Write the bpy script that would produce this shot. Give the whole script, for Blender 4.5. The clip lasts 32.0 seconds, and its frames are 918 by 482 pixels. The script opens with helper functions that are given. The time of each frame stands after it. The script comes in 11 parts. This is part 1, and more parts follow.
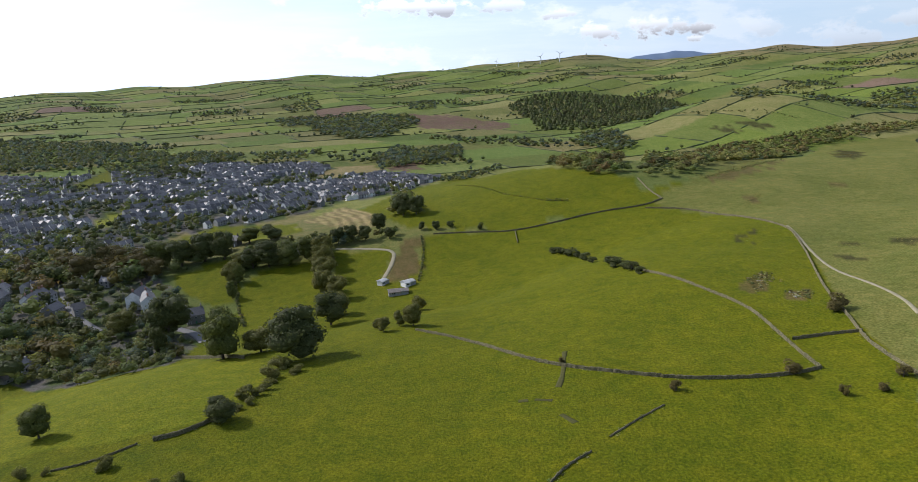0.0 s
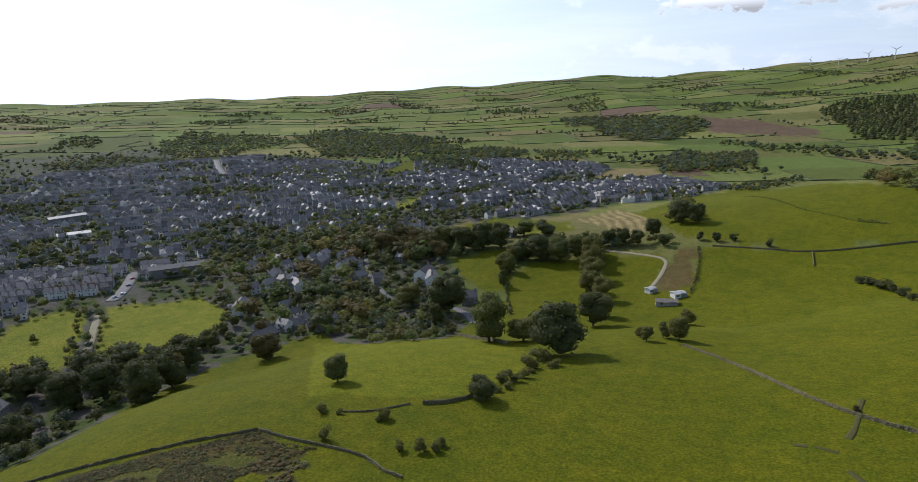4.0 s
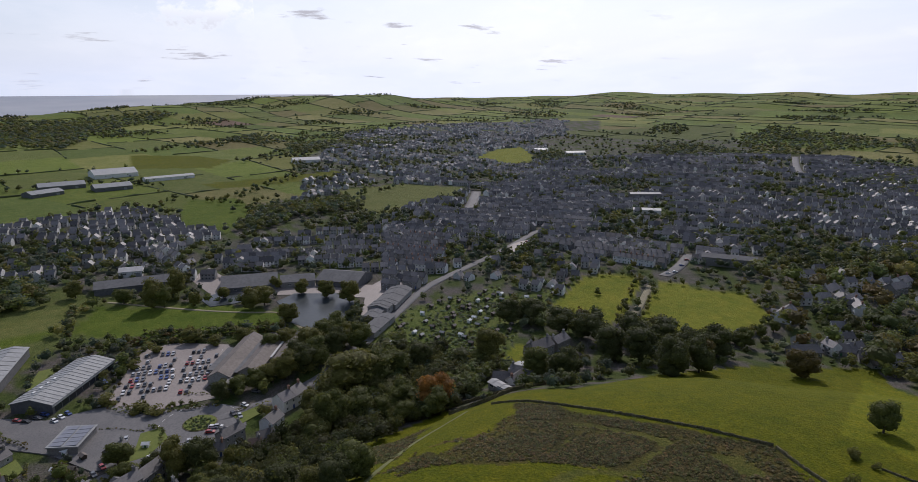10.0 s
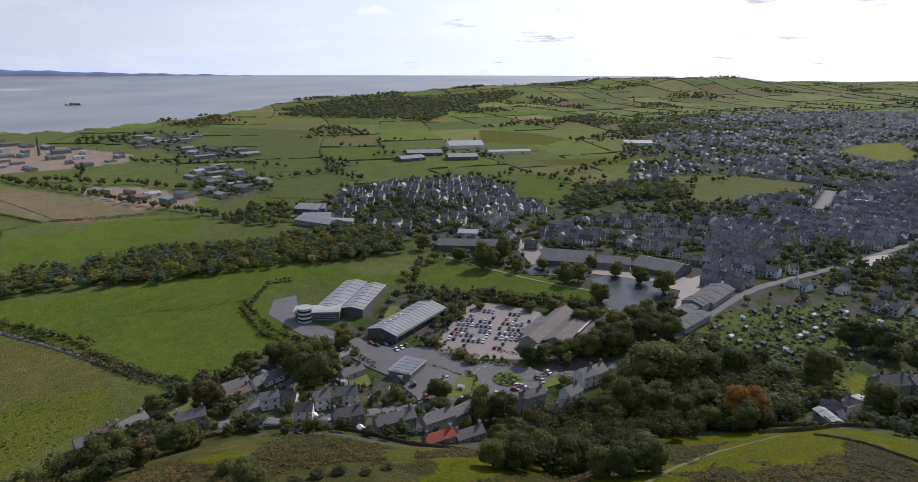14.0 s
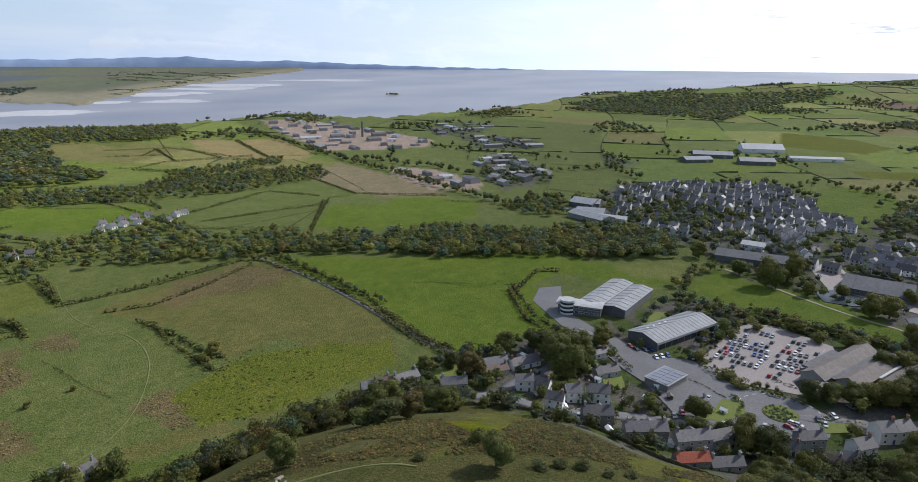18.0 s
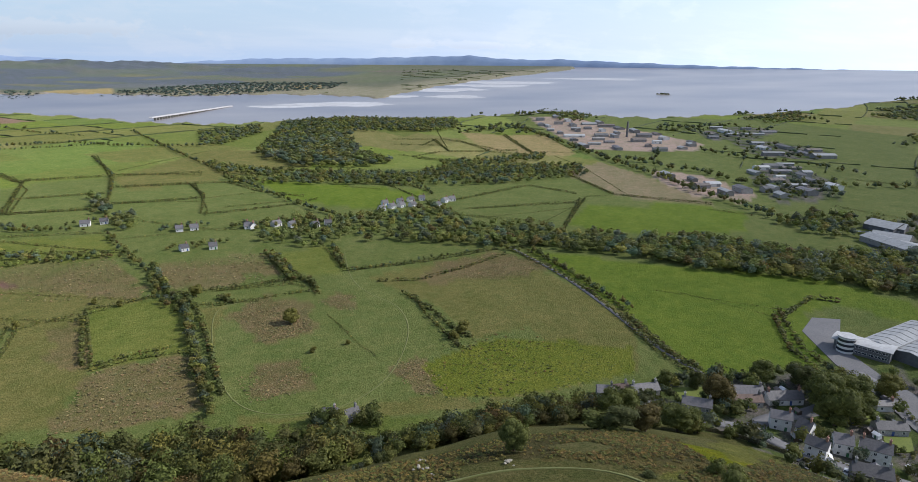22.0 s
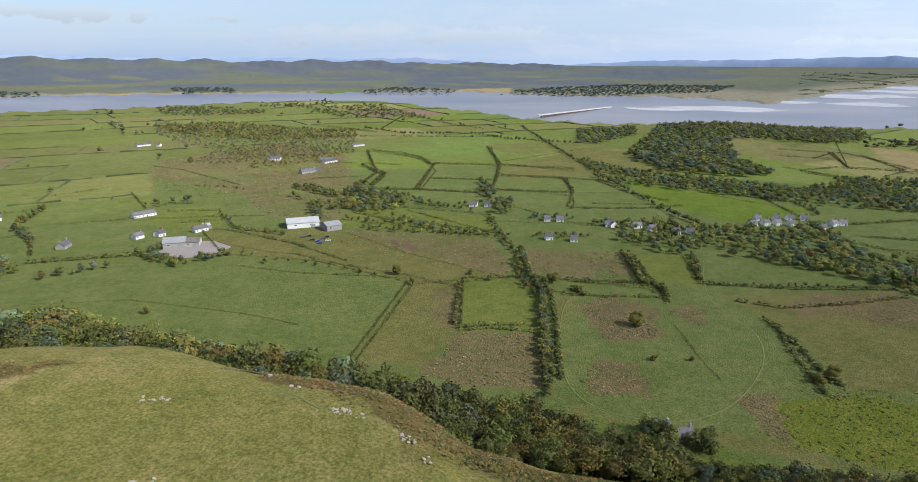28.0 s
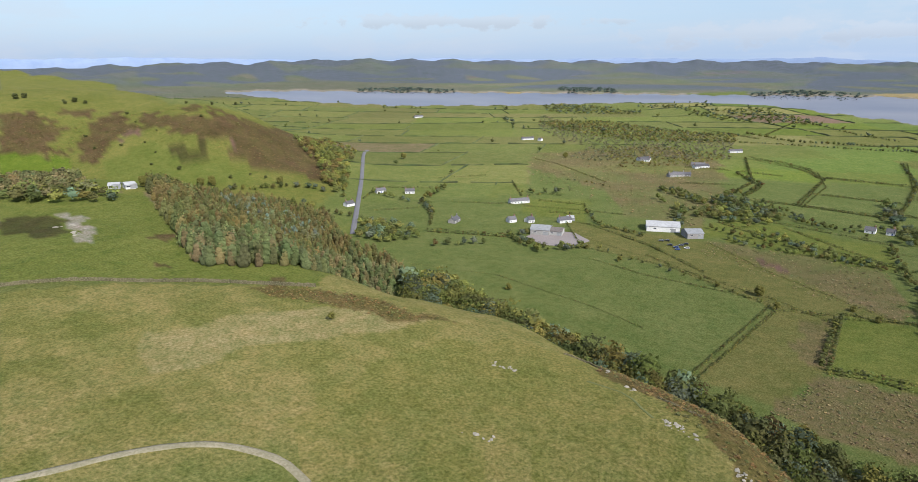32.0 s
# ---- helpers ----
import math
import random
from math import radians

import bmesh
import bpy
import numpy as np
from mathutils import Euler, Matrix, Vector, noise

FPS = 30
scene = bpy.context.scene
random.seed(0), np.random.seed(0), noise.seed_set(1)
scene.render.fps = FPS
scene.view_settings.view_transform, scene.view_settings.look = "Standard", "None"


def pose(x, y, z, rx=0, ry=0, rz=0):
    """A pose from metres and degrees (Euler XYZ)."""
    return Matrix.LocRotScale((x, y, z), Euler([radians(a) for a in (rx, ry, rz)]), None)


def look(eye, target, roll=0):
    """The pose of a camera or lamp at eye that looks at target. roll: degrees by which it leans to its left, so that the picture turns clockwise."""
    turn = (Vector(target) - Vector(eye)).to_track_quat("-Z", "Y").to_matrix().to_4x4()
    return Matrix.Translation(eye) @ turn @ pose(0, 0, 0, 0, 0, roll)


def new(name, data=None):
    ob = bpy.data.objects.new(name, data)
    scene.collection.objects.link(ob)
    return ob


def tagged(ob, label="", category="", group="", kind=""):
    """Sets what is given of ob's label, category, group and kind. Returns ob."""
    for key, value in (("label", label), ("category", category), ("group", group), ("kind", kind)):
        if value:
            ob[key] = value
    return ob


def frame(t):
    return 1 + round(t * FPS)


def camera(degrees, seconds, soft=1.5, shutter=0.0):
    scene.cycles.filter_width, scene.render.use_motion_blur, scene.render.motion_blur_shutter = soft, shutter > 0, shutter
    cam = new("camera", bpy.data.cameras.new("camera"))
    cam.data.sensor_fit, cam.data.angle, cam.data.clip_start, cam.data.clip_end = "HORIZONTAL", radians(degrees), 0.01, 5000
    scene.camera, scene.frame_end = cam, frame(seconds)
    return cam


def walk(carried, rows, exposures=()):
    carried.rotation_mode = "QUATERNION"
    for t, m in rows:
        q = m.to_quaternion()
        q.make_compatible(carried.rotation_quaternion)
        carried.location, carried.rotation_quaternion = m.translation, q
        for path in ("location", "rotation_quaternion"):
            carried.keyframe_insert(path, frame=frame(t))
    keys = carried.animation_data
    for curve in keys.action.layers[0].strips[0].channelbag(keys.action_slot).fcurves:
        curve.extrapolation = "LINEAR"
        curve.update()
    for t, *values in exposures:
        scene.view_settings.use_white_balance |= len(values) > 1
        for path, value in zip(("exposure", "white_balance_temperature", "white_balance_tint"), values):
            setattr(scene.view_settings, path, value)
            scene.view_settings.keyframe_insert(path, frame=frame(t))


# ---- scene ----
SUN_STRENGTH, SKY_STRENGTH, CLOUD, HAZE = 4.2, 0.12, 6.0, 5.0
WARM, TINT = 6120, 13
EXPOSURES = ((0.0, 0.27, WARM, TINT), (3.5, 0.1, WARM, TINT), (6.0, -0.2, 6250, 17), (9.0, -0.39, 6360, 18.5), (12.0, -0.37, 6360, 18.5), (14.5, -0.08, 6300, 17), (19.0, 0.17, WARM, TINT), (26.0, 0.27, WARM, TINT), (32.0, 0.25, WARM, TINT))


cam = camera(71.28, 32.0, soft=0.7)
PATH = [
    (0.0, pose(0, 0, 150, 75.79, 1.65, 0.00)),
    (0.5, pose(0, 0, 150, 75.87, 1.69, 2.75)),
    (1.0, pose(0, 0, 150, 75.98, 1.66, 5.71)),
    (1.5, pose(0, 0, 150, 76.06, 1.67, 8.01)),
    (2.0, pose(0, 0, 150, 76.11, 1.62, 9.88)),
    (2.5, pose(0, 0, 150, 76.20, 1.62, 13.19)),
    (4.5, pose(0, 0, 150, 76.58, 1.34, 28.96)),
    (5.0, pose(0, 0, 150, 76.65, 1.19, 33.81)),
    (5.5, pose(0, 0, 150, 76.73, 1.08, 38.89)),
    (6.0, pose(0, 0, 150, 76.76, 0.96, 42.61)),
    (6.5, pose(0, 0, 150, 76.76, 0.88, 46.45)),
    (7.0, pose(0, 0, 150, 76.80, 0.81, 50.06)),
    (7.5, pose(0, 0, 150, 76.80, 0.65, 53.93)),
    (8.0, pose(0, 0, 150, 76.75, 0.53, 57.24)),
    (8.5, pose(0, 0, 150, 76.72, 0.46, 60.68)),
    (9.0, pose(0, 0, 150, 76.66, 0.31, 64.50)),
    (9.5, pose(0, 0, 150, 76.61, 0.31, 68.76)),
    (10.0, pose(0, 0, 150, 76.59, 0.19, 73.12)),
    (10.5, pose(0, 0, 150, 76.57, 0.08, 77.85)),
    (11.0, pose(0, 0, 150, 76.52, 0.01, 82.17)),
    (11.5, pose(0, 0, 150, 76.50, -0.04, 86.77)),
    (12.0, pose(0, 0, 150, 76.39, -0.12, 90.34)),
    (12.5, pose(0, 0, 150, 75.81, -0.12, 93.56)),
    (13.0, pose(0, 0, 150, 75.28, -0.16, 96.13)),
    (13.5, pose(0, 0, 150, 75.09, -0.12, 99.09)),
    (14.0, pose(0, 0, 150, 75.05, -0.11, 102.06)),
    (14.5, pose(0, 0, 150, 75.00, -0.13, 105.01)),
    (16.5, pose(0, 0, 150, 74.74, -0.15, 116.66)),
    (17.0, pose(0, 0, 150, 74.67, -0.18, 120.11)),
    (17.5, pose(0, 0, 150, 74.60, -0.34, 123.68)),
    (18.0, pose(0, 0, 150, 74.53, -0.38, 126.81)),
    (18.5, pose(0, 0, 150, 74.50, -0.41, 130.58)),
    (19.0, pose(0, 0, 150, 74.44, -0.43, 133.88)),
    (19.5, pose(0, 0, 150, 74.39, -0.52, 137.52)),
    (20.0, pose(0, 0, 150, 74.35, -0.51, 141.11)),
    (20.5, pose(0, 0, 150, 74.29, -0.54, 144.10)),
    (21.0, pose(0, 0, 150, 74.25, -0.51, 145.98)),
    (21.5, pose(0, 0, 150, 74.24, -0.47, 147.92)),
    (22.0, pose(0, 0, 150, 74.25, -0.46, 149.92)),
    (22.5, pose(0, 0, 150, 74.23, -0.46, 152.57)),
    (23.0, pose(0, 0, 150, 74.22, -0.45, 155.10)),
    (23.5, pose(0, 0, 150, 74.19, -0.45, 157.78)),
    (24.0, pose(0, 0, 150, 74.18, -0.43, 160.33)),
    (24.5, pose(0, 0, 150, 74.16, -0.41, 163.14)),
    (25.0, pose(0, 0, 150, 74.16, -0.43, 165.85)),
    (25.5, pose(0, 0, 150, 74.17, -0.36, 168.81)),
    (26.0, pose(0, 0, 150, 74.19, -0.36, 171.89)),
    (26.5, pose(0, 0, 150, 74.20, -0.34, 174.86)),
    (28.5, pose(0, 0, 150, 74.26, -0.17, 185.00)),
    (29.0, pose(0, 0, 150, 74.26, -0.15, 188.20)),
    (29.5, pose(0, 0, 150, 74.27, -0.03, 191.38)),
    (30.0, pose(0, 0, 150, 74.29, 0.02, 195.04)),
    (30.5, pose(0, 0, 150, 74.28, 0.10, 199.65)),
    (31.0, pose(0, 0, 150, 74.29, 0.10, 204.29)),
    (31.5, pose(0, 0, 150, 74.33, 0.16, 209.42)),
    (32.0, pose(0, 0, 150, 74.33, 0.20, 214.45)),
]
walk(cam, PATH, EXPOSURES)


# ---- daylight: a high autumn sun, thin cloud ----
SUN_BEARING, SUN_HEIGHT = 66.0, 38.0
world = bpy.data.worlds.new("sky")
scene.world = world
world.use_nodes = True
wn, wl = world.node_tree.nodes, world.node_tree.links
wn.clear()
sky = wn.new("ShaderNodeTexSky")
sky.sky_type = "NISHITA"
sky.sun_disc = False
sky.sun_elevation, sky.sun_rotation = radians(SUN_HEIGHT), radians(-SUN_BEARING)
sky.air_density, sky.dust_density, sky.ozone_density = 1.0, 1.1, 1.5
sky.altitude = 200
where = wn.new("ShaderNodeTexCoord")
# clouds lie on a flat sheet overhead: direction over its height
parts = wn.new("ShaderNodeSeparateXYZ")
wl.new(where.outputs["Generated"], parts.inputs[0])


def wmath(op, a, b=None, clamp=False):
    n = wn.new("ShaderNodeMath")
    n.operation, n.use_clamp = op, clamp
    for i, v in enumerate((a, b)):
        if v is None:
            continue
        if isinstance(v, (int, float)):
            n.inputs[i].default_value = v
        else:
            wl.new(v, n.inputs[i])
    return n.outputs[0]


rise = wmath("ADD", wmath("MAXIMUM", parts.outputs[2], 0.0), 0.13)
sheet = wn.new("ShaderNodeCombineXYZ")
wl.new(wmath("DIVIDE", parts.outputs[0], rise), sheet.inputs[0])
wl.new(wmath("DIVIDE", parts.outputs[1], rise), sheet.inputs[1])


def cloud(scale, detail, low, high, seed, stretch=(1, 1, 1), flat=True):
    m = wn.new("ShaderNodeMapping")
    m.inputs["Location"].default_value = (seed, seed * 0.7, 0)
    m.inputs["Scale"].default_value = stretch
    wl.new(sheet.outputs[0] if flat else where.outputs["Generated"], m.inputs["Vector"])
    n = wn.new("ShaderNodeTexNoise")
    n.inputs["Scale"].default_value, n.inputs["Detail"].default_value = scale, detail
    n.inputs["Roughness"].default_value = 0.62
    wl.new(m.outputs[0], n.inputs["Vector"])
    r = wn.new("ShaderNodeMapRange")
    r.interpolation_type = "SMOOTHSTEP"
    r.inputs[1].default_value, r.inputs[2].default_value = low, high
    wl.new(n.outputs["Fac"], r.inputs[0])
    return r.outputs[0]


def wmix(fac, a, b):
    n = wn.new("ShaderNodeMix")
    n.data_type = "RGBA"
    for sock, v in ((n.inputs[0], fac), (n.inputs[6], a), (n.inputs[7], b)):
        if isinstance(v, (int, float, tuple)):
            sock.default_value = v
        else:
            wl.new(v, sock)
    return n.outputs[2]


veil = cloud(0.55, 7, 0.40, 0.66, 3.1, (1, 1.6, 1))
puffs = cloud(7.5, 7, 0.535, 0.62, 11.3, (1, 1, 2.1), False)
low_sky = wmath("POWER", wmath("SUBTRACT", 1.0, wmath("MULTIPLY", parts.outputs[2], 3.2, True), True), 2.0)
# thin vapour lights up round the sun
toward = wn.new("ShaderNodeVectorMath")
toward.operation = "DOT_PRODUCT"
wl.new(where.outputs["Generated"], toward.inputs[0])
toward.inputs[1].default_value = (-math.sin(radians(SUN_BEARING)) * math.cos(radians(SUN_HEIGHT)), math.cos(radians(SUN_BEARING)) * math.cos(radians(SUN_HEIGHT)), math.sin(radians(SUN_HEIGHT)))
glow = wmath("POWER", wmath("MULTIPLY", wmath("ADD", toward.outputs["Value"], 1.0), 0.5), 2.7)
vapour = wn.new("ShaderNodeCombineXYZ")
for i, k in enumerate((0.61, 0.85, 1.20)):
    wl.new(wmath("ADD", HAZE * k, wmath("MULTIPLY", glow, HAZE * (1.5 + 0.4 * (1 - k)))), vapour.inputs[i])
hazy = wmix(wmath("ADD", wmath("MULTIPLY", low_sky, wmath("ADD", 0.8, wmath("MULTIPLY", glow, 0.2))), wmath("MULTIPLY", glow, 0.3)), sky.outputs[0], vapour.outputs[0])
lit = wn.new("ShaderNodeCombineXYZ")
bright = wmath("ADD", CLOUD * 0.85, wmath("MULTIPLY", glow, CLOUD * 1.7))
for i, k in enumerate((0.93, 0.965, 1.0)):
    wl.new(wmath("MULTIPLY", bright, k), lit.inputs[i])
milky = wmix(wmath("MULTIPLY", veil, 0.22), hazy, lit.outputs[0])
# fair-weather puffs stand over the moor; small grey ones hang below the sun
def side(bearing, low):
    n = wn.new("ShaderNodeVectorMath")
    n.operation = "DOT_PRODUCT"
    wl.new(where.outputs["Generated"], n.inputs[0])
    n.inputs[1].default_value = (-math.sin(radians(bearing)), math.cos(radians(bearing)), 0)
    r = wn.new("ShaderNodeMapRange")
    r.interpolation_type = "SMOOTHSTEP"
    r.inputs[1].default_value, r.inputs[2].default_value = low, 0.99
    wl.new(n.outputs["Value"], r.inputs[0])
    return r.outputs[0]


grey = wn.new("ShaderNodeCombineXYZ")
for i, k in enumerate((0.97, 0.97, 1.04)):
    wl.new(wmath("MULTIPLY", bright, k * 0.36), grey.inputs[i])
small = cloud(2.3, 6, 0.60, 0.68, 23.7, (1, 0.6, 1))
puffy = wmix(wmath("MULTIPLY", puffs, wmath("ADD", 0.14, wmath("MULTIPLY", side(345, 0.7), 0.25))), milky, lit.outputs[0])
puffy = wmix(wmath("MULTIPLY", small, wmath("MULTIPLY", side(82, 0.86), 0.75)), puffy, grey.outputs[0])
# single clouds over the moor and the bay: bearing, height, half width and half height in degrees, weight
HEAPS = [(351.4, 5.0, 1.43, 0.71, 0.8), (348.2, 3.4, 2.01, 0.97, 0.95), (343.1, 3.7, 3.25, 1.04, 1.0), (340.6, 2.6, 0.78, 0.32, 0.8), (335.7, 3.3, 2.6, 0.84, 0.4), (330.2, 2.3, 3.57, 0.84, 0.45), (327.0, 3.2, 2.6, 0.84, 0.5), (3.7, 5.9, 6.17, 0.78, 0.9), (356.1, 5.8, 1.95, 0.65, 0.7), (215.0, 3.3, 12.35, 0.63, 0.4), (201.1, 3.2, 3.57, 0.47, 0.4), (191.4, 2.0, 9.75, 1.02, 0.3), (181.7, 2.1, 8.12, 0.79, 0.35), (149.1, 1.3, 7.15, 0.39, 0.3), (93.0, 5.8, 4.87, 1.02, 0.5), (109.5, 4.6, 2.6, 0.47, 0.4)]
ragged = cloud(24.0, 5, 0.25, 0.75, 5.9, (1, 1, 1.6), False)
heap, base_shade = 0.0, 0.0
for b, e, w, h, weight in HEAPS:
    n = wn.new("ShaderNodeVectorMath")
    n.operation = "DOT_PRODUCT"
    wl.new(where.outputs["Generated"], n.inputs[0])
    n.inputs[1].default_value = (-math.cos(radians(b)), -math.sin(radians(b)), 0)
    across = wmath("DIVIDE", n.outputs["Value"], math.sin(radians(w)))
    up = wmath("DIVIDE", wmath("SUBTRACT", parts.outputs[2], math.sin(radians(e))), math.sin(radians(h)))
    far = wmath("SQRT", wmath("ADD", wmath("MULTIPLY", across, across), wmath("MULTIPLY", up, up)))
    r = wn.new("ShaderNodeMapRange")
    r.interpolation_type = "SMOOTHSTEP"
    for i, q in enumerate((1.0, 0.45, 0.0, weight)):
        r.inputs[i + 1].default_value = q
    wl.new(wmath("ADD", far, wmath("MULTIPLY", wmath("SUBTRACT", ragged, 0.5), 1.5)), r.inputs[0])
    here = wmath("MULTIPLY", r.outputs[0], wmath("GREATER_THAN", wmath("MULTIPLY", parts.outputs[1], math.cos(radians(b))), 0.0))
    heap = wmath("MAXIMUM", heap, here)
    base_shade = wmath("MAXIMUM", base_shade, wmath("MULTIPLY", here, wmath("SUBTRACT", 0.35, up, True)))
heaped = wmix(base_shade, lit.outputs[0], grey.outputs[0])
puffy = wmix(heap, puffy, heaped)
shine = wn.new("ShaderNodeBackground")
shine.inputs["Strength"].default_value = SKY_STRENGTH
wl.new(puffy, shine.inputs["Color"])
out = wn.new("ShaderNodeOutputWorld")
wl.new(shine.outputs[0], out.inputs["Surface"])

sun = new("sun", bpy.data.lights.new("sun", "SUN"))
sun.data.energy, sun.data.angle, sun.data.color = SUN_STRENGTH, radians(0.6), (1.0, 0.955, 0.88)
sb, sh = radians(SUN_BEARING), radians(SUN_HEIGHT)
sun.matrix_world = look((0, 0, 400), (math.sin(sb) * math.cos(sh), -math.cos(sb) * math.cos(sh), 400 - math.sin(sh)))


# ---- materials ----
def surface(name, tones, grain=1.0, patch=0.05, rough=0.85, bump=0.0, metal=0.0, vary="", spec=0.3, attribute="", coat=0.0, low=0.62, high=1.4, through_light=0.0, diffuse=0.35, drift=0.0):
    """A procedural material: three tones mixed by grain and by broad patches, with relief; vary: 'object' or 'island'."""
    m = bpy.data.materials.new(name)
    m.use_nodes = True
    n, l = m.node_tree.nodes, m.node_tree.links
    p = n["Principled BSDF"]
    p.inputs["Roughness"].default_value, p.inputs["Metallic"].default_value = rough, metal
    p.inputs["Specular IOR Level"].default_value = spec
    p.inputs["Coat Weight"].default_value = coat
    p.inputs["Diffuse Roughness"].default_value = diffuse
    g = n.new("ShaderNodeNewGeometry")

    def tex(scale, detail):
        t = n.new("ShaderNodeTexNoise")
        t.inputs["Scale"].default_value, t.inputs["Detail"].default_value = scale, detail
        t.inputs["Roughness"].default_value = 0.65
        l.new(g.outputs["Position"], t.inputs["Vector"])
        return t.outputs["Fac"]

    def mix(kind, fac, a, b):
        x = n.new("ShaderNodeMix")
        x.data_type, x.blend_type = "RGBA", kind
        for sock, v in ((x.inputs[0], fac), (x.inputs[6], a), (x.inputs[7], b)):
            if hasattr(v, "is_linked"):
                l.new(v, sock)
            else:
                sock.default_value = v
        return x.outputs[2]

    def span(v, a, b, lo=0.0, hi=1.0):
        r = n.new("ShaderNodeMapRange")
        for i, q in enumerate((a, b, lo, hi)):
            r.inputs[i + 1].default_value = q
        l.new(v, r.inputs[0])
        return r.outputs[0]

    full = [(*c, 1) if len(c) == 3 else c for c in tones]
    fine, broad = tex(grain, 5), tex(patch, 4)
    if attribute:
        a = n.new("ShaderNodeAttribute")
        a.attribute_name = attribute
        c = a.outputs["Color"]
        c = mix("MULTIPLY", 1.0, c, mix("MIX", span(broad, 0.3, 0.7), full[0], full[1]))
        c = mix("MULTIPLY", 1.0, c, mix("MIX", span(fine, 0.3, 0.7), full[2], full[3]))
        if drift:
            # tussocks a few paces wide, and grazed streaks between them
            lo, hi = 1 - drift, 1 + drift
            c = mix("MULTIPLY", 1.0, c, mix("MIX", span(tex(0.30, 3), 0.32, 0.68), (lo, lo * 1.03, lo * 0.9, 1), (hi, hi * 0.98, hi * 1.04, 1)))
            c = mix("MULTIPLY", 1.0, c, mix("MIX", span(tex(0.14, 5), 0.32, 0.68), (hi * 1.06, hi * 0.95, hi, 1), (lo * 0.94, lo * 1.02, lo * 0.9, 1)))
    else:
        c = mix("MIX", span(broad, 0.35, 0.65), full[0], full[1])
        c = mix("MIX", span(fine, 0.42, 0.72), c, full[2])
    if vary:
        if vary == "object":
            rnd = n.new("ShaderNodeObjectInfo").outputs["Random"]
        else:
            rnd = g.outputs["Random Per Island"]
        h = n.new("ShaderNodeHueSaturation")
        l.new(span(rnd, 0, 1, low, high), h.inputs["Value"])
        w = n.new("ShaderNodeMath")
        w.operation = "FRACT"
        s = n.new("ShaderNodeMath")
        s.operation = "MULTIPLY"
        s.inputs[1].default_value = 7.31
        l.new(rnd, s.inputs[0])
        l.new(s.outputs[0], w.inputs[0])
        l.new(span(w.outputs[0], 0, 1, 0.475, 0.515), h.inputs["Hue"])
        l.new(c, h.inputs["Color"])
        c = h.outputs[0]
    l.new(c, p.inputs["Base Color"])
    if bump:
        b = n.new("ShaderNodeBump")
        b.inputs["Strength"].default_value, b.inputs["Distance"].default_value = 1.0, bump
        l.new(fine, b.inputs["Height"])
        l.new(b.outputs[0], p.inputs["Normal"])
    if through_light:
        # thin leaves let some sun through
        t = n.new("ShaderNodeBsdfTranslucent")
        l.new(c, t.inputs["Color"])
        x = n.new("ShaderNodeMixShader")
        x.inputs[0].default_value = through_light
        l.new(p.outputs[0], x.inputs[1])
        l.new(t.outputs[0], x.inputs[2])
        l.new(x.outputs[0], n["Material Output"].inputs["Surface"])
    return m


M = {}
# fine tones spread wide, to put shade between tussocks into the colour
M["ground"] = surface("pasture", [(0.86, 0.90, 0.80), (1.15, 1.09, 1.16), (0.56, 0.63, 0.50), (1.47, 1.36, 1.50)], 1.2, 0.03, 0.95, 0.8, spec=0.08, attribute="tint", diffuse=0.45, drift=0.13)
M["leaf"] = surface("leaves", [(1.45, 1.50, 1.45), (2.1, 2.02, 2.1), (0.72, 0.74, 0.72), (1.32, 1.30, 1.32)], 1.6, 0.06, 0.7, 0.5, spec=0.15, attribute="tint", through_light=0.24, diffuse=1.0)
M["bark"] = surface("bark", [(0.09, 0.07, 0.05), (0.13, 0.105, 0.08), (0.05, 0.04, 0.03)], 2.5, 0.4, 0.9, 0.05)
M["stone"] = surface("dry_stone", [(0.120, 0.103, 0.050), (0.050, 0.049, 0.018), (0.26, 0.225, 0.135)], 2.6, 0.16, 0.97, 0.4)
M["rock"] = surface("limestone", [(0.30, 0.27, 0.21), (0.22, 0.20, 0.155), (0.38, 0.345, 0.27)], 0.8, 0.1, 0.9, 0.3)
M["asphalt"] = surface("asphalt", [(0.145, 0.142, 0.142), (0.180, 0.174, 0.170), (0.112, 0.110, 0.111)], 1.2, 0.08, 0.8, 0.02, spec=0.2)
M["paving"] = surface("car_park_paving", [(0.235, 0.198, 0.178), (0.28, 0.24, 0.215), (0.185, 0.158, 0.144)], 1.0, 0.06, 0.7, 0.02, spec=0.4)
M["dirt"] = surface("gravel_track", [(0.235, 0.208, 0.130), (0.30, 0.262, 0.175), (0.165, 0.152, 0.082)], 1.5, 0.15, 0.95, 0.06)
M["red_court"] = surface("brick_court", [(0.26, 0.15, 0.11), (0.31, 0.18, 0.13), (0.21, 0.12, 0.09)], 1.2, 0.1, 0.85, 0.02)
M["worn"] = surface("worn_grass", [(0.118, 0.126, 0.040), (0.135, 0.138, 0.050), (0.10, 0.112, 0.032)], 1.5, 0.15, 0.95, 0.05)
M["mud"] = surface("trodden_mud", [(0.066, 0.062, 0.024), (0.082, 0.078, 0.028), (0.055, 0.058, 0.018)], 1.0, 0.2, 0.95, 0.1, spec=0.05)
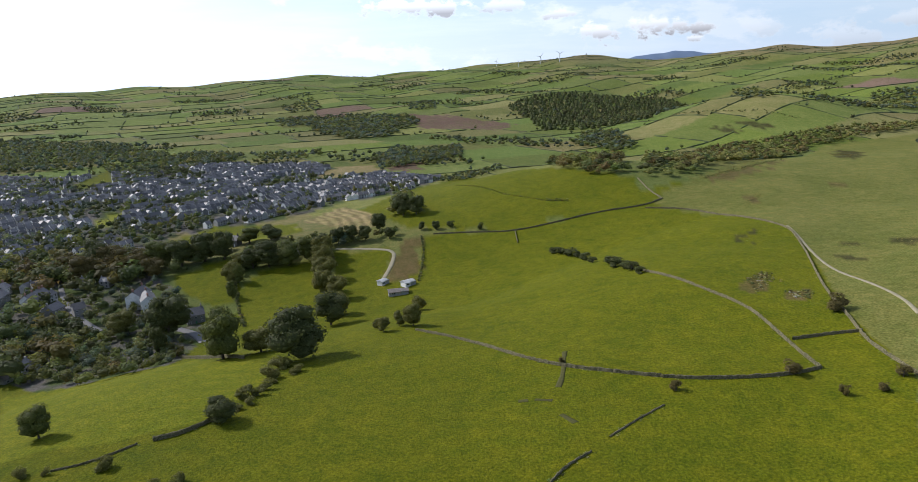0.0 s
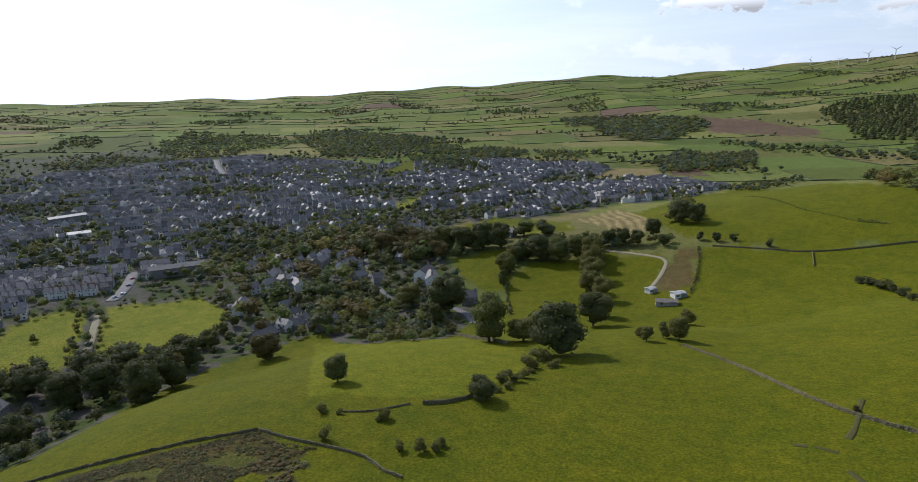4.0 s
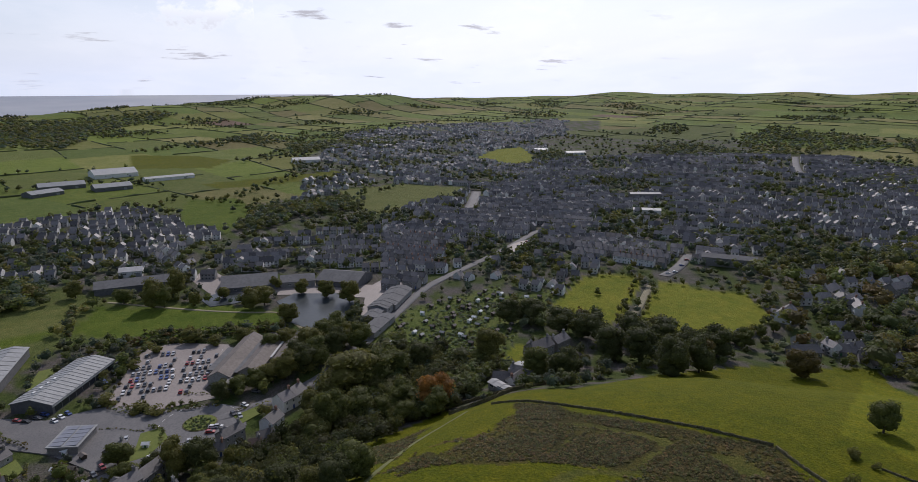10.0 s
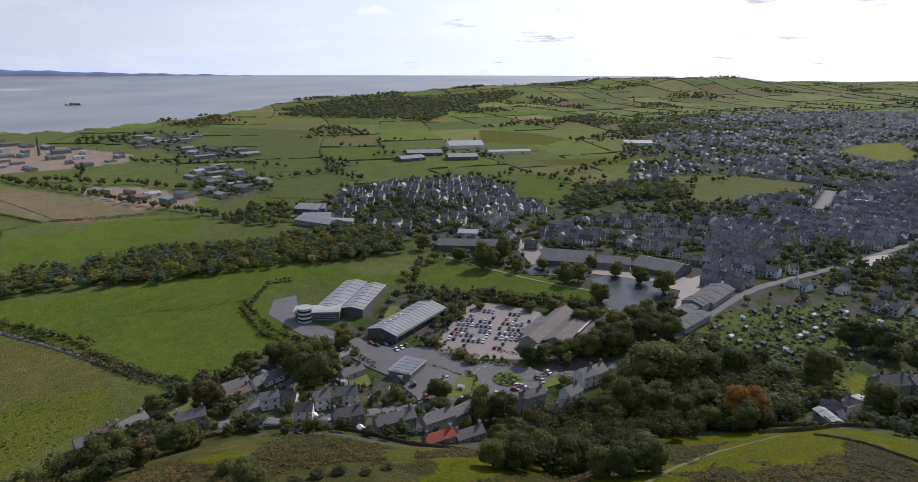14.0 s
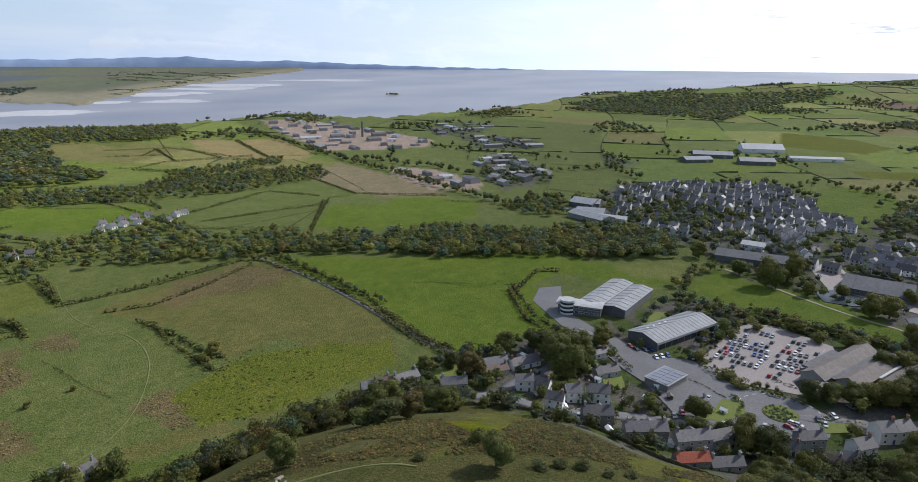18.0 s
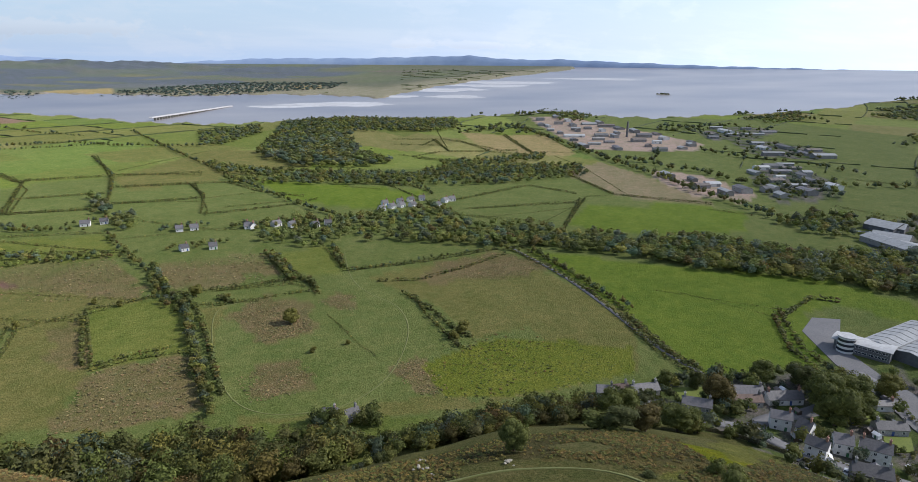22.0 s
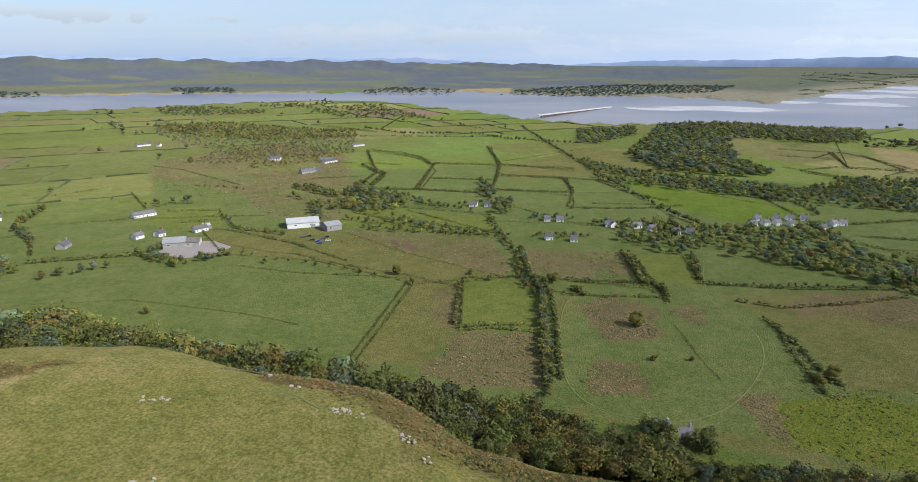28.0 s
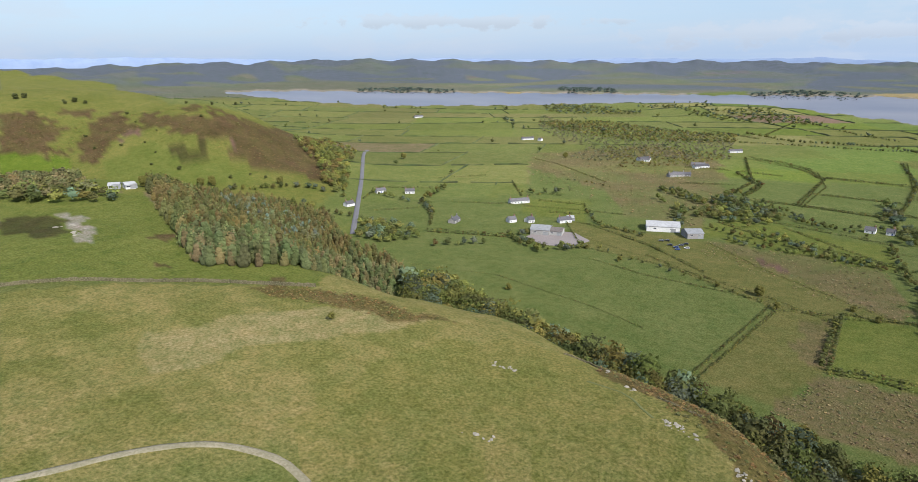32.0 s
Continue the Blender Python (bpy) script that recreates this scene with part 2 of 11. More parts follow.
M["white_line"] = surface("road_paint", [(0.72, 0.72, 0.70), (0.6, 0.6, 0.58), (0.78, 0.78, 0.76)], 1.5, 0.3, 0.7)
M["slate"] = surface("slate_roof", [(0.122, 0.118, 0.118), (0.175, 0.156, 0.148), (0.080, 0.078, 0.079)], 1.2, 0.1, 0.6, 0.04, vary="island", spec=0.45, low=0.5, high=1.7)
M["slate_one"] = surface("slate_roof_single", [(0.10, 0.095, 0.10), (0.145, 0.135, 0.13), (0.07, 0.068, 0.072)], 1.2, 0.1, 0.6, 0.04, vary="object", spec=0.45)
M["red_tile"] = surface("red_tile_roof", [(0.34, 0.085, 0.045), (0.40, 0.11, 0.06), (0.24, 0.06, 0.035)], 1.2, 0.2, 0.8, 0.04)
M["brown_tile"] = surface("brown_tile_roof", [(0.14, 0.10, 0.08), (0.18, 0.13, 0.10), (0.10, 0.075, 0.06)], 1.2, 0.2, 0.8, 0.04, vary="object")
M["render_mix"] = surface("rendered_walls", [(0.56, 0.55, 0.51), (0.76, 0.74, 0.69), (0.46, 0.45, 0.43)], 0.7, 0.09, 0.9, 0.01, vary="island", low=0.3, high=1.3)
M["render_one"] = surface("white_render", [(0.66, 0.65, 0.62), (0.74, 0.73, 0.70), (0.58, 0.57, 0.53)], 0.7, 0.1, 0.9, 0.01)
M["grey_wall"] = surface("grey_stone_wall", [(0.27, 0.26, 0.24), (0.33, 0.32, 0.29), (0.19, 0.18, 0.17)], 1.6, 0.15, 0.9, 0.05, vary="object")
M["brick_red"] = surface("sandstone_wall", [(0.30, 0.17, 0.12), (0.35, 0.21, 0.15), (0.23, 0.13, 0.10)], 1.6, 0.15, 0.9, 0.05)
M["glass"] = surface("window_glass", [(0.03, 0.035, 0.045), (0.04, 0.045, 0.055), (0.025, 0.03, 0.04)], 0.5, 0.1, 0.08, spec=0.6)
M["frame"] = surface("white_frame", [(0.75, 0.75, 0.73), (0.8, 0.8, 0.78), (0.68, 0.68, 0.66)], 1.0, 0.2, 0.5)
M["metal_grey"] = surface("grey_sheet_roof", [(0.27, 0.275, 0.27), (0.32, 0.325, 0.32), (0.22, 0.225, 0.22)], 0.5, 0.08, 0.6, 0.01, spec=0.3)
M["metal_dark"] = surface("dark_cladding", [(0.135, 0.135, 0.135), (0.165, 0.165, 0.165), (0.105, 0.105, 0.11)], 0.5, 0.08, 0.8, 0.01, spec=0.12)
M["metal_white"] = surface("white_sheet_roof", [(0.40, 0.40, 0.39), (0.48, 0.48, 0.46), (0.32, 0.31, 0.30)], 0.5, 0.08, 0.6, 0.01, spec=0.3)
# base kept pale, with the sky's reflection put into the panel colour
M["solar"] = surface("solar_glass", [(0.17, 0.175, 0.20), (0.22, 0.225, 0.25), (0.13, 0.135, 0.16)], 0.4, 0.1, 0.3, spec=0.6)
M["brown_sheet"] = surface("weathered_sheet_roof", [(0.165, 0.142, 0.125), (0.205, 0.176, 0.155), (0.12, 0.104, 0.092)], 0.6, 0.08, 0.75, 0.01, spec=0.2)
M["tyre"] = surface("tyre_rubber", [(0.02, 0.02, 0.02), (0.03, 0.03, 0.03), (0.015, 0.015, 0.015)], 3, 1, 0.8)
M["turbine"] = surface("turbine_white", [(0.7, 0.7, 0.7), (0.75, 0.75, 0.75), (0.65, 0.65, 0.66)], 0.5, 0.1, 0.4)
for paint, c in (("white", (0.72, 0.72, 0.71)), ("silver", (0.42, 0.43, 0.44)), ("black", (0.02, 0.02, 0.022)), ("red", (0.38, 0.03, 0.025)), ("blue", (0.04, 0.08, 0.25)), ("grey", (0.13, 0.135, 0.14)), ("green", (0.05, 0.16, 0.07)), ("orange", (0.6, 0.22, 0.03))):
    M["paint_" + paint] = surface(paint + "_paint", [c, tuple(v * 1.1 for v in c), tuple(v * 0.85 for v in c)], 0.8, 0.2, 0.3, coat=0.5, spec=0.5)


def sea_material():
    m = bpy.data.materials.new("tidal_water")
    m.use_nodes = True
    n, l = m.node_tree.nodes, m.node_tree.links
    p = n["Principled BSDF"]
    p.inputs["Roughness"].default_value = 0.32
    p.inputs["Specular IOR Level"].default_value = 0.28
    g = n.new("ShaderNodeNewGeometry")

    def noise_at(scale, stretch):
        mp = n.new("ShaderNodeMapping")
        mp.inputs["Scale"].default_value = stretch
        l.new(g.outputs["Position"], mp.inputs["Vector"])
        t = n.new("ShaderNodeTexNoise")
        t.inputs["Scale"].default_value, t.inputs["Detail"].default_value = scale, 6
        l.new(mp.outputs[0], t.inputs["Vector"])
        return t.outputs["Fac"]
    ramp = n.new("ShaderNodeValToRGB")
    e = ramp.color_ramp.elements
    e[0].position, e[0].color = 0.32, (0.15, 0.15, 0.175, 1)
    e[1].position, e[1].color = 0.68, (0.25, 0.235, 0.235, 1)
    l.new(noise_at(0.0021, (1, 1.6, 1)), ramp.inputs[0])
    l.new(ramp.outputs[0], p.inputs["Base Color"])
    b = n.new("ShaderNodeBump")
    b.inputs["Strength"].default_value, b.inputs["Distance"].default_value = 0.5, 0.4
    l.new(noise_at(0.12, (1, 1, 1)), b.inputs["Height"])
    l.new(b.outputs[0], p.inputs["Normal"])
    return m


M["sea"] = sea_material()
M["pond"] = surface("still_water", [(0.035, 0.045, 0.05), (0.05, 0.06, 0.06), (0.03, 0.04, 0.045)], 0.3, 0.05, 0.3, 0.0, spec=0.18)


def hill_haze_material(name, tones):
    """Far blue hills that close the view, as plain distance; haze is put into their colour."""
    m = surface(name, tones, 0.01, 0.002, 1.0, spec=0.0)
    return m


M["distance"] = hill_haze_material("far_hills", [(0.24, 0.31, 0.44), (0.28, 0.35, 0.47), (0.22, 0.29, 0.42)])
M["grass_plain"] = surface("island_grass", [(0.125, 0.155, 0.028), (0.15, 0.175, 0.036), (0.10, 0.125, 0.024)], 1.5, 0.2, 0.95, 0.1)
M["sand"] = surface("wet_sand", [(0.44, 0.43, 0.42), (0.51, 0.50, 0.49), (0.38, 0.37, 0.36)], 0.05, 0.01, 0.5)


# ---- the lie of the land: bearings in degrees, turning left from the first view ----
EYE_Z = 150.0
RIM = 4850.0


def smooth(a, b, x):
    u = np.clip((np.asarray(x, float) - a) / (b - a), 0, 1)
    return u * u * (3 - 2 * u)


def around(table, bearing):
    """A value by bearing, eased from entry to entry round the whole circle."""
    ks = sorted((k % 360, v) for k, v in table)
    xs = np.array([ks[-1][0] - 360] + [k for k, v in ks] + [ks[0][0] + 360])
    vs = np.array([ks[-1][1]] + [v for k, v in ks] + [ks[0][1]], float)
    b = np.asarray(bearing, float) % 360
    i = np.clip(np.searchsorted(xs, b, side="right") - 1, 0, len(xs) - 2)
    u = (b - xs[i]) / (xs[i + 1] - xs[i])
    u = u * 0.5 + 0.5 * u * u * (3 - 2 * u)
    return vs[i] * (1 - u) + vs[i + 1] * u


def lowland(r):
    return 112 * np.clip((np.asarray(r, float) - 900) / 3950, 0, None) ** 1.6


HILL_TOP = [(0, 56), (30, 55), (60, 58), (100, 62), (170, 62), (200, 64), (225, 66), (245, 68), (290, 66), (330, 56)]
SHOULDER = [(0, 70), (30, 90), (60, 90), (90, 65), (125, 70), (155, 72), (171, 82), (180, 97), (191, 138), (200, 150), (212, 178), (220, 195), (228, 232), (234, 300), (240, 420), (246, 490), (290, 420), (330, 120)]
FOOT = [(0, 380), (30, 360), (50, 330), (65, 300), (80, 245), (92, 215), (107, 222), (116, 239), (124, 244), (133, 240), (143, 231), (153.5, 212), (161, 201), (168, 197), (174, 195), (181, 198), (185, 207), (190.5, 216), (197, 229), (202, 242), (212, 288), (220, 310), (228, 352), (234, 470), (240, 640), (246, 720), (290, 800), (330, 560)]
# crest of the far hills, in degrees over the horizon, and where their slopes begin
CREST = [(0, 0.9), (8, 0.35), (14, 0.65), (22, 0.0), (30, -0.2), (36, -0.5), (50, -0.62), (60, -0.6), (75, -0.9), (95, -1.0), (150, -1.1), (158, -0.85), (168, -0.62), (178, -0.35), (190, -0.2), (205, -0.1), (216, 0.05), (226, 0.1), (234, -0.1), (242, -0.3), (252, -0.6), (300, 1.0), (325, 1.9), (330, 1.6), (334, 1.75), (339, 1.4), (344, 1.1), (350, 1.55), (355, 1.2)]
SLOPE_FROM = [(0, 1700), (25, 2100), (45, 2600), (150, 3500), (165, 3450), (180, 3500), (200, 3500), (225, 3500), (240, 2600), (300, 1600), (335, 1500)]
# the shore, and the far side of the estuary
SHORE = [(92, 9000), (96, 3700), (106, 3150), (111, 2950), (115, 2720), (119, 2330), (124, 2020), (133, 1750), (143, 1800), (153, 1640), (162, 1600), (170, 1560), (176, 1640), (181, 1850), (191, 2130), (200, 2130), (210, 2060), (220, 2050), (228, 2260), (234, 2700), (238, 9000)]
FAR_SHORE = [(120, 9000), (138, 5200), (141, 4300), (146, 3600), (151, 3000), (156, 2350), (157, 2300), (160, 2400), (166, 2480), (173, 2450), (181, 2620), (195, 2560), (207, 2580), (219, 2640), (228, 2800), (236, 2800), (240, 5200)]
MOUNDS = []


def mound(bearing, r, across, deep, height, flat=1.0):
    MOUNDS.append((bearing, r, across, deep, height, flat))


mound(351, 640, 190, 190, 45)                   # field hill over the town's edge
mound(322, 760, 300, 340, 58)                   # common
mound(335, 1700, 260, 260, 74)                  # round green hill
mound(84, 3450, 620, 430, 62)
mound(98, 2950, 300, 300, 36)
mound(110, 2450, 220, 220, 26)
mound(247, 1330, 300, 330, 100, 1.5)            # bracken hill
mound(235, 1010, 125, 190, 70)
mound(194, 1950, 240, 160, 15)
mound(160, 1400, 150, 160, 16)
mound(142, 1640, 70, 70, 12)
mound(15, 560, 120, 90, 10)


def polar(x, y):
    return np.degrees(np.arctan2(-np.asarray(x, float), y)) % 360, np.hypot(x, y)


def shores(b, r):
    """Metres inland of the nearest shore; negative at sea."""
    def shore_line(t):
        ks = np.array(t, float)
        return np.interp(b, ks[:, 0], ks[:, 1], left=9000, right=9000)
    near, far = shore_line(SHORE), shore_line(FAR_SHORE)
    near = near + 25 * np.sin(b * 2.3) + 12 * np.sin(b * 7.1 + 1)
    far = far + 30 * np.sin(b * 1.9 + 2) + 15 * np.sin(b * 6.3)
    return np.maximum(near - r, r - far)


def ground_z(x, y):
    x, y = np.asarray(x, float), np.asarray(y, float)
    b, r = polar(x, y)
    top, s, f = around(HILL_TOP, b), around(SHOULDER, b), around(FOOT, b)
    u = np.clip((r - s) / (f - s), 0, 1.3)
    hill = np.where(u < 0.9, top * (1 - u * u), top * 0.19 * np.clip((1.3 - u) / 0.4, 0, 1) ** 2)
    z = lowland(r) + 4 + hill
    a = around(SLOPE_FROM, b)
    up = np.clip((r - a) / (4300 - a), 0, 1)
    crest = 150 + 4300 * np.tan(np.radians(around(CREST, b) + np.where((b > 158) & (b < 256), 0.05 * np.sin(b * 0.43) + 0.025 * np.sin(b * 2.1 + 1) + 0.03 * np.sin(b * 5.3), 0))) - 4 - float(lowland(4300))
    z = z + np.maximum(crest, -30) * (0.45 * up + 0.55 * up * up * (3 - 2 * up)) - 60 * smooth(4380, 4850, r)
    for mb, mr, ac, dp, h, fl in MOUNDS:
        t = np.radians(mb)
        cx, cy = -np.sin(t) * mr, np.cos(t) * mr
        out = (x - cx) * -np.sin(t) + (y - cy) * np.cos(t)
        side = (x - cx) * np.cos(t) + (y - cy) * np.sin(t)
        z = z + h * np.exp(-(((out / dp) ** 2 + (side / ac) ** 2) ** fl))
    amp = smooth(900, 2600, r) * np.clip(up * 4, 0.1, 1)
    amp = amp * np.where((b > 158) & (b < 256) & (r > 2400), 0.4, 1.0)
    z = z + amp * (9 * np.sin(x / 210 + 1) * np.sin(y / 190 + 2) + 5 * np.sin(x / 97 + y / 143) + 4 * np.sin(x / 71 - y / 88))
    rugged = smooth(3250, 3700, r) * smooth(160, 172, b) * (b < 256) * smooth(4850, 4500, r)
    z = z + rugged * (3 * np.abs(np.sin(x / 190 + 1.4 * np.sin(y / 230)) * np.sin(y / 170 + 0.6)) + 7 * np.sin(x / 63 + y / 71) * up)
    z = z + 0.9 * np.sin(x / 23 + 1.3 * np.sin(y / 31)) * np.sin(y / 27) * np.clip(hill / 20, 0, 1)
    z = z + 1.6 * np.sin(x / 61 + 0.7) * np.sin(y / 47 + 0.4) * np.clip(hill / 30 + 0.12, 0, 1)
    inland = shores(b, r)
    z = np.where((r > 2200) & (b > 140) & (b < 256), np.maximum(z, lowland(r) + 2 + 4 * smooth(60, 400, inland)), z)
    wet = smooth(30, -40, inland)
    return z * (1 - wet) + (lowland(r) - 7) * wet


def at(x, y, lift=0.0):
    return Vector((x, y, float(ground_z(x, y)) + lift))


# ---- kit ----
rng = np.random.default_rng(7)
rnd = random.Random(11)


def mesh_from(name, verts, faces, mats, face_mats=None, tint=None, flat=True):
    """A mesh from numpy arrays: verts (n, 3), faces (m, 3 or 4)."""
    me = bpy.data.meshes.new(name)
    verts, faces = np.asarray(verts, np.float32), np.asarray(faces, np.int32)
    k = faces.shape[1]
    me.vertices.add(len(verts))
    me.vertices.foreach_set("co", verts.ravel())
    me.loops.add(faces.size)
    me.loops.foreach_set("vertex_index", faces.ravel())
    me.polygons.add(len(faces))
    me.polygons.foreach_set("loop_start", np.arange(0, faces.size, k, dtype=np.int32))
    for m in mats:
        me.materials.append(m)
    if face_mats is not None:
        me.polygons.foreach_set("material_index", np.asarray(face_mats, np.int32))
    me.update(calc_edges=True)
    me.shade_flat() if flat else me.shade_smooth()
    if tint is not None:
        a = me.color_attributes.new("tint", "FLOAT_COLOR", "POINT")
        t = np.asarray(tint, np.float32)
        a.data.foreach_set("color", np.c_[t, np.ones(len(t), np.float32)].ravel())
    return me


def part(name, me, parent, label="", m=None):
    """One mesh object under a thing or under a part. me: a mesh or a bmesh with its material set by finish()."""
    ob = new(name, me)
    ob.parent = parent
    if m is not None:
        ob.matrix_local = m
    if label:
        ob["label"] = label
    return ob


def thing(name, x, y, z, turn, label, category, group="", data=None):
    ob = new(name, data)
    ob.matrix_world = pose(x, y, z, 0, 0, turn)
    return tagged(ob, label, category, group)


def block(name, size, at_=(0, 0, 0), mat=None, bevel=0.0):
    """A box mesh standing on at_, with bevelled edges."""
    bm = bmesh.new()
    bmesh.ops.create_cube(bm, size=1)
    bmesh.ops.scale(bm, vec=size, verts=bm.verts)
    bmesh.ops.translate(bm, vec=(at_[0], at_[1], at_[2] + size[2] / 2), verts=bm.verts)
    if bevel:
        bmesh.ops.bevel(bm, geom=bm.edges[:], offset=bevel, segments=1, affect="EDGES")
    me = bpy.data.meshes.new(name)
    bm.to_mesh(me)
    bm.free()
    me.materials.append(mat)
    return me


def ico(level):
    t = (1 + 5 ** 0.5) / 2
    v = [(-1, t, 0), (1, t, 0), (-1, -t, 0), (1, -t, 0), (0, -1, t), (0, 1, t), (0, -1, -t), (0, 1, -t), (t, 0, -1), (t, 0, 1), (-t, 0, -1), (-t, 0, 1)]
    bm = bmesh.new()
    bmesh.ops.create_icosphere(bm, subdivisions=level, radius=1)
    vs = np.array([q.co[:] for q in bm.verts])
    bm.verts.index_update()
    fs = np.array([[q.index for q in f.verts] for f in bm.faces])
    bm.free()
    return vs, fs


ICO1, ICO2 = ico(1), ico(2)


def crown_template(seed, lobes, leaves, shape="broad", leaf=0.075, cores=1):
    """Unit crown (height 1, its foot at 0.12): sprays of leaves over several lobes, round a few inner leaf masses. Verts, triangles, tone of each vertex."""
    g = np.random.default_rng(seed)
    vs0, fs0 = ICO1
    cent = []
    for i in range(lobes):
        a = g.uniform(0, 6.283)
        u = i / max(lobes - 1, 1)
        if shape == "broad":
            h = 0.15 + 0.66 * u + g.uniform(-0.05, 0.05)
            d = 0.30 * math.sin(math.pi * min(max((h - 0.05) / 0.95, 0), 1)) * g.uniform(0.6, 1.0)
            s = g.uniform(0.15, 0.24)
            if i == 0:
                h, d, s = 0.52, 0.0, 0.30 if lobes > 1 else 0.38
        elif shape == "thorn":
            h = 0.20 + 0.48 * u
            d, s = 0.34 * g.uniform(0.2, 1.0), g.uniform(0.16, 0.27)
        elif shape == "cone":
            h = 0.18 + 0.66 * u
            d, s = 0.05 * g.uniform(0, 1), 0.26 * (1.02 - h) + 0.05
        else:
            h = 0.25 + 0.5 * u
            d, s = 0.10 * g.uniform(0, 1), g.uniform(0.16, 0.22)
        cent.append((np.array([d * math.cos(a), d * math.sin(a), h]), np.array([s, s, s * (1.25 if shape == "cone" else 0.85)])))
    V, F, S, base = [], [], [], 0
    for c, sc in cent[:cores]:
        V.append(vs0 * (1 + g.uniform(-0.15, 0.15, (len(vs0), 1))) * sc * 0.92 + c)
        F.append(fs0 + base)
        S.append(np.full(len(vs0), g.uniform(0.85, 1.0)))
        base += len(vs0)
    if leaves:
        weight = np.array([sc[0] ** 2 for c, sc in cent])
        pick = g.choice(lobes, leaves, p=weight / weight.sum())
        u = g.normal(size=(leaves, 3))
        u /= np.linalg.norm(u, axis=1)[:, None]
        u[:, 2] = np.where(u[:, 2] < -0.35, -u[:, 2], u[:, 2])
        C = np.array([cent[i][0] for i in pick]) + u * np.array([cent[i][1] for i in pick]) * g.uniform(0.82, 1.2, (leaves, 1))
        # each spray lies roughly along the lobe's surface, tilted at random
        nrm = u + g.normal(size=(leaves, 3)) * (0.42 if leaves > 100 else 0.24)
        nrm /= np.linalg.norm(nrm, axis=1)[:, None]
        t1 = np.cross(nrm, g.normal(size=(leaves, 3)))
        t1 /= np.linalg.norm(t1, axis=1)[:, None]
        t2 = np.cross(nrm, t1)
        size = leaf * g.uniform(0.6, 1.4, (leaves, 1))
        for k in range(3):
            q = g.uniform(-0.4, 0.4, (leaves, 1)) + k * 2.094
            V.append(C + (t1 * np.cos(q) + t2 * np.sin(q)) * size)
        tone = np.clip(1 + (0.16 if leaves > 100 else 0.09) * g.normal(size=leaves), 0.6, 1.5)
        S += [tone, tone, tone]
        idx = np.arange(leaves)
        F.append(np.c_[base + idx, base + leaves + idx, base + 2 * leaves + idx])
    v = np.concatenate(V)
    v[:, 2] = np.maximum(v[:, 2], 0.05)
    return v, np.concatenate(F), np.concatenate(S)


CROWN_NEAR = [crown_template(i, 13, 2100, "broad", 0.027, 13) for i in range(5)]
CROWN_THORN = [crown_template(10 + i, 7, 620, "thorn", 0.045, 5) for i in range(5)]
CROWN_CONE = [crown_template(20 + i, 6, 1500, "cone", 0.03, 6) for i in range(2)]
CROWN_MID = [crown_template(40 + i, 9, 370, "broad", 0.044, 2) for i in range(6)]
CROWN_MID_CONE = [crown_template(60 + i, 5, 120, "cone", 0.05, 5) for i in range(3)]
CROWN_MIDFAR = [crown_template(70 + i, 5, 78, "broad", 0.085, 1) for i in range(6)]
CROWN_FAR = [crown_template(80 + i, 3, 16, "broad", 0.14, 1) for i in range(5)]
CROWN_FAR_CONE = [crown_template(90 + i, 3, 10, "cone", 0.08, 3) for i in range(3)]
CROWN_LARCH = [crown_template(96 + i, 4, 56, "cone", 0.06, 3) for i in range(4)]
SHRUB = [crown_template(100 + i, 3, 80, "bush", 0.10, 1) for i in range(4)]
TUFT = [crown_template(120 + i, 2, 18, "bush", 0.16, 1) for i in range(4)]

GREEN = (0.077, 0.085, 0.021)
OLIVE = (0.100, 0.096, 0.023)
DARK = (0.053, 0.059, 0.018)
RUSSET = (0.074, 0.059, 0.018)
RUST = (0.19, 0.095, 0.022)
PALE = (0.105, 0.125, 0.055)


def scatter(name, templates, P, tints, label="", category="", group="", kind="stuff", mat="leaf"):
    """Many small plants in one mesh. P rows: x, y, z, height, width, turn."""
    P = np.asarray(P, float)
    if not len(P):
        return None
    which = rng.integers(0, len(templates), len(P))
    V, F, T, base = [], [], [], 0
    tints = np.asarray(tints, float)
    for k, (tv, tf, *tone) in enumerate(templates):
        q = P[which == k]
        if not len(q):
            continue
        c, s = np.cos(q[:, 5])[:, None], np.sin(q[:, 5])[:, None]
        x = (tv[:, 0] * c - tv[:, 1] * s) * q[:, 4:5] + q[:, 0:1]
        y = (tv[:, 0] * s + tv[:, 1] * c) * q[:, 4:5] + q[:, 1:2]
        z = tv[:, 2] * q[:, 3:4] + q[:, 2:3]
        V.append(np.stack([x, y, z], 2).reshape(-1, 3))
        F.append((tf[None] + (base + np.arange(len(q)) * len(tv))[:, None, None]).reshape(-1, 3))
        t = np.repeat(tints[which == k], len(tv), 0)
        T.append(t * np.tile(tone[0], len(q))[:, None] if tone else t)
        base += len(q) * len(tv)
    me = mesh_from(name, np.concatenate(V), np.concatenate(F), [M[mat]], tint=np.concatenate(T), flat=False)
    ob = new(name, me)
    return tagged(ob, label, category, group, kind)


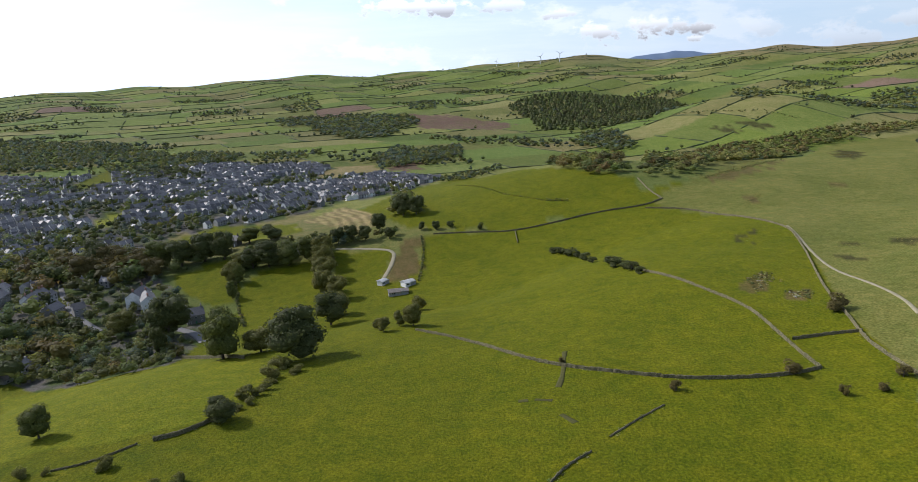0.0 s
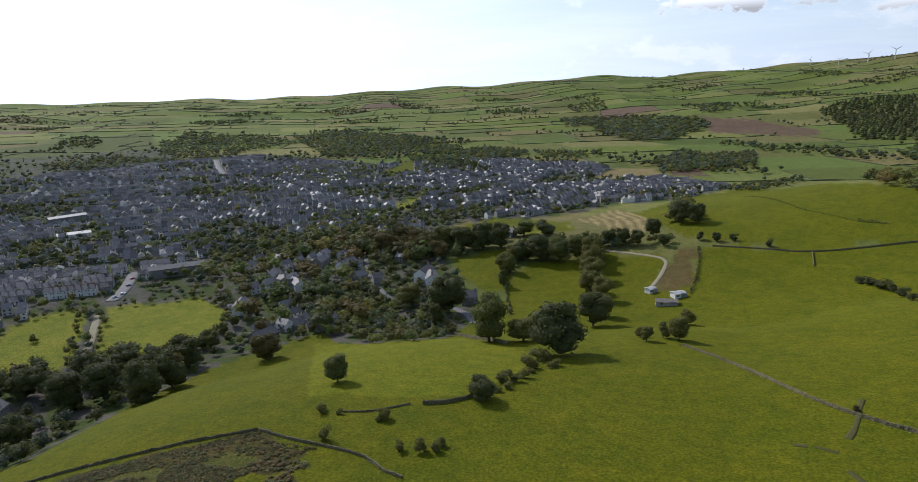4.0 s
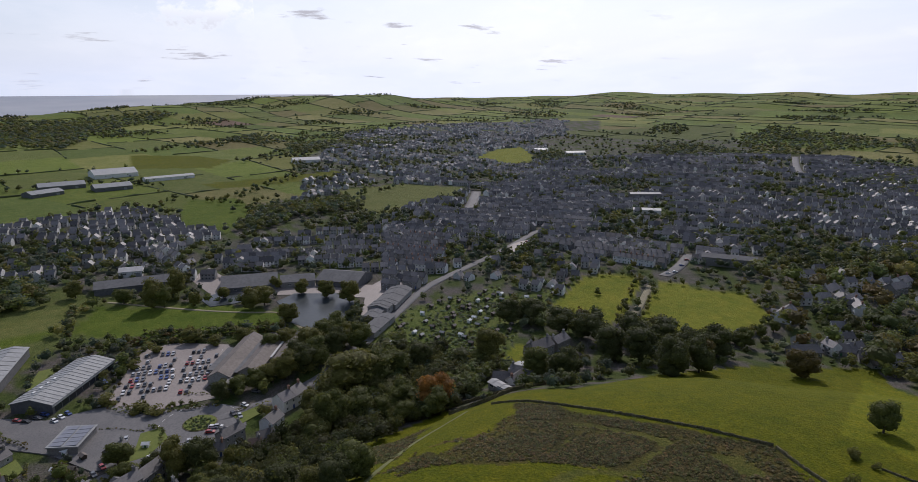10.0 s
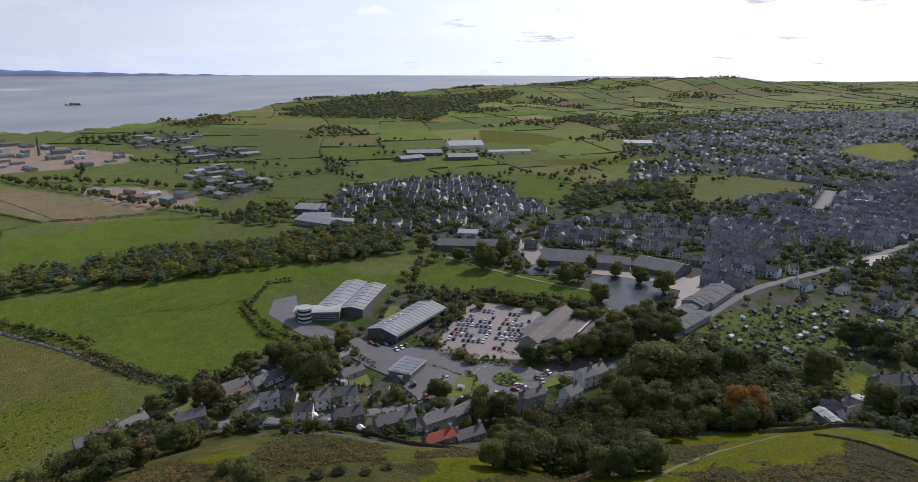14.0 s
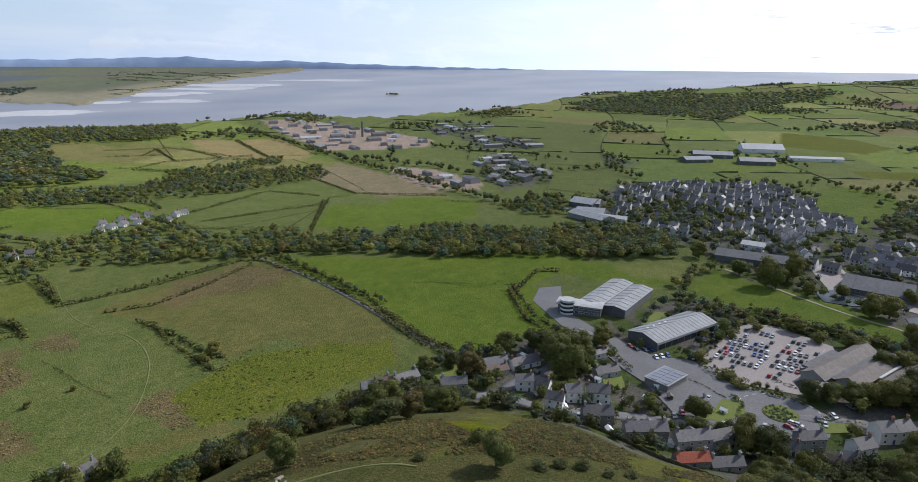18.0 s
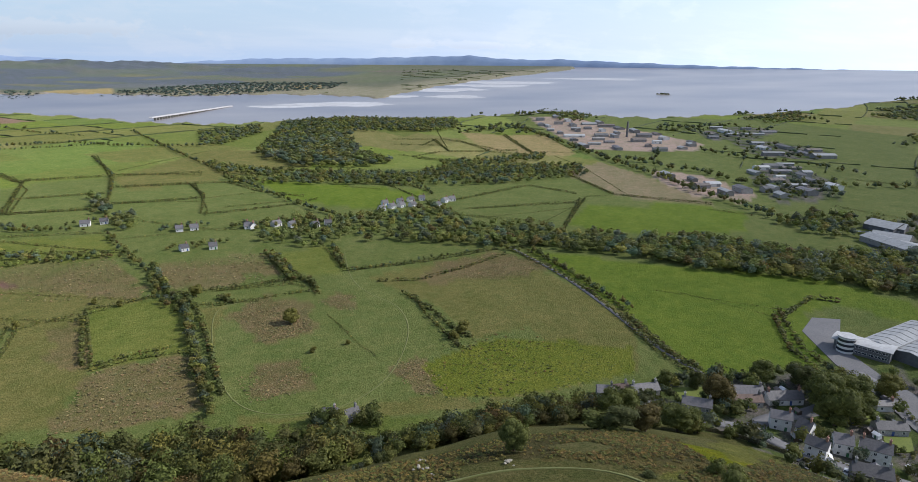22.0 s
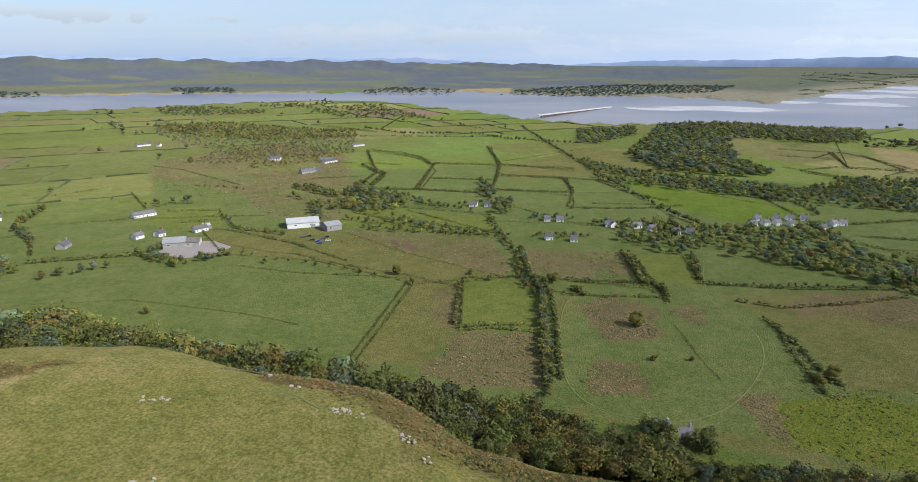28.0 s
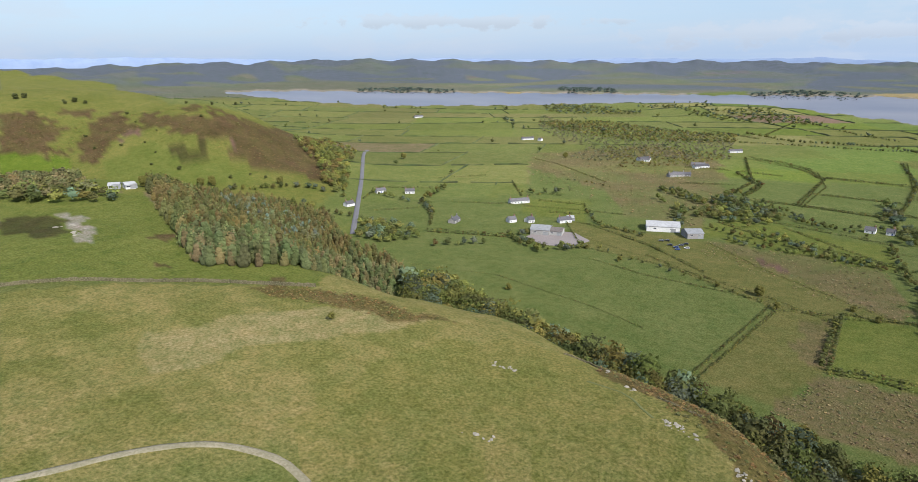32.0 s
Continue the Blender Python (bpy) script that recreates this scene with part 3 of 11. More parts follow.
def inside(poly, x, y):
    x, y = np.asarray(x, float), np.asarray(y, float)
    hit = np.zeros(x.shape, bool)
    n = len(poly)
    for i in range(n):
        (x1, y1), (x2, y2) = poly[i], poly[(i + 1) % n]
        if y1 == y2:
            continue
        c = ((y1 > y) != (y2 > y)) & (x < (x2 - x1) * (y - y1) / (y2 - y1) + x1)
        hit ^= c
    return hit


def spread(poly, gap, jitter=0.45):
    """Jittered points in a polygon, about gap metres apart."""
    xs, ys = [p[0] for p in poly], [p[1] for p in poly]
    gx, gy = np.meshgrid(np.arange(min(xs), max(xs) + gap, gap), np.arange(min(ys), max(ys) + gap, gap))
    gx = gx.ravel() + rng.uniform(-jitter, jitter, gx.size) * gap
    gy = gy.ravel() + rng.uniform(-jitter, jitter, gy.size) * gap
    k = inside(poly, gx, gy)
    return gx[k], gy[k]


def along(points, step):
    """Points and headings every step metres along a line."""
    out = []
    for (x1, y1), (x2, y2) in zip(points, points[1:]):
        d = math.hypot(x2 - x1, y2 - y1)
        n = max(1, int(round(d / step)))
        for i in range(n):
            u = (i + 0.5) / n
            out.append((x1 + (x2 - x1) * u, y1 + (y2 - y1) * u, math.atan2(y2 - y1, x2 - x1)))
    return np.array(out)


FIELDS, KEEP_CLEAR = [], []


def field(poly, colour, stripe=0.0, soft=0.0):
    """A field's own grass or soil, laid into the ground sheet."""
    FIELDS.append((poly, colour, stripe))


def clear(poly):
    KEEP_CLEAR.append(poly)


def is_clear(x, y):
    k = np.zeros(np.shape(x), bool)
    for p in KEEP_CLEAR:
        k |= inside(p, x, y)
    return k


def hash2(i, j, k=0):
    v = np.sin(i * 127.1 + j * 311.7 + k * 74.7) * 43758.5453
    return v - np.floor(v)


# far farmland: a skewed patchwork of fields
def patch_coords(x, y):
    a = 0.5
    u = (x * math.cos(a) + y * math.sin(a)) + 38 * np.sin(y / 260.0) + 16 * np.sin(x / 90.0)
    v = (-x * math.sin(a) + y * math.cos(a)) + 34 * np.sin(x / 230.0) + 14 * np.sin(y / 80.0)
    row = np.floor(v / 128.0)
    col = np.floor(u / 205.0 + hash2(row, 3.0) * 0.9)
    return row, col, v / 128.0 - row, u / 205.0 + hash2(row, 3.0) * 0.9 - col


PASTURE = np.array((0, 0, 0.008)) + np.array((1.18, 1.18, 1.0)) * np.array([(0.092, 0.122, 0.018), (0.100, 0.126, 0.026), (0.080, 0.112, 0.022), (0.122, 0.132, 0.036), (0.095, 0.118, 0.028), (0.130, 0.128, 0.046)])


LOOSE = []


def build_ground():
    d = np.arange(40, 4.0, -0.25)
    rings = np.concatenate([[0, 8, 30, 60, 90, 115], 112 / np.tan(np.radians(d))])
    rings = np.concatenate([rings[rings < 900], np.arange(905, 1640, 14.0), np.geomspace(1655, RIM, 90)])
    bear = np.concatenate([np.arange(-42, 256, 0.32), np.arange(256, 317.9, 2.0)])
    B, R = np.meshgrid(np.radians(bear), rings)
    X, Y = -np.sin(B) * R, np.cos(B) * R
    Z = ground_z(X, Y)
    nr, nb = B.shape
    i, j = np.meshgrid(np.arange(nr - 1), np.arange(nb), indexing="ij")
    a, b = i * nb + j, i * nb + (j + 1) % nb
    faces = np.stack([a, b, b + nb, a + nb], 2).reshape(-1, 4)
    x, y, z = X.ravel(), Y.ravel(), Z.ravel()
    bd, rr = polar(x, y)
    row, col, fv, fu = patch_coords(x, y)
    pick = (hash2(row, col) * len(PASTURE)).astype(int) % len(PASTURE)
    tint = PASTURE[pick] * (0.84 + 0.42 * hash2(row, col, 2))[:, None]
    # far fields on the sunward side are lightened in place of bright haze
    tint = tint * (1 + 0.22 * smooth(14, 40, bd) * smooth(125, 100, bd) * smooth(900, 1500, rr))[:, None]
    plough = hash2(row, col, 5) > 0.985
    tint[plough] = (0.17, 0.12, 0.085)
    pale = hash2(row, col, 8) > 0.95
    tint[pale] = (0.17, 0.155, 0.06)
    # moorland on the tops
    moor = smooth(0.55, 1.0, (rr - 2500) / 1700) * smooth(0.8, 1.7, around(CREST, bd))
    tint = tint * (1 - moor[:, None]) + np.array((0.15, 0.128, 0.062)) * moor[:, None]
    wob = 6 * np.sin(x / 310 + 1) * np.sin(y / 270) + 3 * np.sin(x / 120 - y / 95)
    hazy_wood = smooth(-0.02, 0.02, np.sin(x / 340 + 2) * np.sin(y / 280 + np.sin(x / 500)) - 0.05) * smooth(2500, 2900, rr) * smooth(150, 164, bd + wob) * (bd < 252)
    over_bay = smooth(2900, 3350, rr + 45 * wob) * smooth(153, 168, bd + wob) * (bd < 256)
    hazy_wood = np.maximum(hazy_wood, over_bay * (0.78 + 0.22 * smooth(-0.2, 0.3, np.sin(x / 150) * np.sin(y / 120 + 1))))
    hazy_wood = hazy_wood * (1 - 0.5 * over_bay * smooth(3900, 3500, rr) * smooth(0.35, 0.7, np.sin(x / 95 + 1.3 * np.sin(y / 120)) * np.sin(y / 80 + 1.1 * np.sin(x / 150))))
    # blue-grey of hazy distance is put into the woods beyond the bay
    tint = tint * (1 - hazy_wood[:, None]) + np.array((0.080, 0.096, 0.112)) * hazy_wood[:, None]
    # open land over the bay is greyed in its tint, as haze would
    dull = (smooth(2350, 2500, rr) * smooth(134, 144, bd + wob) * (bd < 256) * (1 - hazy_wood))[:, None] * 0.85
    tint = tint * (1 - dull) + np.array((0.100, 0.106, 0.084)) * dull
    plain = (smooth(186, 200, bd + wob) * (bd < 256) * (rr < 2450))[:, None] * 0.55
    tint = tint * (1 - plain) + np.array((0.112, 0.122, 0.040)) * plain
    inland = shores(bd, rr)
    sand = smooth(60, 10, inland)[:, None] * (rr > 1500)[:, None]
    tint = tint * (1 - sand) + np.array((0.20, 0.185, 0.145)) * sand
    marsh = (smooth(600, 250, rr - np.interp(bd, [p[0] for p in FAR_SHORE], [p[1] for p in FAR_SHORE])) * smooth(138, 142, bd) * smooth(182, 168, bd + wob) * (inland > 0) * (rr > 2200))[:, None]
    tint = tint * (1 - marsh) + np.array((0.185, 0.180, 0.125)) * marsh
    for poly, colour, stripe in FIELDS:
        xs, ys = [p[0] for p in poly], [p[1] for p in poly]
        k = np.flatnonzero((x > min(xs) - 12) & (x < max(xs) + 12) & (y > min(ys) - 12) & (y < max(ys) + 12))
        if colour in LOOSE:
            # uneven edges and thin places, as wild growth has
            wide = 0.9 + 0.004 * rr[k]
            wx = wide * (np.sin(x[k] / 5.3 + y[k] / 9.1) + np.sin(y[k] / 3.7 - x[k] / 6.1))
            wy = wide * (np.sin(y[k] / 5.9 - x[k] / 8.3) + np.sin(x[k] / 4.1 + y[k] / 7.7))
            q = inside(poly, x[k] + wx, y[k] + wy)
            k = k[q]
            f = (0.86 + 0.14 * np.sin(x[k] / 7.1 + 2.1 * np.sin(y[k] / 11.3)) * np.sin(y[k] / 6.3 + 1.7 * np.sin(x[k] / 9.7)))[:, None]
            f = np.where(rr[k] > 480, f[:, 0] * (0.45 + 0.55 * smooth(-0.5, 0.5, np.sin(x[k] / 31 + 1.7 * np.sin(y[k] / 43)) * np.sin(y[k] / 27))), f[:, 0])[:, None] if colour == RUSH else f
            tint[k] = tint[k] * (1 - f) + np.array(colour) * f
        else:
            k = k[inside(poly, x[k], y[k])]
            tint[k] = colour
            if colour in (G4, HILLGRASS):
                # bleached tussock and greener hollows on the open hill
                s = 1.0 if colour == G4 else 2.6
                g = np.sin(x[k] / (13 * s) + 1.9 * np.sin(y[k] / (19 * s))) * np.sin(y[k] / (9 * s) + 1.6 * np.sin(x[k] / (23 * s))) + 0.5 * np.sin(x[k] / (4.1 * s) + y[k] / (6.3 * s)) * np.sin(y[k] / (3.3 * s) - x[k] / (7.9 * s))
                g = smooth(-0.25, 0.75, g)[:, None]
                tint[k] = tint[k] * (1 - 0.5 * g) + np.array((0.100, 0.118, 0.024)) * 0.5 * g
        if stripe:
            tint[k] *= (1 + 0.28 * np.sign(np.sin((x[k] + 0.35 * y[k]) * 6.283 / stripe + 0.9 * np.sin(y[k] / 20))))[:, None]
    # grass of the plain turns paler with distance
    tint = tint * (1 + 0.16 * smooth(480, 800, rr) * smooth(118, 130, bd) * smooth(222, 208, bd))[:, None]
    # gardens, yards and verges between the houses
    k = np.flatnonzero(of_colour(ground_use(x, y), (TOWNGROUND,)))
    g = smooth(-0.25, 0.35, np.sin(x[k] / 6.3 + 1.9 * np.sin(y[k] / 8.9)) * np.sin(y[k] / 5.7 + 1.3 * np.sin(x[k] / 12.1)))[:, None]
    tint[k] = tint[k] * (1 - g) + np.array((0.060, 0.086, 0.022)) * g
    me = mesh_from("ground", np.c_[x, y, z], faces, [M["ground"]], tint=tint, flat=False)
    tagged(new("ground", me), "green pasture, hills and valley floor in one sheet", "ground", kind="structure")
    # tidal water
    wb = np.radians(np.arange(84, 250, 0.5))
    wr = np.geomspace(1350, RIM, 90)
    B, R = np.meshgrid(wb, wr)
    nr, nb = B.shape
    i, j = np.meshgrid(np.arange(nr - 1), np.arange(nb - 1), indexing="ij")
    a = i * nb + j
    faces = np.stack([a, a + 1, a + 1 + nb, a + nb], 2).reshape(-1, 4)
    me = mesh_from("sea", np.c_[(-np.sin(B) * R).ravel(), (np.cos(B) * R).ravel(), lowland(R).ravel()], faces, [M["sea"]], flat=False)
    tagged(new("water", me), "grey tidal water of the bay", "water", kind="structure")


def ribbon(name, points, width, mat, lift=0.15, label="", category="road", kind="structure", step=4.0, ragged=0.0):
    """A road, track or path laid on the ground, with a thin raised body."""
    pts = smooth_line(points, step)
    n = len(pts)
    dx = np.gradient(pts[:, 0])
    dy = np.gradient(pts[:, 1])
    ln = np.hypot(dx, dy) + 1e-9
    nx, ny = -dy / ln, dx / ln
    w = width / 2 * (1 + ragged * rng.uniform(-1, 1, n))
    cols = []
    for s, dz in ((-1.02, -0.6), (-1, 0), (-0.33, 0.03), (0.33, 0.03), (1, 0), (1.02, -0.6)):
        x, y = pts[:, 0] + nx * w * s, pts[:, 1] + ny * w * s
        cols.append(np.c_[x, y, ground_z(x, y) + lift + dz])
    V = np.stack(cols, 1).reshape(-1, 3)
    i, j = np.meshgrid(np.arange(n - 1), np.arange(5), indexing="ij")
    a = i * 6 + j
    me = mesh_from(name, V, np.stack([a, a + 1, a + 7, a + 6], 2).reshape(-1, 4), [M[mat]], flat=False)
    return tagged(new(name, me), label, category, kind=kind)


def smooth_line(points, step):
    p = np.array(points, float)
    if len(p) > 2:
        for _ in range(2):
            q = np.empty((2 * len(p), 2))
            q[0::2], q[1::2] = p, p
            a, b = p[:-1], p[1:]
            mid = np.empty((2 * len(a), 2))
            mid[0::2], mid[1::2] = a * 0.75 + b * 0.25, a * 0.25 + b * 0.75
            p = np.concatenate([p[:1], mid, p[-1:]])
    d = np.concatenate([[0], np.cumsum(np.hypot(*np.diff(p, axis=0).T))])
    s = np.linspace(0, d[-1], max(3, int(d[-1] / step) + 1))
    return np.c_[np.interp(s, d, p[:, 0]), np.interp(s, d, p[:, 1])]


def slab(name, poly, mat, lift=0.15, label="", category="paving", cell=8.0):
    """A flat yard, car park or pond laid on level ground."""
    z = max(float(ground_z(px, py)) for px, py in poly) + lift
    clear(poly)
    bm = bmesh.new()
    top = [bm.verts.new((px, py, z)) for px, py in poly]
    low = [bm.verts.new((px, py, z - 2)) for px, py in poly]
    bm.faces.new(top)
    n = len(poly)
    for i in range(n):
        bm.faces.new((top[i], low[i], low[(i + 1) % n], top[(i + 1) % n]))
    bmesh.ops.recalc_face_normals(bm, faces=bm.faces)
    bmesh.ops.triangulate(bm, faces=[f for f in bm.faces if len(f.verts) > 4])
    me = bpy.data.meshes.new(name)
    bm.to_mesh(me)
    bm.free()
    me.materials.append(M[mat])
    return tagged(new(name, me), label, category, kind="structure")


def mixed(n, choices):
    """Tints for n plants from (colour, share) pairs, each a little off."""
    w = np.array([c[1] for c in choices], float)
    k = rng.choice(len(choices), n, p=w / w.sum())
    return np.array([c[0] for c in choices])[k] * rng.uniform(0.72, 1.32, (n, 1)) * rng.uniform(0.92, 1.08, (n, 3))


LEAFY = [(GREEN, 5), (DARK, 4), (OLIVE, 2), (RUSSET, 0.5), ((0.058, 0.074, 0.042), 3)]
TOWNY = [(GREEN, 3), (DARK, 5), (OLIVE, 0.8), ((0.056, 0.070, 0.042), 4)]
AUTUMN = [(GREEN, 3), (OLIVE, 3), (RUSSET, 3), (DARK, 2)]
HEDGY = [(GREEN, 3), (DARK, 7), (OLIVE, 2), (RUSSET, 1)]


def rows_at(x, y, h, spread_, w):
    n = len(x)
    hh = h * rng.uniform(1 - spread_, 1 + spread_, n)
    return np.c_[x, y, ground_z(x, y) - 0.25, hh, hh * w * rng.uniform(0.85, 1.2, n), rng.uniform(0, 6.28, n)]


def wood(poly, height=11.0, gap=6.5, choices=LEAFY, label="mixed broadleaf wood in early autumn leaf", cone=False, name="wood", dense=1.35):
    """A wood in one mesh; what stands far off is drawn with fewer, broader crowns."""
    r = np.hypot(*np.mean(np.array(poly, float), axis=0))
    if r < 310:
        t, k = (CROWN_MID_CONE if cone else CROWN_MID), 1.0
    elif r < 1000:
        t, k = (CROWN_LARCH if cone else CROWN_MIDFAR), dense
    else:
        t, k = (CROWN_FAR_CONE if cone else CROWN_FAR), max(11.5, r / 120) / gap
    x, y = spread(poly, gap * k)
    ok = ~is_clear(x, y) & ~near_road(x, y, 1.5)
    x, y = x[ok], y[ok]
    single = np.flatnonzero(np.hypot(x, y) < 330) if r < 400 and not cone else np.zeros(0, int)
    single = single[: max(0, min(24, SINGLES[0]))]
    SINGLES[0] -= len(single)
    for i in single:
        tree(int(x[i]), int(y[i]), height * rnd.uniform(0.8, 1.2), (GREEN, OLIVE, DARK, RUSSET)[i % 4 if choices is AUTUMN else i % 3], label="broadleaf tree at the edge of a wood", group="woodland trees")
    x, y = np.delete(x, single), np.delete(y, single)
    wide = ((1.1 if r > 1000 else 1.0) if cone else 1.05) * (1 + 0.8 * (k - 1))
    # haze is put into far leaf tints as a lift; near ones are lowered
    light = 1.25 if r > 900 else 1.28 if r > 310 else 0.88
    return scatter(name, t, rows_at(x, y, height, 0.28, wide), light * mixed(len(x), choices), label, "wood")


def tree_line(points, height=9.0, gap=6.0, jitter=2.5, choices=LEAFY, label="row of broadleaf trees along a field edge", name="tree_row"):
    a = along(points, gap)
    x, y = a[:, 0] + rng.uniform(-jitter, jitter, len(a)), a[:, 1] + rng.uniform(-jitter, jitter, len(a))
    t = CROWN_MID if np.hypot(x, y).mean() < 330 else CROWN_MIDFAR
    return scatter(name, t, rows_at(x, y, height, 0.3, 1.1), mixed(len(a), choices), label, "trees", "tree rows")


def hedge(points, height=2.2, gap=2.2, jitter=0.5, choices=HEDGY, gaps=0.05, label="clipped green field hedge"):
    a = along(points, min(gap * 0.75, 0.8 + 0.42 * height))
    a = a[rng.uniform(0, 1, len(a)) > gaps]
    x, y = a[:, 0] + rng.uniform(-jitter, jitter, len(a)), a[:, 1] + rng.uniform(-jitter, jitter, len(a))
    P = rows_at(x, y, height * 1.35, 0.3, 1.4)
    P[:, 2] -= 0.3 * height
    ob = scatter("hedge", TUFT if gap < 4 else SHRUB, P, mixed(len(a), choices), label, "hedge", "field hedges")
    if ob:
        ob["kind"] = ""
        del ob["kind"]
    return ob


TREES = {}
SINGLES = [24]


def tree(x, y, height=10.0, tone=GREEN, cone=False, wide=1.0, label="broadleaf tree in full leaf standing in pasture", group=""):
    """A single tree: tapered trunk with limbs, and a crown of leaf masses."""
    low = height < 7.5 and not cone
    key = (cone, low, rnd.randrange(2 if cone else 5), tone)
    if key not in TREES:
        v, f, shade = (CROWN_CONE if cone else CROWN_THORN if low else CROWN_NEAR)[key[2]]
        tv = np.array(tone) * shade[:, None]
        crown = mesh_from("crown", v, f, [M["leaf"]], tint=tv, flat=False)
        bm = bmesh.new()
        for (x0, y0, z0, r0), (x1, y1, z1, r1) in [((0, 0, -0.06, 0.032), (0.01, 0, 0.45, 0.02))] + [((0, 0, 0.18 + 0.05 * i, 0.016), (0.2 * math.cos(i * 2.2), 0.2 * math.sin(i * 2.2), 0.42 + 0.07 * i, 0.007)) for i in range(4)]:
            a, b = Vector((x0, y0, z0)), Vector((x1, y1, z1))
            m = Matrix.Translation((a + b) / 2) @ (b - a).to_track_quat("Z", "Y").to_matrix().to_4x4()
            bmesh.ops.create_cone(bm, segments=7, radius1=r0, radius2=r1, depth=(b - a).length, matrix=m)
        trunk = bpy.data.meshes.new("trunk")
        bm.to_mesh(trunk)
        bm.free()
        trunk.materials.append(M["bark"])
        TREES[key] = (crown, trunk)
    crown, trunk = TREES[key]
    ob = thing("tree", x, y, float(ground_z(x, y)) - 0.1, rnd.uniform(0, 360), label, "tree", group)
    ob.scale = (height * wide, height * wide, height)
    part("trunk", trunk, ob)
    part("crown", crown, ob)
    return ob


WALL_FEET = []


def stone_wall(points, height=1.15, thick=0.65, label="grey dry-stone field wall", mat="stone"):
    """A dry-stone wall with a ragged cope, following the ground."""
    pts = smooth_line(points, 0.9)
    n = len(pts)
    dx, dy = np.gradient(pts[:, 0]), np.gradient(pts[:, 1])
    ln = np.hypot(dx, dy) + 1e-9
    nx, ny = -dy / ln, dx / ln
    top = height * (1 + 0.16 * rng.uniform(-1, 1, n))
    wob = 0.14 * rng.uniform(-1, 1, n)
    cols = []
    for s, h in ((-1.0, -0.5), (-0.75, 0.55), (-0.62, 0.9), (-0.3, 1.0), (0.3, 1.0), (0.62, 0.9), (0.75, 0.55), (1.0, -0.5)):
        o = thick / 2 * s + wob
        x, y = pts[:, 0] + nx * o, pts[:, 1] + ny * o
        cols.append(np.c_[x, y, ground_z(pts[:, 0], pts[:, 1]) + h * top + 0.13 * rng.uniform(-1, 1, n)])
    V = np.stack(cols, 1).reshape(-1, 3)
    i, j = np.meshgrid(np.arange(n - 1), np.arange(7), indexing="ij")
    a = i * 8 + j
    me = mesh_from("stone_wall", V, np.stack([a, a + 1, a + 9, a + 8], 2).reshape(-1, 4), [M[mat]])
    foot = np.hypot(pts[:, 0], pts[:, 1]) < 330
    for side in (-1, 1):
        o = side * (thick / 2 + 0.25 + 0.5 * rng.uniform(0, 1, n))
        WALL_FEET.append(np.c_[pts[:, 0] + nx * o, pts[:, 1] + ny * o][foot & (rng.uniform(0, 1, n) < 0.55)])
    return tagged(new("stone_wall", me), label, "wall", "field walls")


# ---- buildings and vehicles ----
HOUSES = []
ROADS = []
ribbon_plain = ribbon


def ribbon(name, points, width, mat, lift=0.15, label="", category="road", kind="structure", step=4.0, ragged=0.0):
    if mat in ("asphalt", "paving"):
        ROADS.append((smooth_line(points, 6.0), width / 2))
    return ribbon_plain(name, points, width, mat, lift, label, category, kind, step, ragged)


def near_road(x, y, margin):
    k = np.zeros(np.shape(x), bool)
    for pts, w in ROADS:
        d = np.hypot(x[:, None] - pts[None, :, 0], y[:, None] - pts[None, :, 1]).min(1)
        k |= d < w + margin
    return k


def ground_use(x, y):
    """Index of the last field laid over each point; -1 for none."""
    u = np.full(np.shape(x), -1)
    for i, (poly, colour, stripe) in enumerate(FIELDS):
        u[inside(poly, x, y)] = i
    return u


def of_colour(u, colours):
    ok = np.array([FIELDS[i][1] in colours for i in range(len(FIELDS))] + [False])
    return ok[u]


def raw_mesh(name, V, F, mats, idx=None):
    bm = bmesh.new()
    vs = [bm.verts.new(v) for v in V]
    for i, f in enumerate(F):
        q = bm.faces.new([vs[j] for j in f])
        q.material_index = idx[i] if idx else 0
    bmesh.ops.recalc_face_normals(bm, faces=bm.faces)
    me = bpy.data.meshes.new(name)
    bm.to_mesh(me)
    bm.free()
    for m in mats:
        me.materials.append(m)
    return me


def gable_body(length, deep, eaves, ridge, mat):
    l, d = length / 2, deep / 2
    V = [(-l, -d, -1), (l, -d, -1), (l, d, -1), (-l, d, -1), (-l, -d, eaves), (l, -d, eaves), (l, d, eaves), (-l, d, eaves), (-l, 0, ridge), (l, 0, ridge)]
    F = [(0, 1, 5, 4), (2, 3, 7, 6), (1, 2, 6, 9, 5), (3, 0, 4, 8, 7), (4, 5, 9, 8), (6, 7, 8, 9)]
    return raw_mesh("wall", V, F, [mat])


def gable_roof(length, deep, eaves, ridge, mat, over=0.35, thick=0.18):
    l, d = length / 2 + over, deep / 2 + over
    e = eaves - over * (ridge - eaves) / (deep / 2)
    V, F = [], []
    for lift in (0.02, thick):
        V += [(-l, -d, e + lift), (l, -d, e + lift), (l, 0, ridge + lift), (-l, 0, ridge + lift), (l, d, e + lift), (-l, d, e + lift)]
    F = [(6, 7, 8, 9), (9, 8, 10, 11), (0, 3, 2, 1), (3, 5, 4, 2), (0, 1, 7, 6), (4, 5, 11, 10), (1, 2, 8, 7), (2, 4, 10, 8), (0, 6, 9, 3), (3, 9, 11, 5)]
    return raw_mesh("roof", V, F, [mat])


WINDOW_MESH = {}


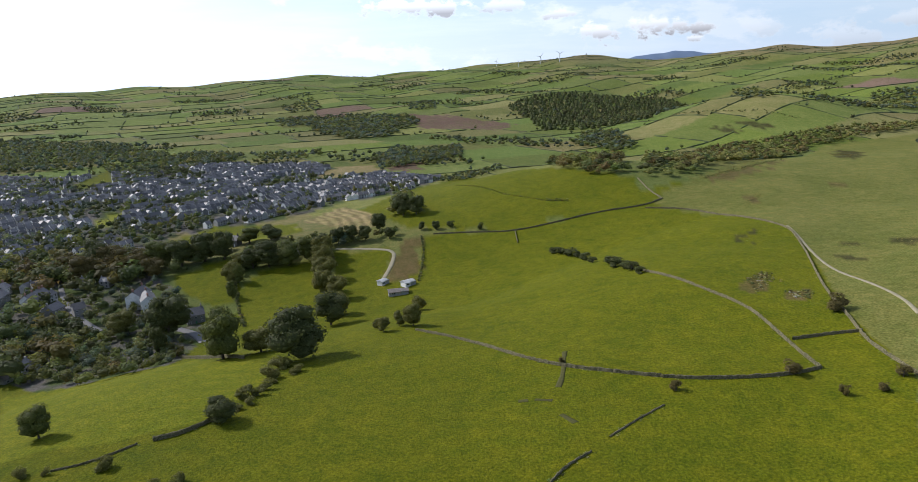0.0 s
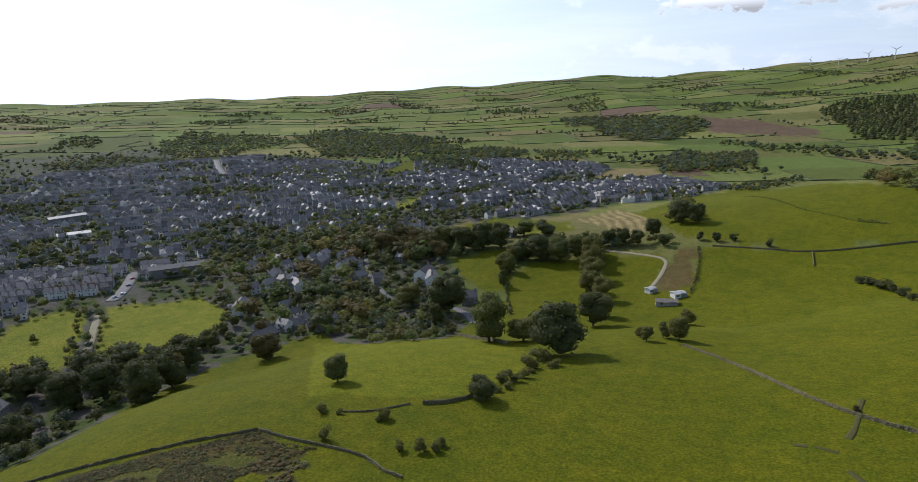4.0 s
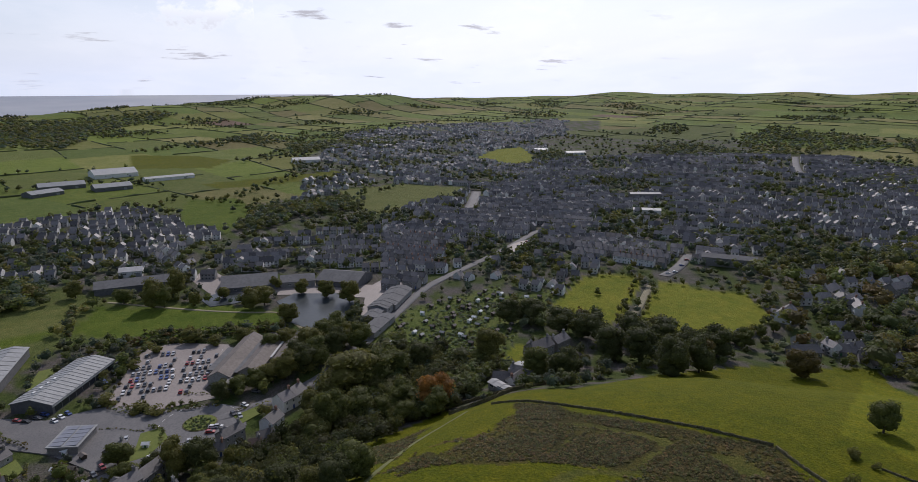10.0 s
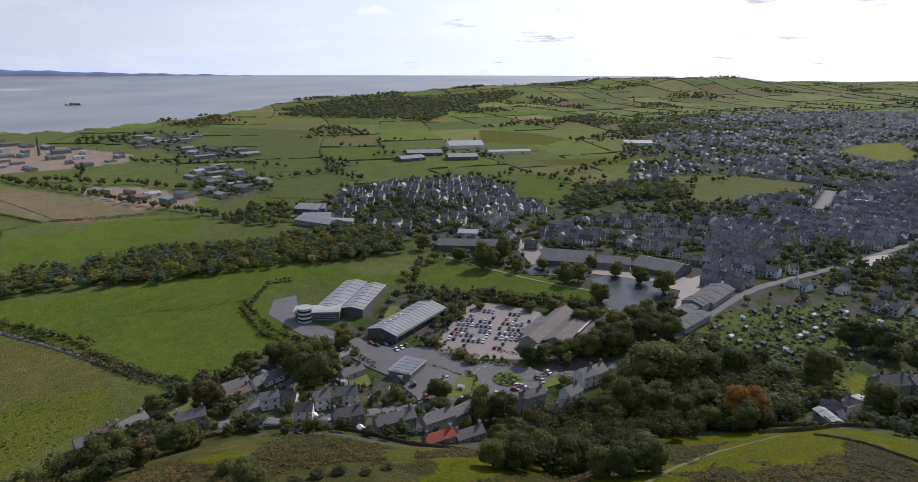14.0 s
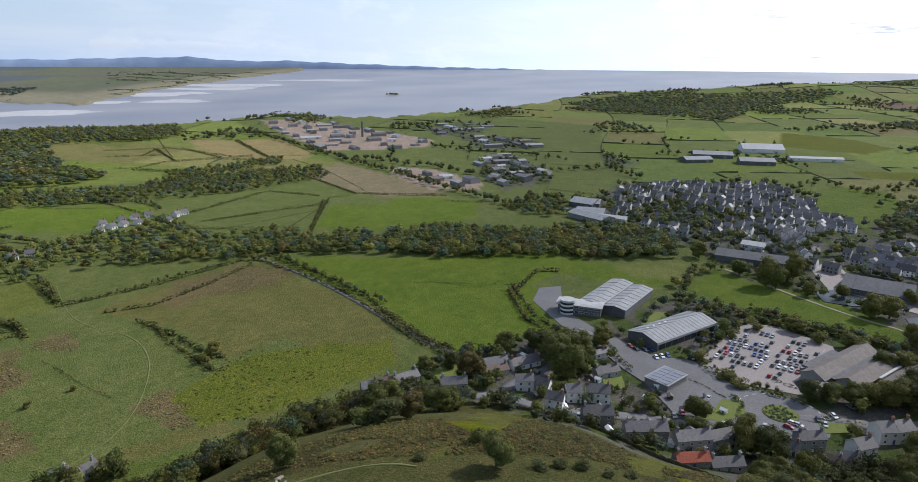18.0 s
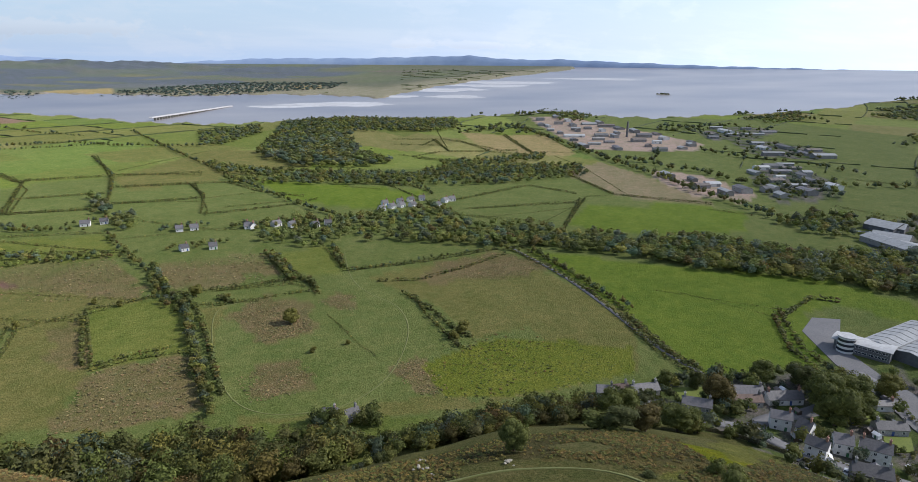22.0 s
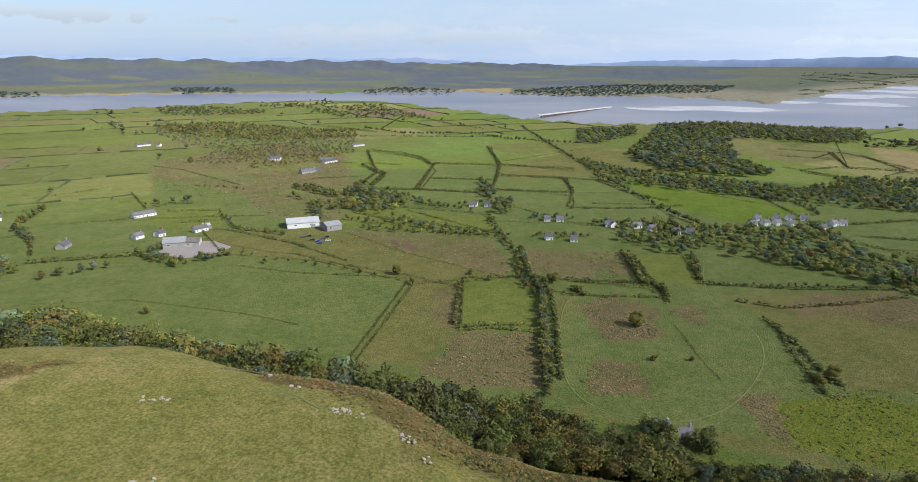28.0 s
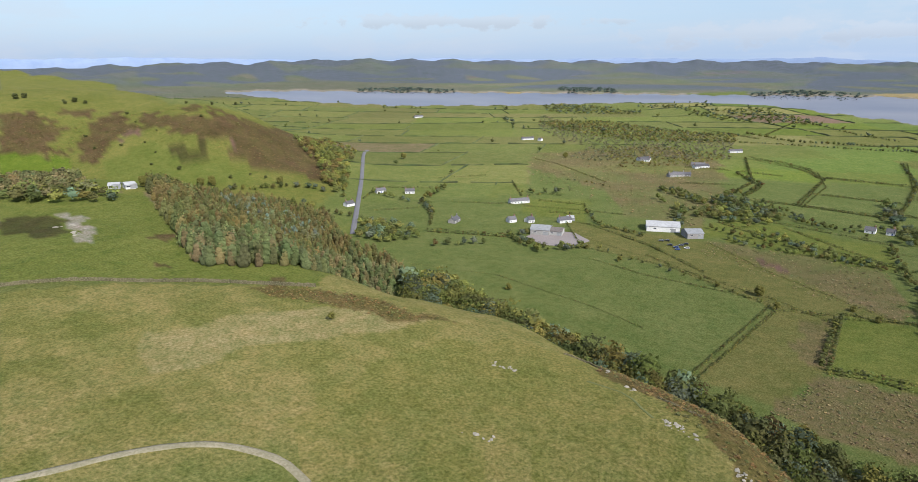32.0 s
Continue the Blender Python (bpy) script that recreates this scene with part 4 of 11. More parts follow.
def window_mesh(w=1.1, h=1.25):
    if (w, h) not in WINDOW_MESH:
        V, F, I = [], [], []
        for x0, x1, z0, z1, y0, y1, m in ((-w / 2, w / 2, -h / 2, h / 2, -0.05, 0.02, 1), (-w / 2 + 0.1, -0.04, -h / 2 + 0.1, h / 2 - 0.1, -0.07, 0.0, 0), (0.04, w / 2 - 0.1, -h / 2 + 0.1, h / 2 - 0.1, -0.07, 0.0, 0)):
            b = len(V)
            V += [(x0, y0, z0), (x1, y0, z0), (x1, y0, z1), (x0, y0, z1), (x0, y1, z0), (x1, y1, z0), (x1, y1, z1), (x0, y1, z1)]
            F += [tuple(b + k for k in q) for q in ((0, 1, 2, 3), (0, 4, 5, 1), (3, 2, 6, 7), (0, 3, 7, 4), (1, 5, 6, 2))]
            I += [m] * 5
        WINDOW_MESH[(w, h)] = raw_mesh("window", V, F, [M["glass"], M["frame"]], I)
    return WINDOW_MESH[(w, h)]


CHIMNEY_MESH = {}


def chimney_mesh(mat):
    if mat not in CHIMNEY_MESH:
        bm = bmesh.new()
        for sx, sy, sz, z in ((1.1, 0.7, 2.2, 0), (1.3, 0.9, 0.2, 2.2)):
            r = bmesh.ops.create_cube(bm, size=1)["verts"]
            bmesh.ops.scale(bm, vec=(sx, sy, sz), verts=r)
            bmesh.ops.translate(bm, vec=(0, 0, z + sz / 2), verts=r)
        for dx in (-0.3, 0.3):
            bmesh.ops.create_cone(bm, cap_ends=True, segments=8, radius1=0.17, radius2=0.13, depth=0.6, matrix=Matrix.Translation((dx, 0, 2.7)))
        me = bpy.data.meshes.new("chimney")
        bm.to_mesh(me)
        bm.free()
        me.materials.append(M[mat])
        CHIMNEY_MESH[mat] = me
    return CHIMNEY_MESH[mat]


def house(x, y, turn, length, deep=8, storeys=2, roof="slate_one", wall="grey_wall"):
    eaves = 2.7 * storeys + 0.2
    ridge = eaves + deep * 0.36
    hue = {"grey_wall": "grey stone", "render_one": "white rendered"}[wall]
    tile = {"slate_one": "slate", "red_tile": "red tile", "brown_tile": "brown tile"}[roof]
    kind = "bungalow" if storeys == 1 else "house"
    z = float(ground_z(x, y))
    keep_off(x, y, turn, length, deep)
    ob = thing("house", x, y, z, turn, f"{hue} {kind} with a {tile} roof and chimneys", "house", "houses round the hill")
    part("wall", gable_body(length, deep, eaves, ridge, M[wall]), ob)
    part("roof", gable_roof(length, deep, eaves, ridge, M[roof]), ob)
    for sx in ((-1, 1) if length > 9 else (1,)):
        part("chimney", chimney_mesh("brick_red" if wall == "render_one" else "grey_wall"), ob, m=pose(sx * (length / 2 - 0.9), 0, ridge - 0.8, 0, 0, 90))
    n = max(2, int(length / 3.2))
    for side, a in ((-1, 0), (1, 180)):
        for s in range(storeys):
            for i in range(n):
                wx = (i + 0.5) / n * length - length / 2
                if side < 0 and s == 0 and i == n // 2:
                    d = part("door", block("door", (0.95, 0.08, 2.05), mat=M["paint_" + rnd.choice(["green", "blue", "black", "white"])]), ob, m=pose(wx, -deep / 2 - 0.03, 0.05))
                else:
                    part("window", window_mesh(), ob, m=pose(wx, side * (deep / 2), 1.5 + 2.7 * s, 0, 0, a))
    if storeys == 2 and length > 10:
        w = part("rear_wing", gable_body(deep * 0.6, 4.5, 3.2, 4.6, M[wall]), ob, m=pose(length * 0.22, deep / 2 + deep * 0.28, 0, 0, 0, 90))
        part("wing_roof", gable_roof(deep * 0.6, 4.5, 3.2, 4.6, M[roof]), w)
    return ob


NEAR_HOUSES = [120]


def town(poly, angle=0, gap=7.5, row=15.0, skip=0.18, tall=1.0):
    """Streets of small houses: straight terraces, or spaced pairs where gap is wide, in one mesh."""
    a = radians(angle)
    terrace = gap < 9
    gap, row = (gap * 0.80, row * 0.98) if terrace else (gap * 0.85, row * 0.85)
    cx, cy = np.mean([p[0] for p in poly]), np.mean([p[1] for p in poly])
    reach = max(math.hypot(p[0] - cx, p[1] - cy) for p in poly)
    us, vs = np.meshgrid(np.arange(-reach, reach, gap), np.arange(-reach, reach, row))
    us, vs = us.ravel(), vs.ravel()
    line = np.floor(vs / row + 0.5)
    run = us / 54 + hash2(line, 1.0)
    block_gap = np.floor(run)
    # streets cross the terraces; some plots stay open
    keep = (run % 1.0 > 0.13) & (hash2(block_gap, line, 7) > 0.10 + skip * 0.6) & (rng.uniform(0, 1, us.size) > (0.04 if terrace else skip * 0.6))
    us, vs, line, block_gap = us[keep], vs[keep], line[keep], block_gap[keep]
    vs = vs + np.where(line % 2 == 0, 1, -1) * row * 0.07

    def lie(u, v):
        return cx + u * math.cos(a) - v * math.sin(a) + 9 * np.sin(v / 60), cy + u * math.sin(a) + v * math.cos(a) + 9 * np.sin(u / 60) + 46 * np.sin(u / 210 + v / 170)
    x, y = lie(us, vs)
    x1, y1 = lie(us + 1, vs)
    bend = np.arctan2(y1 - y, x1 - x) - a
    bend = bend + np.where(terrace, 0, radians(14) * np.sin(us / 31 + vs / 23))
    ok = inside(poly, x, y)
    x, y, bend, block_gap, line = (q[ok] for q in (x, y, bend, block_gap, line))
    u = ground_use(x, y)
    ok = of_colour(u, (TOWNGROUND,)) & ~near_road(x, y, 4.0)
    leafy = np.sin(x / 61 + np.sin(y / 83)) * np.sin(y / 47 + np.sin(x / 90)) + 0.25 * np.sin(x / 19) * np.sin(y / 23)
    ok &= (leafy < 0.36) | (rng.uniform(0, 1, len(x)) < 0.15)
    x, y, bend, block_gap, line = (q[ok] for q in (x, y, bend, block_gap, line))
    near = np.flatnonzero((np.hypot(x, y) < 620) & (rng.uniform(0, 1, len(x)) < 0.95))[: max(0, NEAR_HOUSES[0])]
    NEAR_HOUSES[0] -= len(near)
    for i in near:
        house(round(float(x[i]), 1), round(float(y[i]), 1), round(math.degrees(a + bend[i]), 1), gap * (1.0 if terrace else 0.8), 7.0, 2 if terrace or i % 4 else 1, wall="render_one" if hash2(block_gap[i], line[i], 9) > 0.6 else "grey_wall")
    x, y, bend, block_gap, line = (np.delete(q, near) for q in (x, y, bend, block_gap, line))
    n = len(x)
    if not n:
        return
    block_id = hash2(block_gap, line, 4)
    th = a + bend + np.where(rng.uniform(0, 1, n) > (0.88 if terrace else 0.7), math.pi / 2, 0)
    L = gap * (rng.uniform(1.0, 1.02, n) if terrace else rng.uniform(0.7, 0.9, n))
    D = 6.4 + 1.4 * hash2(block_gap, line, 5) + rng.uniform(-0.1, 0.1, n)
    E = np.where(block_id > (0.12 if terrace else 0.4), 5.0, 2.8) * (0.94 + 0.14 * hash2(block_gap, line, 6)) * rng.uniform(0.92, 1.10, n) * tall
    R = E + D * (0.34 + 0.1 * hash2(block_gap, line, 8))
    z = ground_z(x, y)
    one = np.ones(n)

    def pack(cols):
        return np.stack([np.stack(c, 1) for c in cols], 1)
    l, d = L / 2, D / 2
    body = pack([(-l, -d, -one), (l, -d, -one), (l, d, -one), (-l, d, -one), (-l, -d, E), (l, -d, E), (l, d, E), (-l, d, E), (-l, 0 * one, R - 0.1), (l, 0 * one, R - 0.1)])
    bf = np.array([(0, 1, 5), (0, 5, 4), (2, 3, 7), (2, 7, 6), (1, 2, 6), (1, 6, 5), (5, 6, 9), (3, 0, 4), (3, 4, 7), (7, 4, 8)])
    o, ed = 0.3, E - 0.22
    rf = pack([(-l - 0.1, -d - o, ed), (l + 0.1, -d - o, ed), (l + 0.1, 0 * one, R + 0.1), (-l - 0.1, 0 * one, R + 0.1), (l + 0.1, d + o, ed), (-l - 0.1, d + o, ed), (-l, -d - o, ed - 0.2), (l, -d - o, ed - 0.2), (l, d + o, ed - 0.2), (-l, d + o, ed - 0.2)])
    rt = np.array([(0, 1, 2), (0, 2, 3), (3, 2, 4), (3, 4, 5), (6, 7, 1), (6, 1, 0), (8, 9, 5), (8, 5, 4)])
    c0, cw, cd = l - 0.6, 0.32, 0.42
    ch = pack([(c0 - cw, -cd * one, R - 0.6), (c0 + cw, -cd * one, R - 0.6), (c0 + cw, cd * one, R - 0.6), (c0 - cw, cd * one, R - 0.6), (c0 - cw, -cd * one, R + 0.9), (c0 + cw, -cd * one, R + 0.9), (c0 + cw, cd * one, R + 0.9), (c0 - cw, cd * one, R + 0.9)])
    ct = np.array([(0, 1, 5), (0, 5, 4), (1, 2, 6), (1, 6, 5), (2, 3, 7), (2, 7, 6), (3, 0, 4), (3, 4, 7), (4, 5, 6), (4, 6, 7)])
    wins, wt = [], []
    for side in (-1, 1):
        for wx in (-0.24, 0.24):
            for zc in (0.27, 0.74):
                b = len(wins)
                for sx, sz in ((-0.55, -0.6), (0.55, -0.6), (0.55, 0.6), (-0.55, 0.6)):
                    wins.append((wx * L + sx, side * (d + 0.05), E * zc + sz))
                wt += [(b, b + 1, b + 2), (b, b + 2, b + 3)]
    wn_ = pack(wins)
    V, F, I, base = [], [], [], 0
    cs, sn = np.cos(th)[:, None], np.sin(th)[:, None]
    for arr, tri, m in ((body, bf, 0), (rf, rt, 1), (ch, ct, 3), (wn_, np.array(wt), 2)):
        w = np.stack([arr[:, :, 0] * cs - arr[:, :, 1] * sn + x[:, None], arr[:, :, 0] * sn + arr[:, :, 1] * cs + y[:, None], arr[:, :, 2] + z[:, None]], 2)
        V.append(w.reshape(-1, 3))
        F.append((tri[None] + (base + np.arange(n) * arr.shape[1])[:, None, None]).reshape(-1, 3))
        I.append(np.full(n * len(tri), m))
        base += n * arr.shape[1]
    me = mesh_from("town_houses", np.concatenate(V), np.concatenate(F), [M["render_mix"], M["slate"], M["glass"], M["grey_wall"]], np.concatenate(I))
    tagged(new("town_houses", me), "terraced houses with slate roofs and rendered walls", "houses", kind="stuff")
    HOUSES.extend(zip(x, y))


def town_green():
    """Garden, street and hillside trees wherever the town leaves room."""
    t = np.radians(np.arange(4, 134, 0.55))
    r = np.geomspace(222, 1900, 190)
    B, R = np.meshgrid(t, r)
    B = B + np.radians(rng.uniform(-0.3, 0.3, B.shape))
    R = R * rng.uniform(0.99, 1.01, R.shape)
    x, y = (-np.sin(B) * R).ravel(), (np.cos(B) * R).ravel()
    cell = 7.0
    taken = {(int(hx // cell), int(hy // cell)) for hx, hy in HOUSES}
    ok = of_colour(ground_use(x, y), (TOWNGROUND,)) & ~near_road(x, y, 3.5) & ~is_clear(x, y)
    free = np.array([(int(a // cell), int(c // cell)) not in taken for a, c in zip(x, y)])
    ok &= free & (rng.uniform(0, 1, len(x)) < np.where(np.hypot(x, y) > 900, 0.30, np.where(np.hypot(x, y) > 520, 0.24, 0.12)) + 0.5 * np.where(np.hypot(x, y) > 520, 1.0, 0.6) * smooth(0.1, 0.6, np.sin(x / 61 + np.sin(y / 83)) * np.sin(y / 47 + np.sin(x / 90))))
    x, y = x[ok], y[ok]
    rr = np.hypot(x, y)
    for lo, hi, tmpl, h in ((0, 520, CROWN_MIDFAR, 6), (520, 2000, CROWN_FAR, 8)):
        k = (rr >= lo) & (rr < hi)
        scatter("town_trees", tmpl, rows_at(x[k], y[k], h, 0.45, 1.15), mixed(int(k.sum()), TOWNY), "dark garden and street trees between houses", "trees")


FERN_LEAF = [((0.074, 0.062, 0.016), 3), ((0.096, 0.068, 0.020), 2), ((0.064, 0.066, 0.017), 3)]
RED_LEAF = [((0.105, 0.070, 0.026), 4), ((0.090, 0.074, 0.026), 3), ((0.078, 0.076, 0.026), 3)]
RUSH_LEAF = [((0.145, 0.112, 0.052), 4), ((0.120, 0.098, 0.045), 3), ((0.085, 0.085, 0.035), 2)]
GARDEN_LEAF = [((0.055, 0.080, 0.025), 4), ((0.095, 0.125, 0.035), 3), ((0.040, 0.050, 0.022), 3)]


def low_tuft(seed):
    """A low clump: fronds and twigs leaning out from its middle."""
    g = np.random.default_rng(seed)
    n = 15
    a, d = g.uniform(0, 6.28, n), np.sqrt(g.uniform(0, 1, n)) * 0.34
    c = np.c_[d * np.cos(a), d * np.sin(a), g.uniform(0.25, 0.85, n) * (1 - 1.2 * d)]
    t = g.uniform(0, 6.28, n)
    V = [c + np.c_[0.2 * np.cos(t + k), 0.2 * np.sin(t + k), g.uniform(-0.22, 0.22, n)] * g.uniform(0.7, 1.3, (n, 1)) for k in (0, 2.1, 4.2)]
    i = np.arange(n)
    tone = np.clip(1 + 0.28 * g.normal(size=n), 0.45, 1.7)
    return np.concatenate(V), np.c_[i, i + n, i + 2 * n], np.tile(tone, 3)


LOW = [low_tuft(200 + i) for i in range(4)]


def scrub(poly, tone=FERN_LEAF, gap=1.3, size=0.75):
    """Low growth: ferns, rushes, gorse, in uneven drifts."""
    x, y = spread(poly, gap)
    drift = np.sin(x / 9 + 2 * np.sin(y / 13)) * np.sin(y / 8) + rng.uniform(-0.7, 0.9, len(x))
    k = (drift > -0.35) & ~of_colour(ground_use(x, y), (G1, G6, LANE))
    x, y = x[k], y[k]
    if len(x) > 12000:
        k = rng.permutation(len(x))[:12000]
        x, y = x[k], y[k]
    P = rows_at(x, y, size * 0.8, 0.45, 2.1)
    P[:, 2] += 0.2
    scatter("scrub", LOW, P, mixed(len(x), tone), "low drifts of bracken, gorse and rushes", "scrub")


def pitched_shed(ob, length, deep, eaves, ridge, roof, wall, bays, m=None, glaze=True):
    """Walls, a ribbed roof and doors of a big shed as parts of ob."""
    m = m or Matrix()
    part("wall", gable_body(length, deep, eaves, ridge, M[wall]), ob, m=m)
    r = part("roof", gable_roof(length, deep, eaves, ridge, M[roof], 0.5, 0.25), ob, m=m)
    seam = block("seam", (0.18, math.hypot(deep / 2 + 0.5, (ridge - eaves)) - 0.1, 0.14), mat=M[roof])
    tilt = math.degrees(math.atan2(ridge - eaves, deep / 2))
    for i in range(bays):
        px = (i + 0.5) / bays * length - length / 2
        for s in (-1, 1):
            part("seam", seam, r, m=pose(px, s * (deep / 4 + 0.1), (eaves + ridge) / 2 + 0.24, s * -tilt, 0, 0))
    if glaze:
        for i in range(max(2, bays // 2)):
            px = (i + 0.5) / max(2, bays // 2) * length - length / 2
            part("window", window_mesh(2.4, 1.2), ob, m=m @ pose(px, -deep / 2, eaves * 0.62))
    return r


def keep_off(x, y, turn, length, deep):
    a = radians(turn)
    for u in np.arange(-length / 2, length / 2 + 1, 8):
        for v in np.arange(-deep / 2, deep / 2 + 1, 8):
            HOUSES.append((x + u * math.cos(a) - v * math.sin(a), y + u * math.sin(a) + v * math.cos(a)))
    c, s = math.cos(a), math.sin(a)
    l, d = length / 2 + 2, deep / 2 + 2
    clear([(x + u * c - v * s, y + u * s + v * c) for u, v in ((-l, -d), (l, -d), (l, d), (-l, d))])


def mill_shed(x, y, turn, length, deep=18, height=6, roof="metal_grey"):
    hue = {"metal_grey": "grey metal", "metal_white": "white metal", "metal_dark": "dark metal", "brown_sheet": "weathered brown sheet", "slate_one": "slate"}[roof]
    wall = {"metal_white": "render_one", "slate_one": "grey_wall"}.get(roof, "metal_dark" if deep > 20 else "grey_wall")
    keep_off(x, y, turn, length, deep)
    ob = thing("shed", x, y, float(ground_z(x, y)), turn, f"long low shed with a pitched {hue} roof", "shed", "industrial and farm sheds")
    pitched_shed(ob, length, deep, height * 0.8, height * 0.8 + deep * 0.14, roof, wall, max(2, int(length / 12)))
    part("roller_door", block("roller_door", (4.2, 0.12, 3.2), mat=M["metal_grey"]), ob, m=pose(length * 0.3, -deep / 2 - 0.05, 0.05))
    return ob


def triple_shed(x, y, turn):
    keep_off(x, y, turn, 58, 40)
    ob = thing("supermarket", x, y, float(ground_z(x, y)) + 0.1, turn, "supermarket of three side-by-side sheds with weathered pitched roofs", "supermarket")
    for off, near, l, wide in ((12.5, -26, 54, 11.0), (-0.5, -20, 46, 10.6), (-13.5, -16, 38, 10.2)):
        pitched_shed(ob, l, wide, 4.0, 4.0 + wide * 0.27, "brown_sheet", "grey_wall", 0, pose(near + l / 2, off, 0), glaze=False)
    part("valley_roof", block("valley_roof", (46, 3.2, 0.3), mat=M["metal_dark"], bevel=0.05), ob, m=pose(2, 6.0, 3.9))
    part("roof_hatch", block("roof_hatch", (22, 1.2, 0.9), mat=M["metal_white"], bevel=0.05), ob, "white rooflight strip", m=pose(8, -7.0, 4.0))
    part("canopy", block("canopy", (30, 4.0, 0.5), mat=M["metal_dark"], bevel=0.06), ob, m=pose(-2, 20.6, 3.0))
    part("porch", block("porch", (7, 12, 3.6), mat=M["grey_wall"], bevel=0.08), ob, m=pose(-29, 4, 0))
    for i in range(6):
        part("shop_front", block("shop_front", (4.2, 0.15, 2.6), mat=M["glass"]), ob, m=pose(-20 + i * 8, 18.85, 0.3))
    return ob


def long_shed(x, y, turn, length):
    keep_off(x, y, turn, length, 22)
    ob = thing("retail_shed", x, y, float(ground_z(x, y)) + 0.1, turn, "long grey retail shed with a low-pitched metal roof", "retail shed")
    r = pitched_shed(ob, length, 20, 4.6, 7.0, "metal_grey", "metal_dark", 16)
    for i in range(4):
        part("roof_light", block("roof_light", (1.6, 1.1, 0.5), mat=M["frame"], bevel=0.05), r, m=pose(-length * 0.34 + i * length * 0.1, 4.0, 6.35, -13, 0, 0))
    part("fascia", block("fascia", (length + 0.6, 0.5, 1.2), mat=M["metal_white"], bevel=0.05), ob, m=pose(0, -10.2, 3.4))
    for i in range(9):
        part("shop_front", block("shop_front", (length / 11, 0.15, 3.2), mat=M["glass"]), ob, m=pose((i - 4) * length / 9.5, -10.06, 0.3))
    for i in range(4):
        part("roof_unit", block("roof_unit", (2.2, 1.6, 1.3), mat=M["metal_dark"], bevel=0.06), ob, m=pose(length * 0.5 + 4, -9 + i * 5.5, 0))
    return ob


def round_bar(name, radius, depth, z, mat):
    bm = bmesh.new()
    bmesh.ops.create_cone(bm, cap_ends=True, segments=28, radius1=radius, radius2=radius, depth=depth, matrix=Matrix.Translation((0, 0, z)))
    me = bpy.data.meshes.new(name)
    bm.to_mesh(me)
    bm.free()
    me.materials.append(M[mat])
    return me


def modern_works(hall, wing, tower):
    """Two long roofs behind a curved white-roofed office wing with a round stair tower."""
    x, y, turn, length = hall
    z = float(ground_z(x, y)) + 0.2
    keep_off(x, y, turn, length + 4, 34)
    keep_off(*wing, 18)
    ob = thing("office_works", x, y, z, turn, "modern works with long grey roofs and a glazed front", "office building")
    for off, l, h in ((7.2, 1.0, 5.6), (-7.2, 0.92, 5.0)):
        m = pose(0, off, 0)
        part("wall", gable_body(length * l, 14, h, h + 1.3, M["metal_dark"]), ob, m=m)
        r = part("roof", gable_roof(length * l, 14, h, h + 1.3, M["metal_grey"], 0.5, 0.3), ob, m=m)
        for k in range(8):
            for s in (-1, 1):
                part("seam", block("seam", (0.22, 6.9, 0.12), mat=M["metal_dark"]), r, m=pose((k - 3.5) * length * l / 8, s * 3.4, h + 0.98, s * -10.5, 0, 0))
        part("gutter", block("gutter", (length * l + 1, 0.5, 0.35), mat=M["metal_white"]), r, m=pose(0, 7.5, h - 0.2))
    wx, wy, wt, wl_ = wing
    w = thing("office_wing", wx, wy, z, wt, "office wing with a curved white roof and dark glazing", "office building")
    part("wall", block("wall", (wl_, 11, 6.2), mat=M["metal_dark"], bevel=0.05), w)
    V, F, n = [], [], 9
    for i in range(n):
        a = (i / (n - 1) - 0.5) * 1.5
        V += [(-wl_ / 2 - 1.5, 9 * math.sin(a), 6.1 + 2.6 * (math.cos(a) - 0.72)), (wl_ / 2 + 1.0, 9 * math.sin(a), 6.1 + 2.6 * (math.cos(a) - 0.72))]
    for i in range(n - 1):
        F.append((2 * i, 2 * i + 1, 2 * i + 3, 2 * i + 2))
    me = raw_mesh("curved_roof", V, F, [M["metal_white"]])
    roof = part("curved_roof", me, w, "curved white metal roof")
    roof.modifiers.new("thickness", "SOLIDIFY").thickness = 0.35
    for i in range(8):
        for s in (-1, 1):
            part("window", window_mesh(2.4, 1.2), w, m=pose((i - 3.5) * wl_ / 8.5, s * 5.5, 1.9, 0, 0, 0 if s < 0 else 180))
            part("window", window_mesh(2.4, 1.2), w, m=pose((i - 3.5) * wl_ / 8.5, s * 5.5, 4.6, 0, 0, 0 if s < 0 else 180))
    t = thing("stair_tower", *tower, z, 0, "round white stair tower with three bands of glazing", "tower")
    part("drum", round_bar("drum", 4.2, 8.6, 4.3, "render_one"), t)
    for h in (1.9, 4.5, 7.0):
        part("glazing_band", round_bar("glazing_band", 4.3, 1.3, h, "glass"), t)
    part("cap", round_bar("cap", 4.6, 0.4, 8.8, "metal_white"), t)
    return ob


HUTS = {}


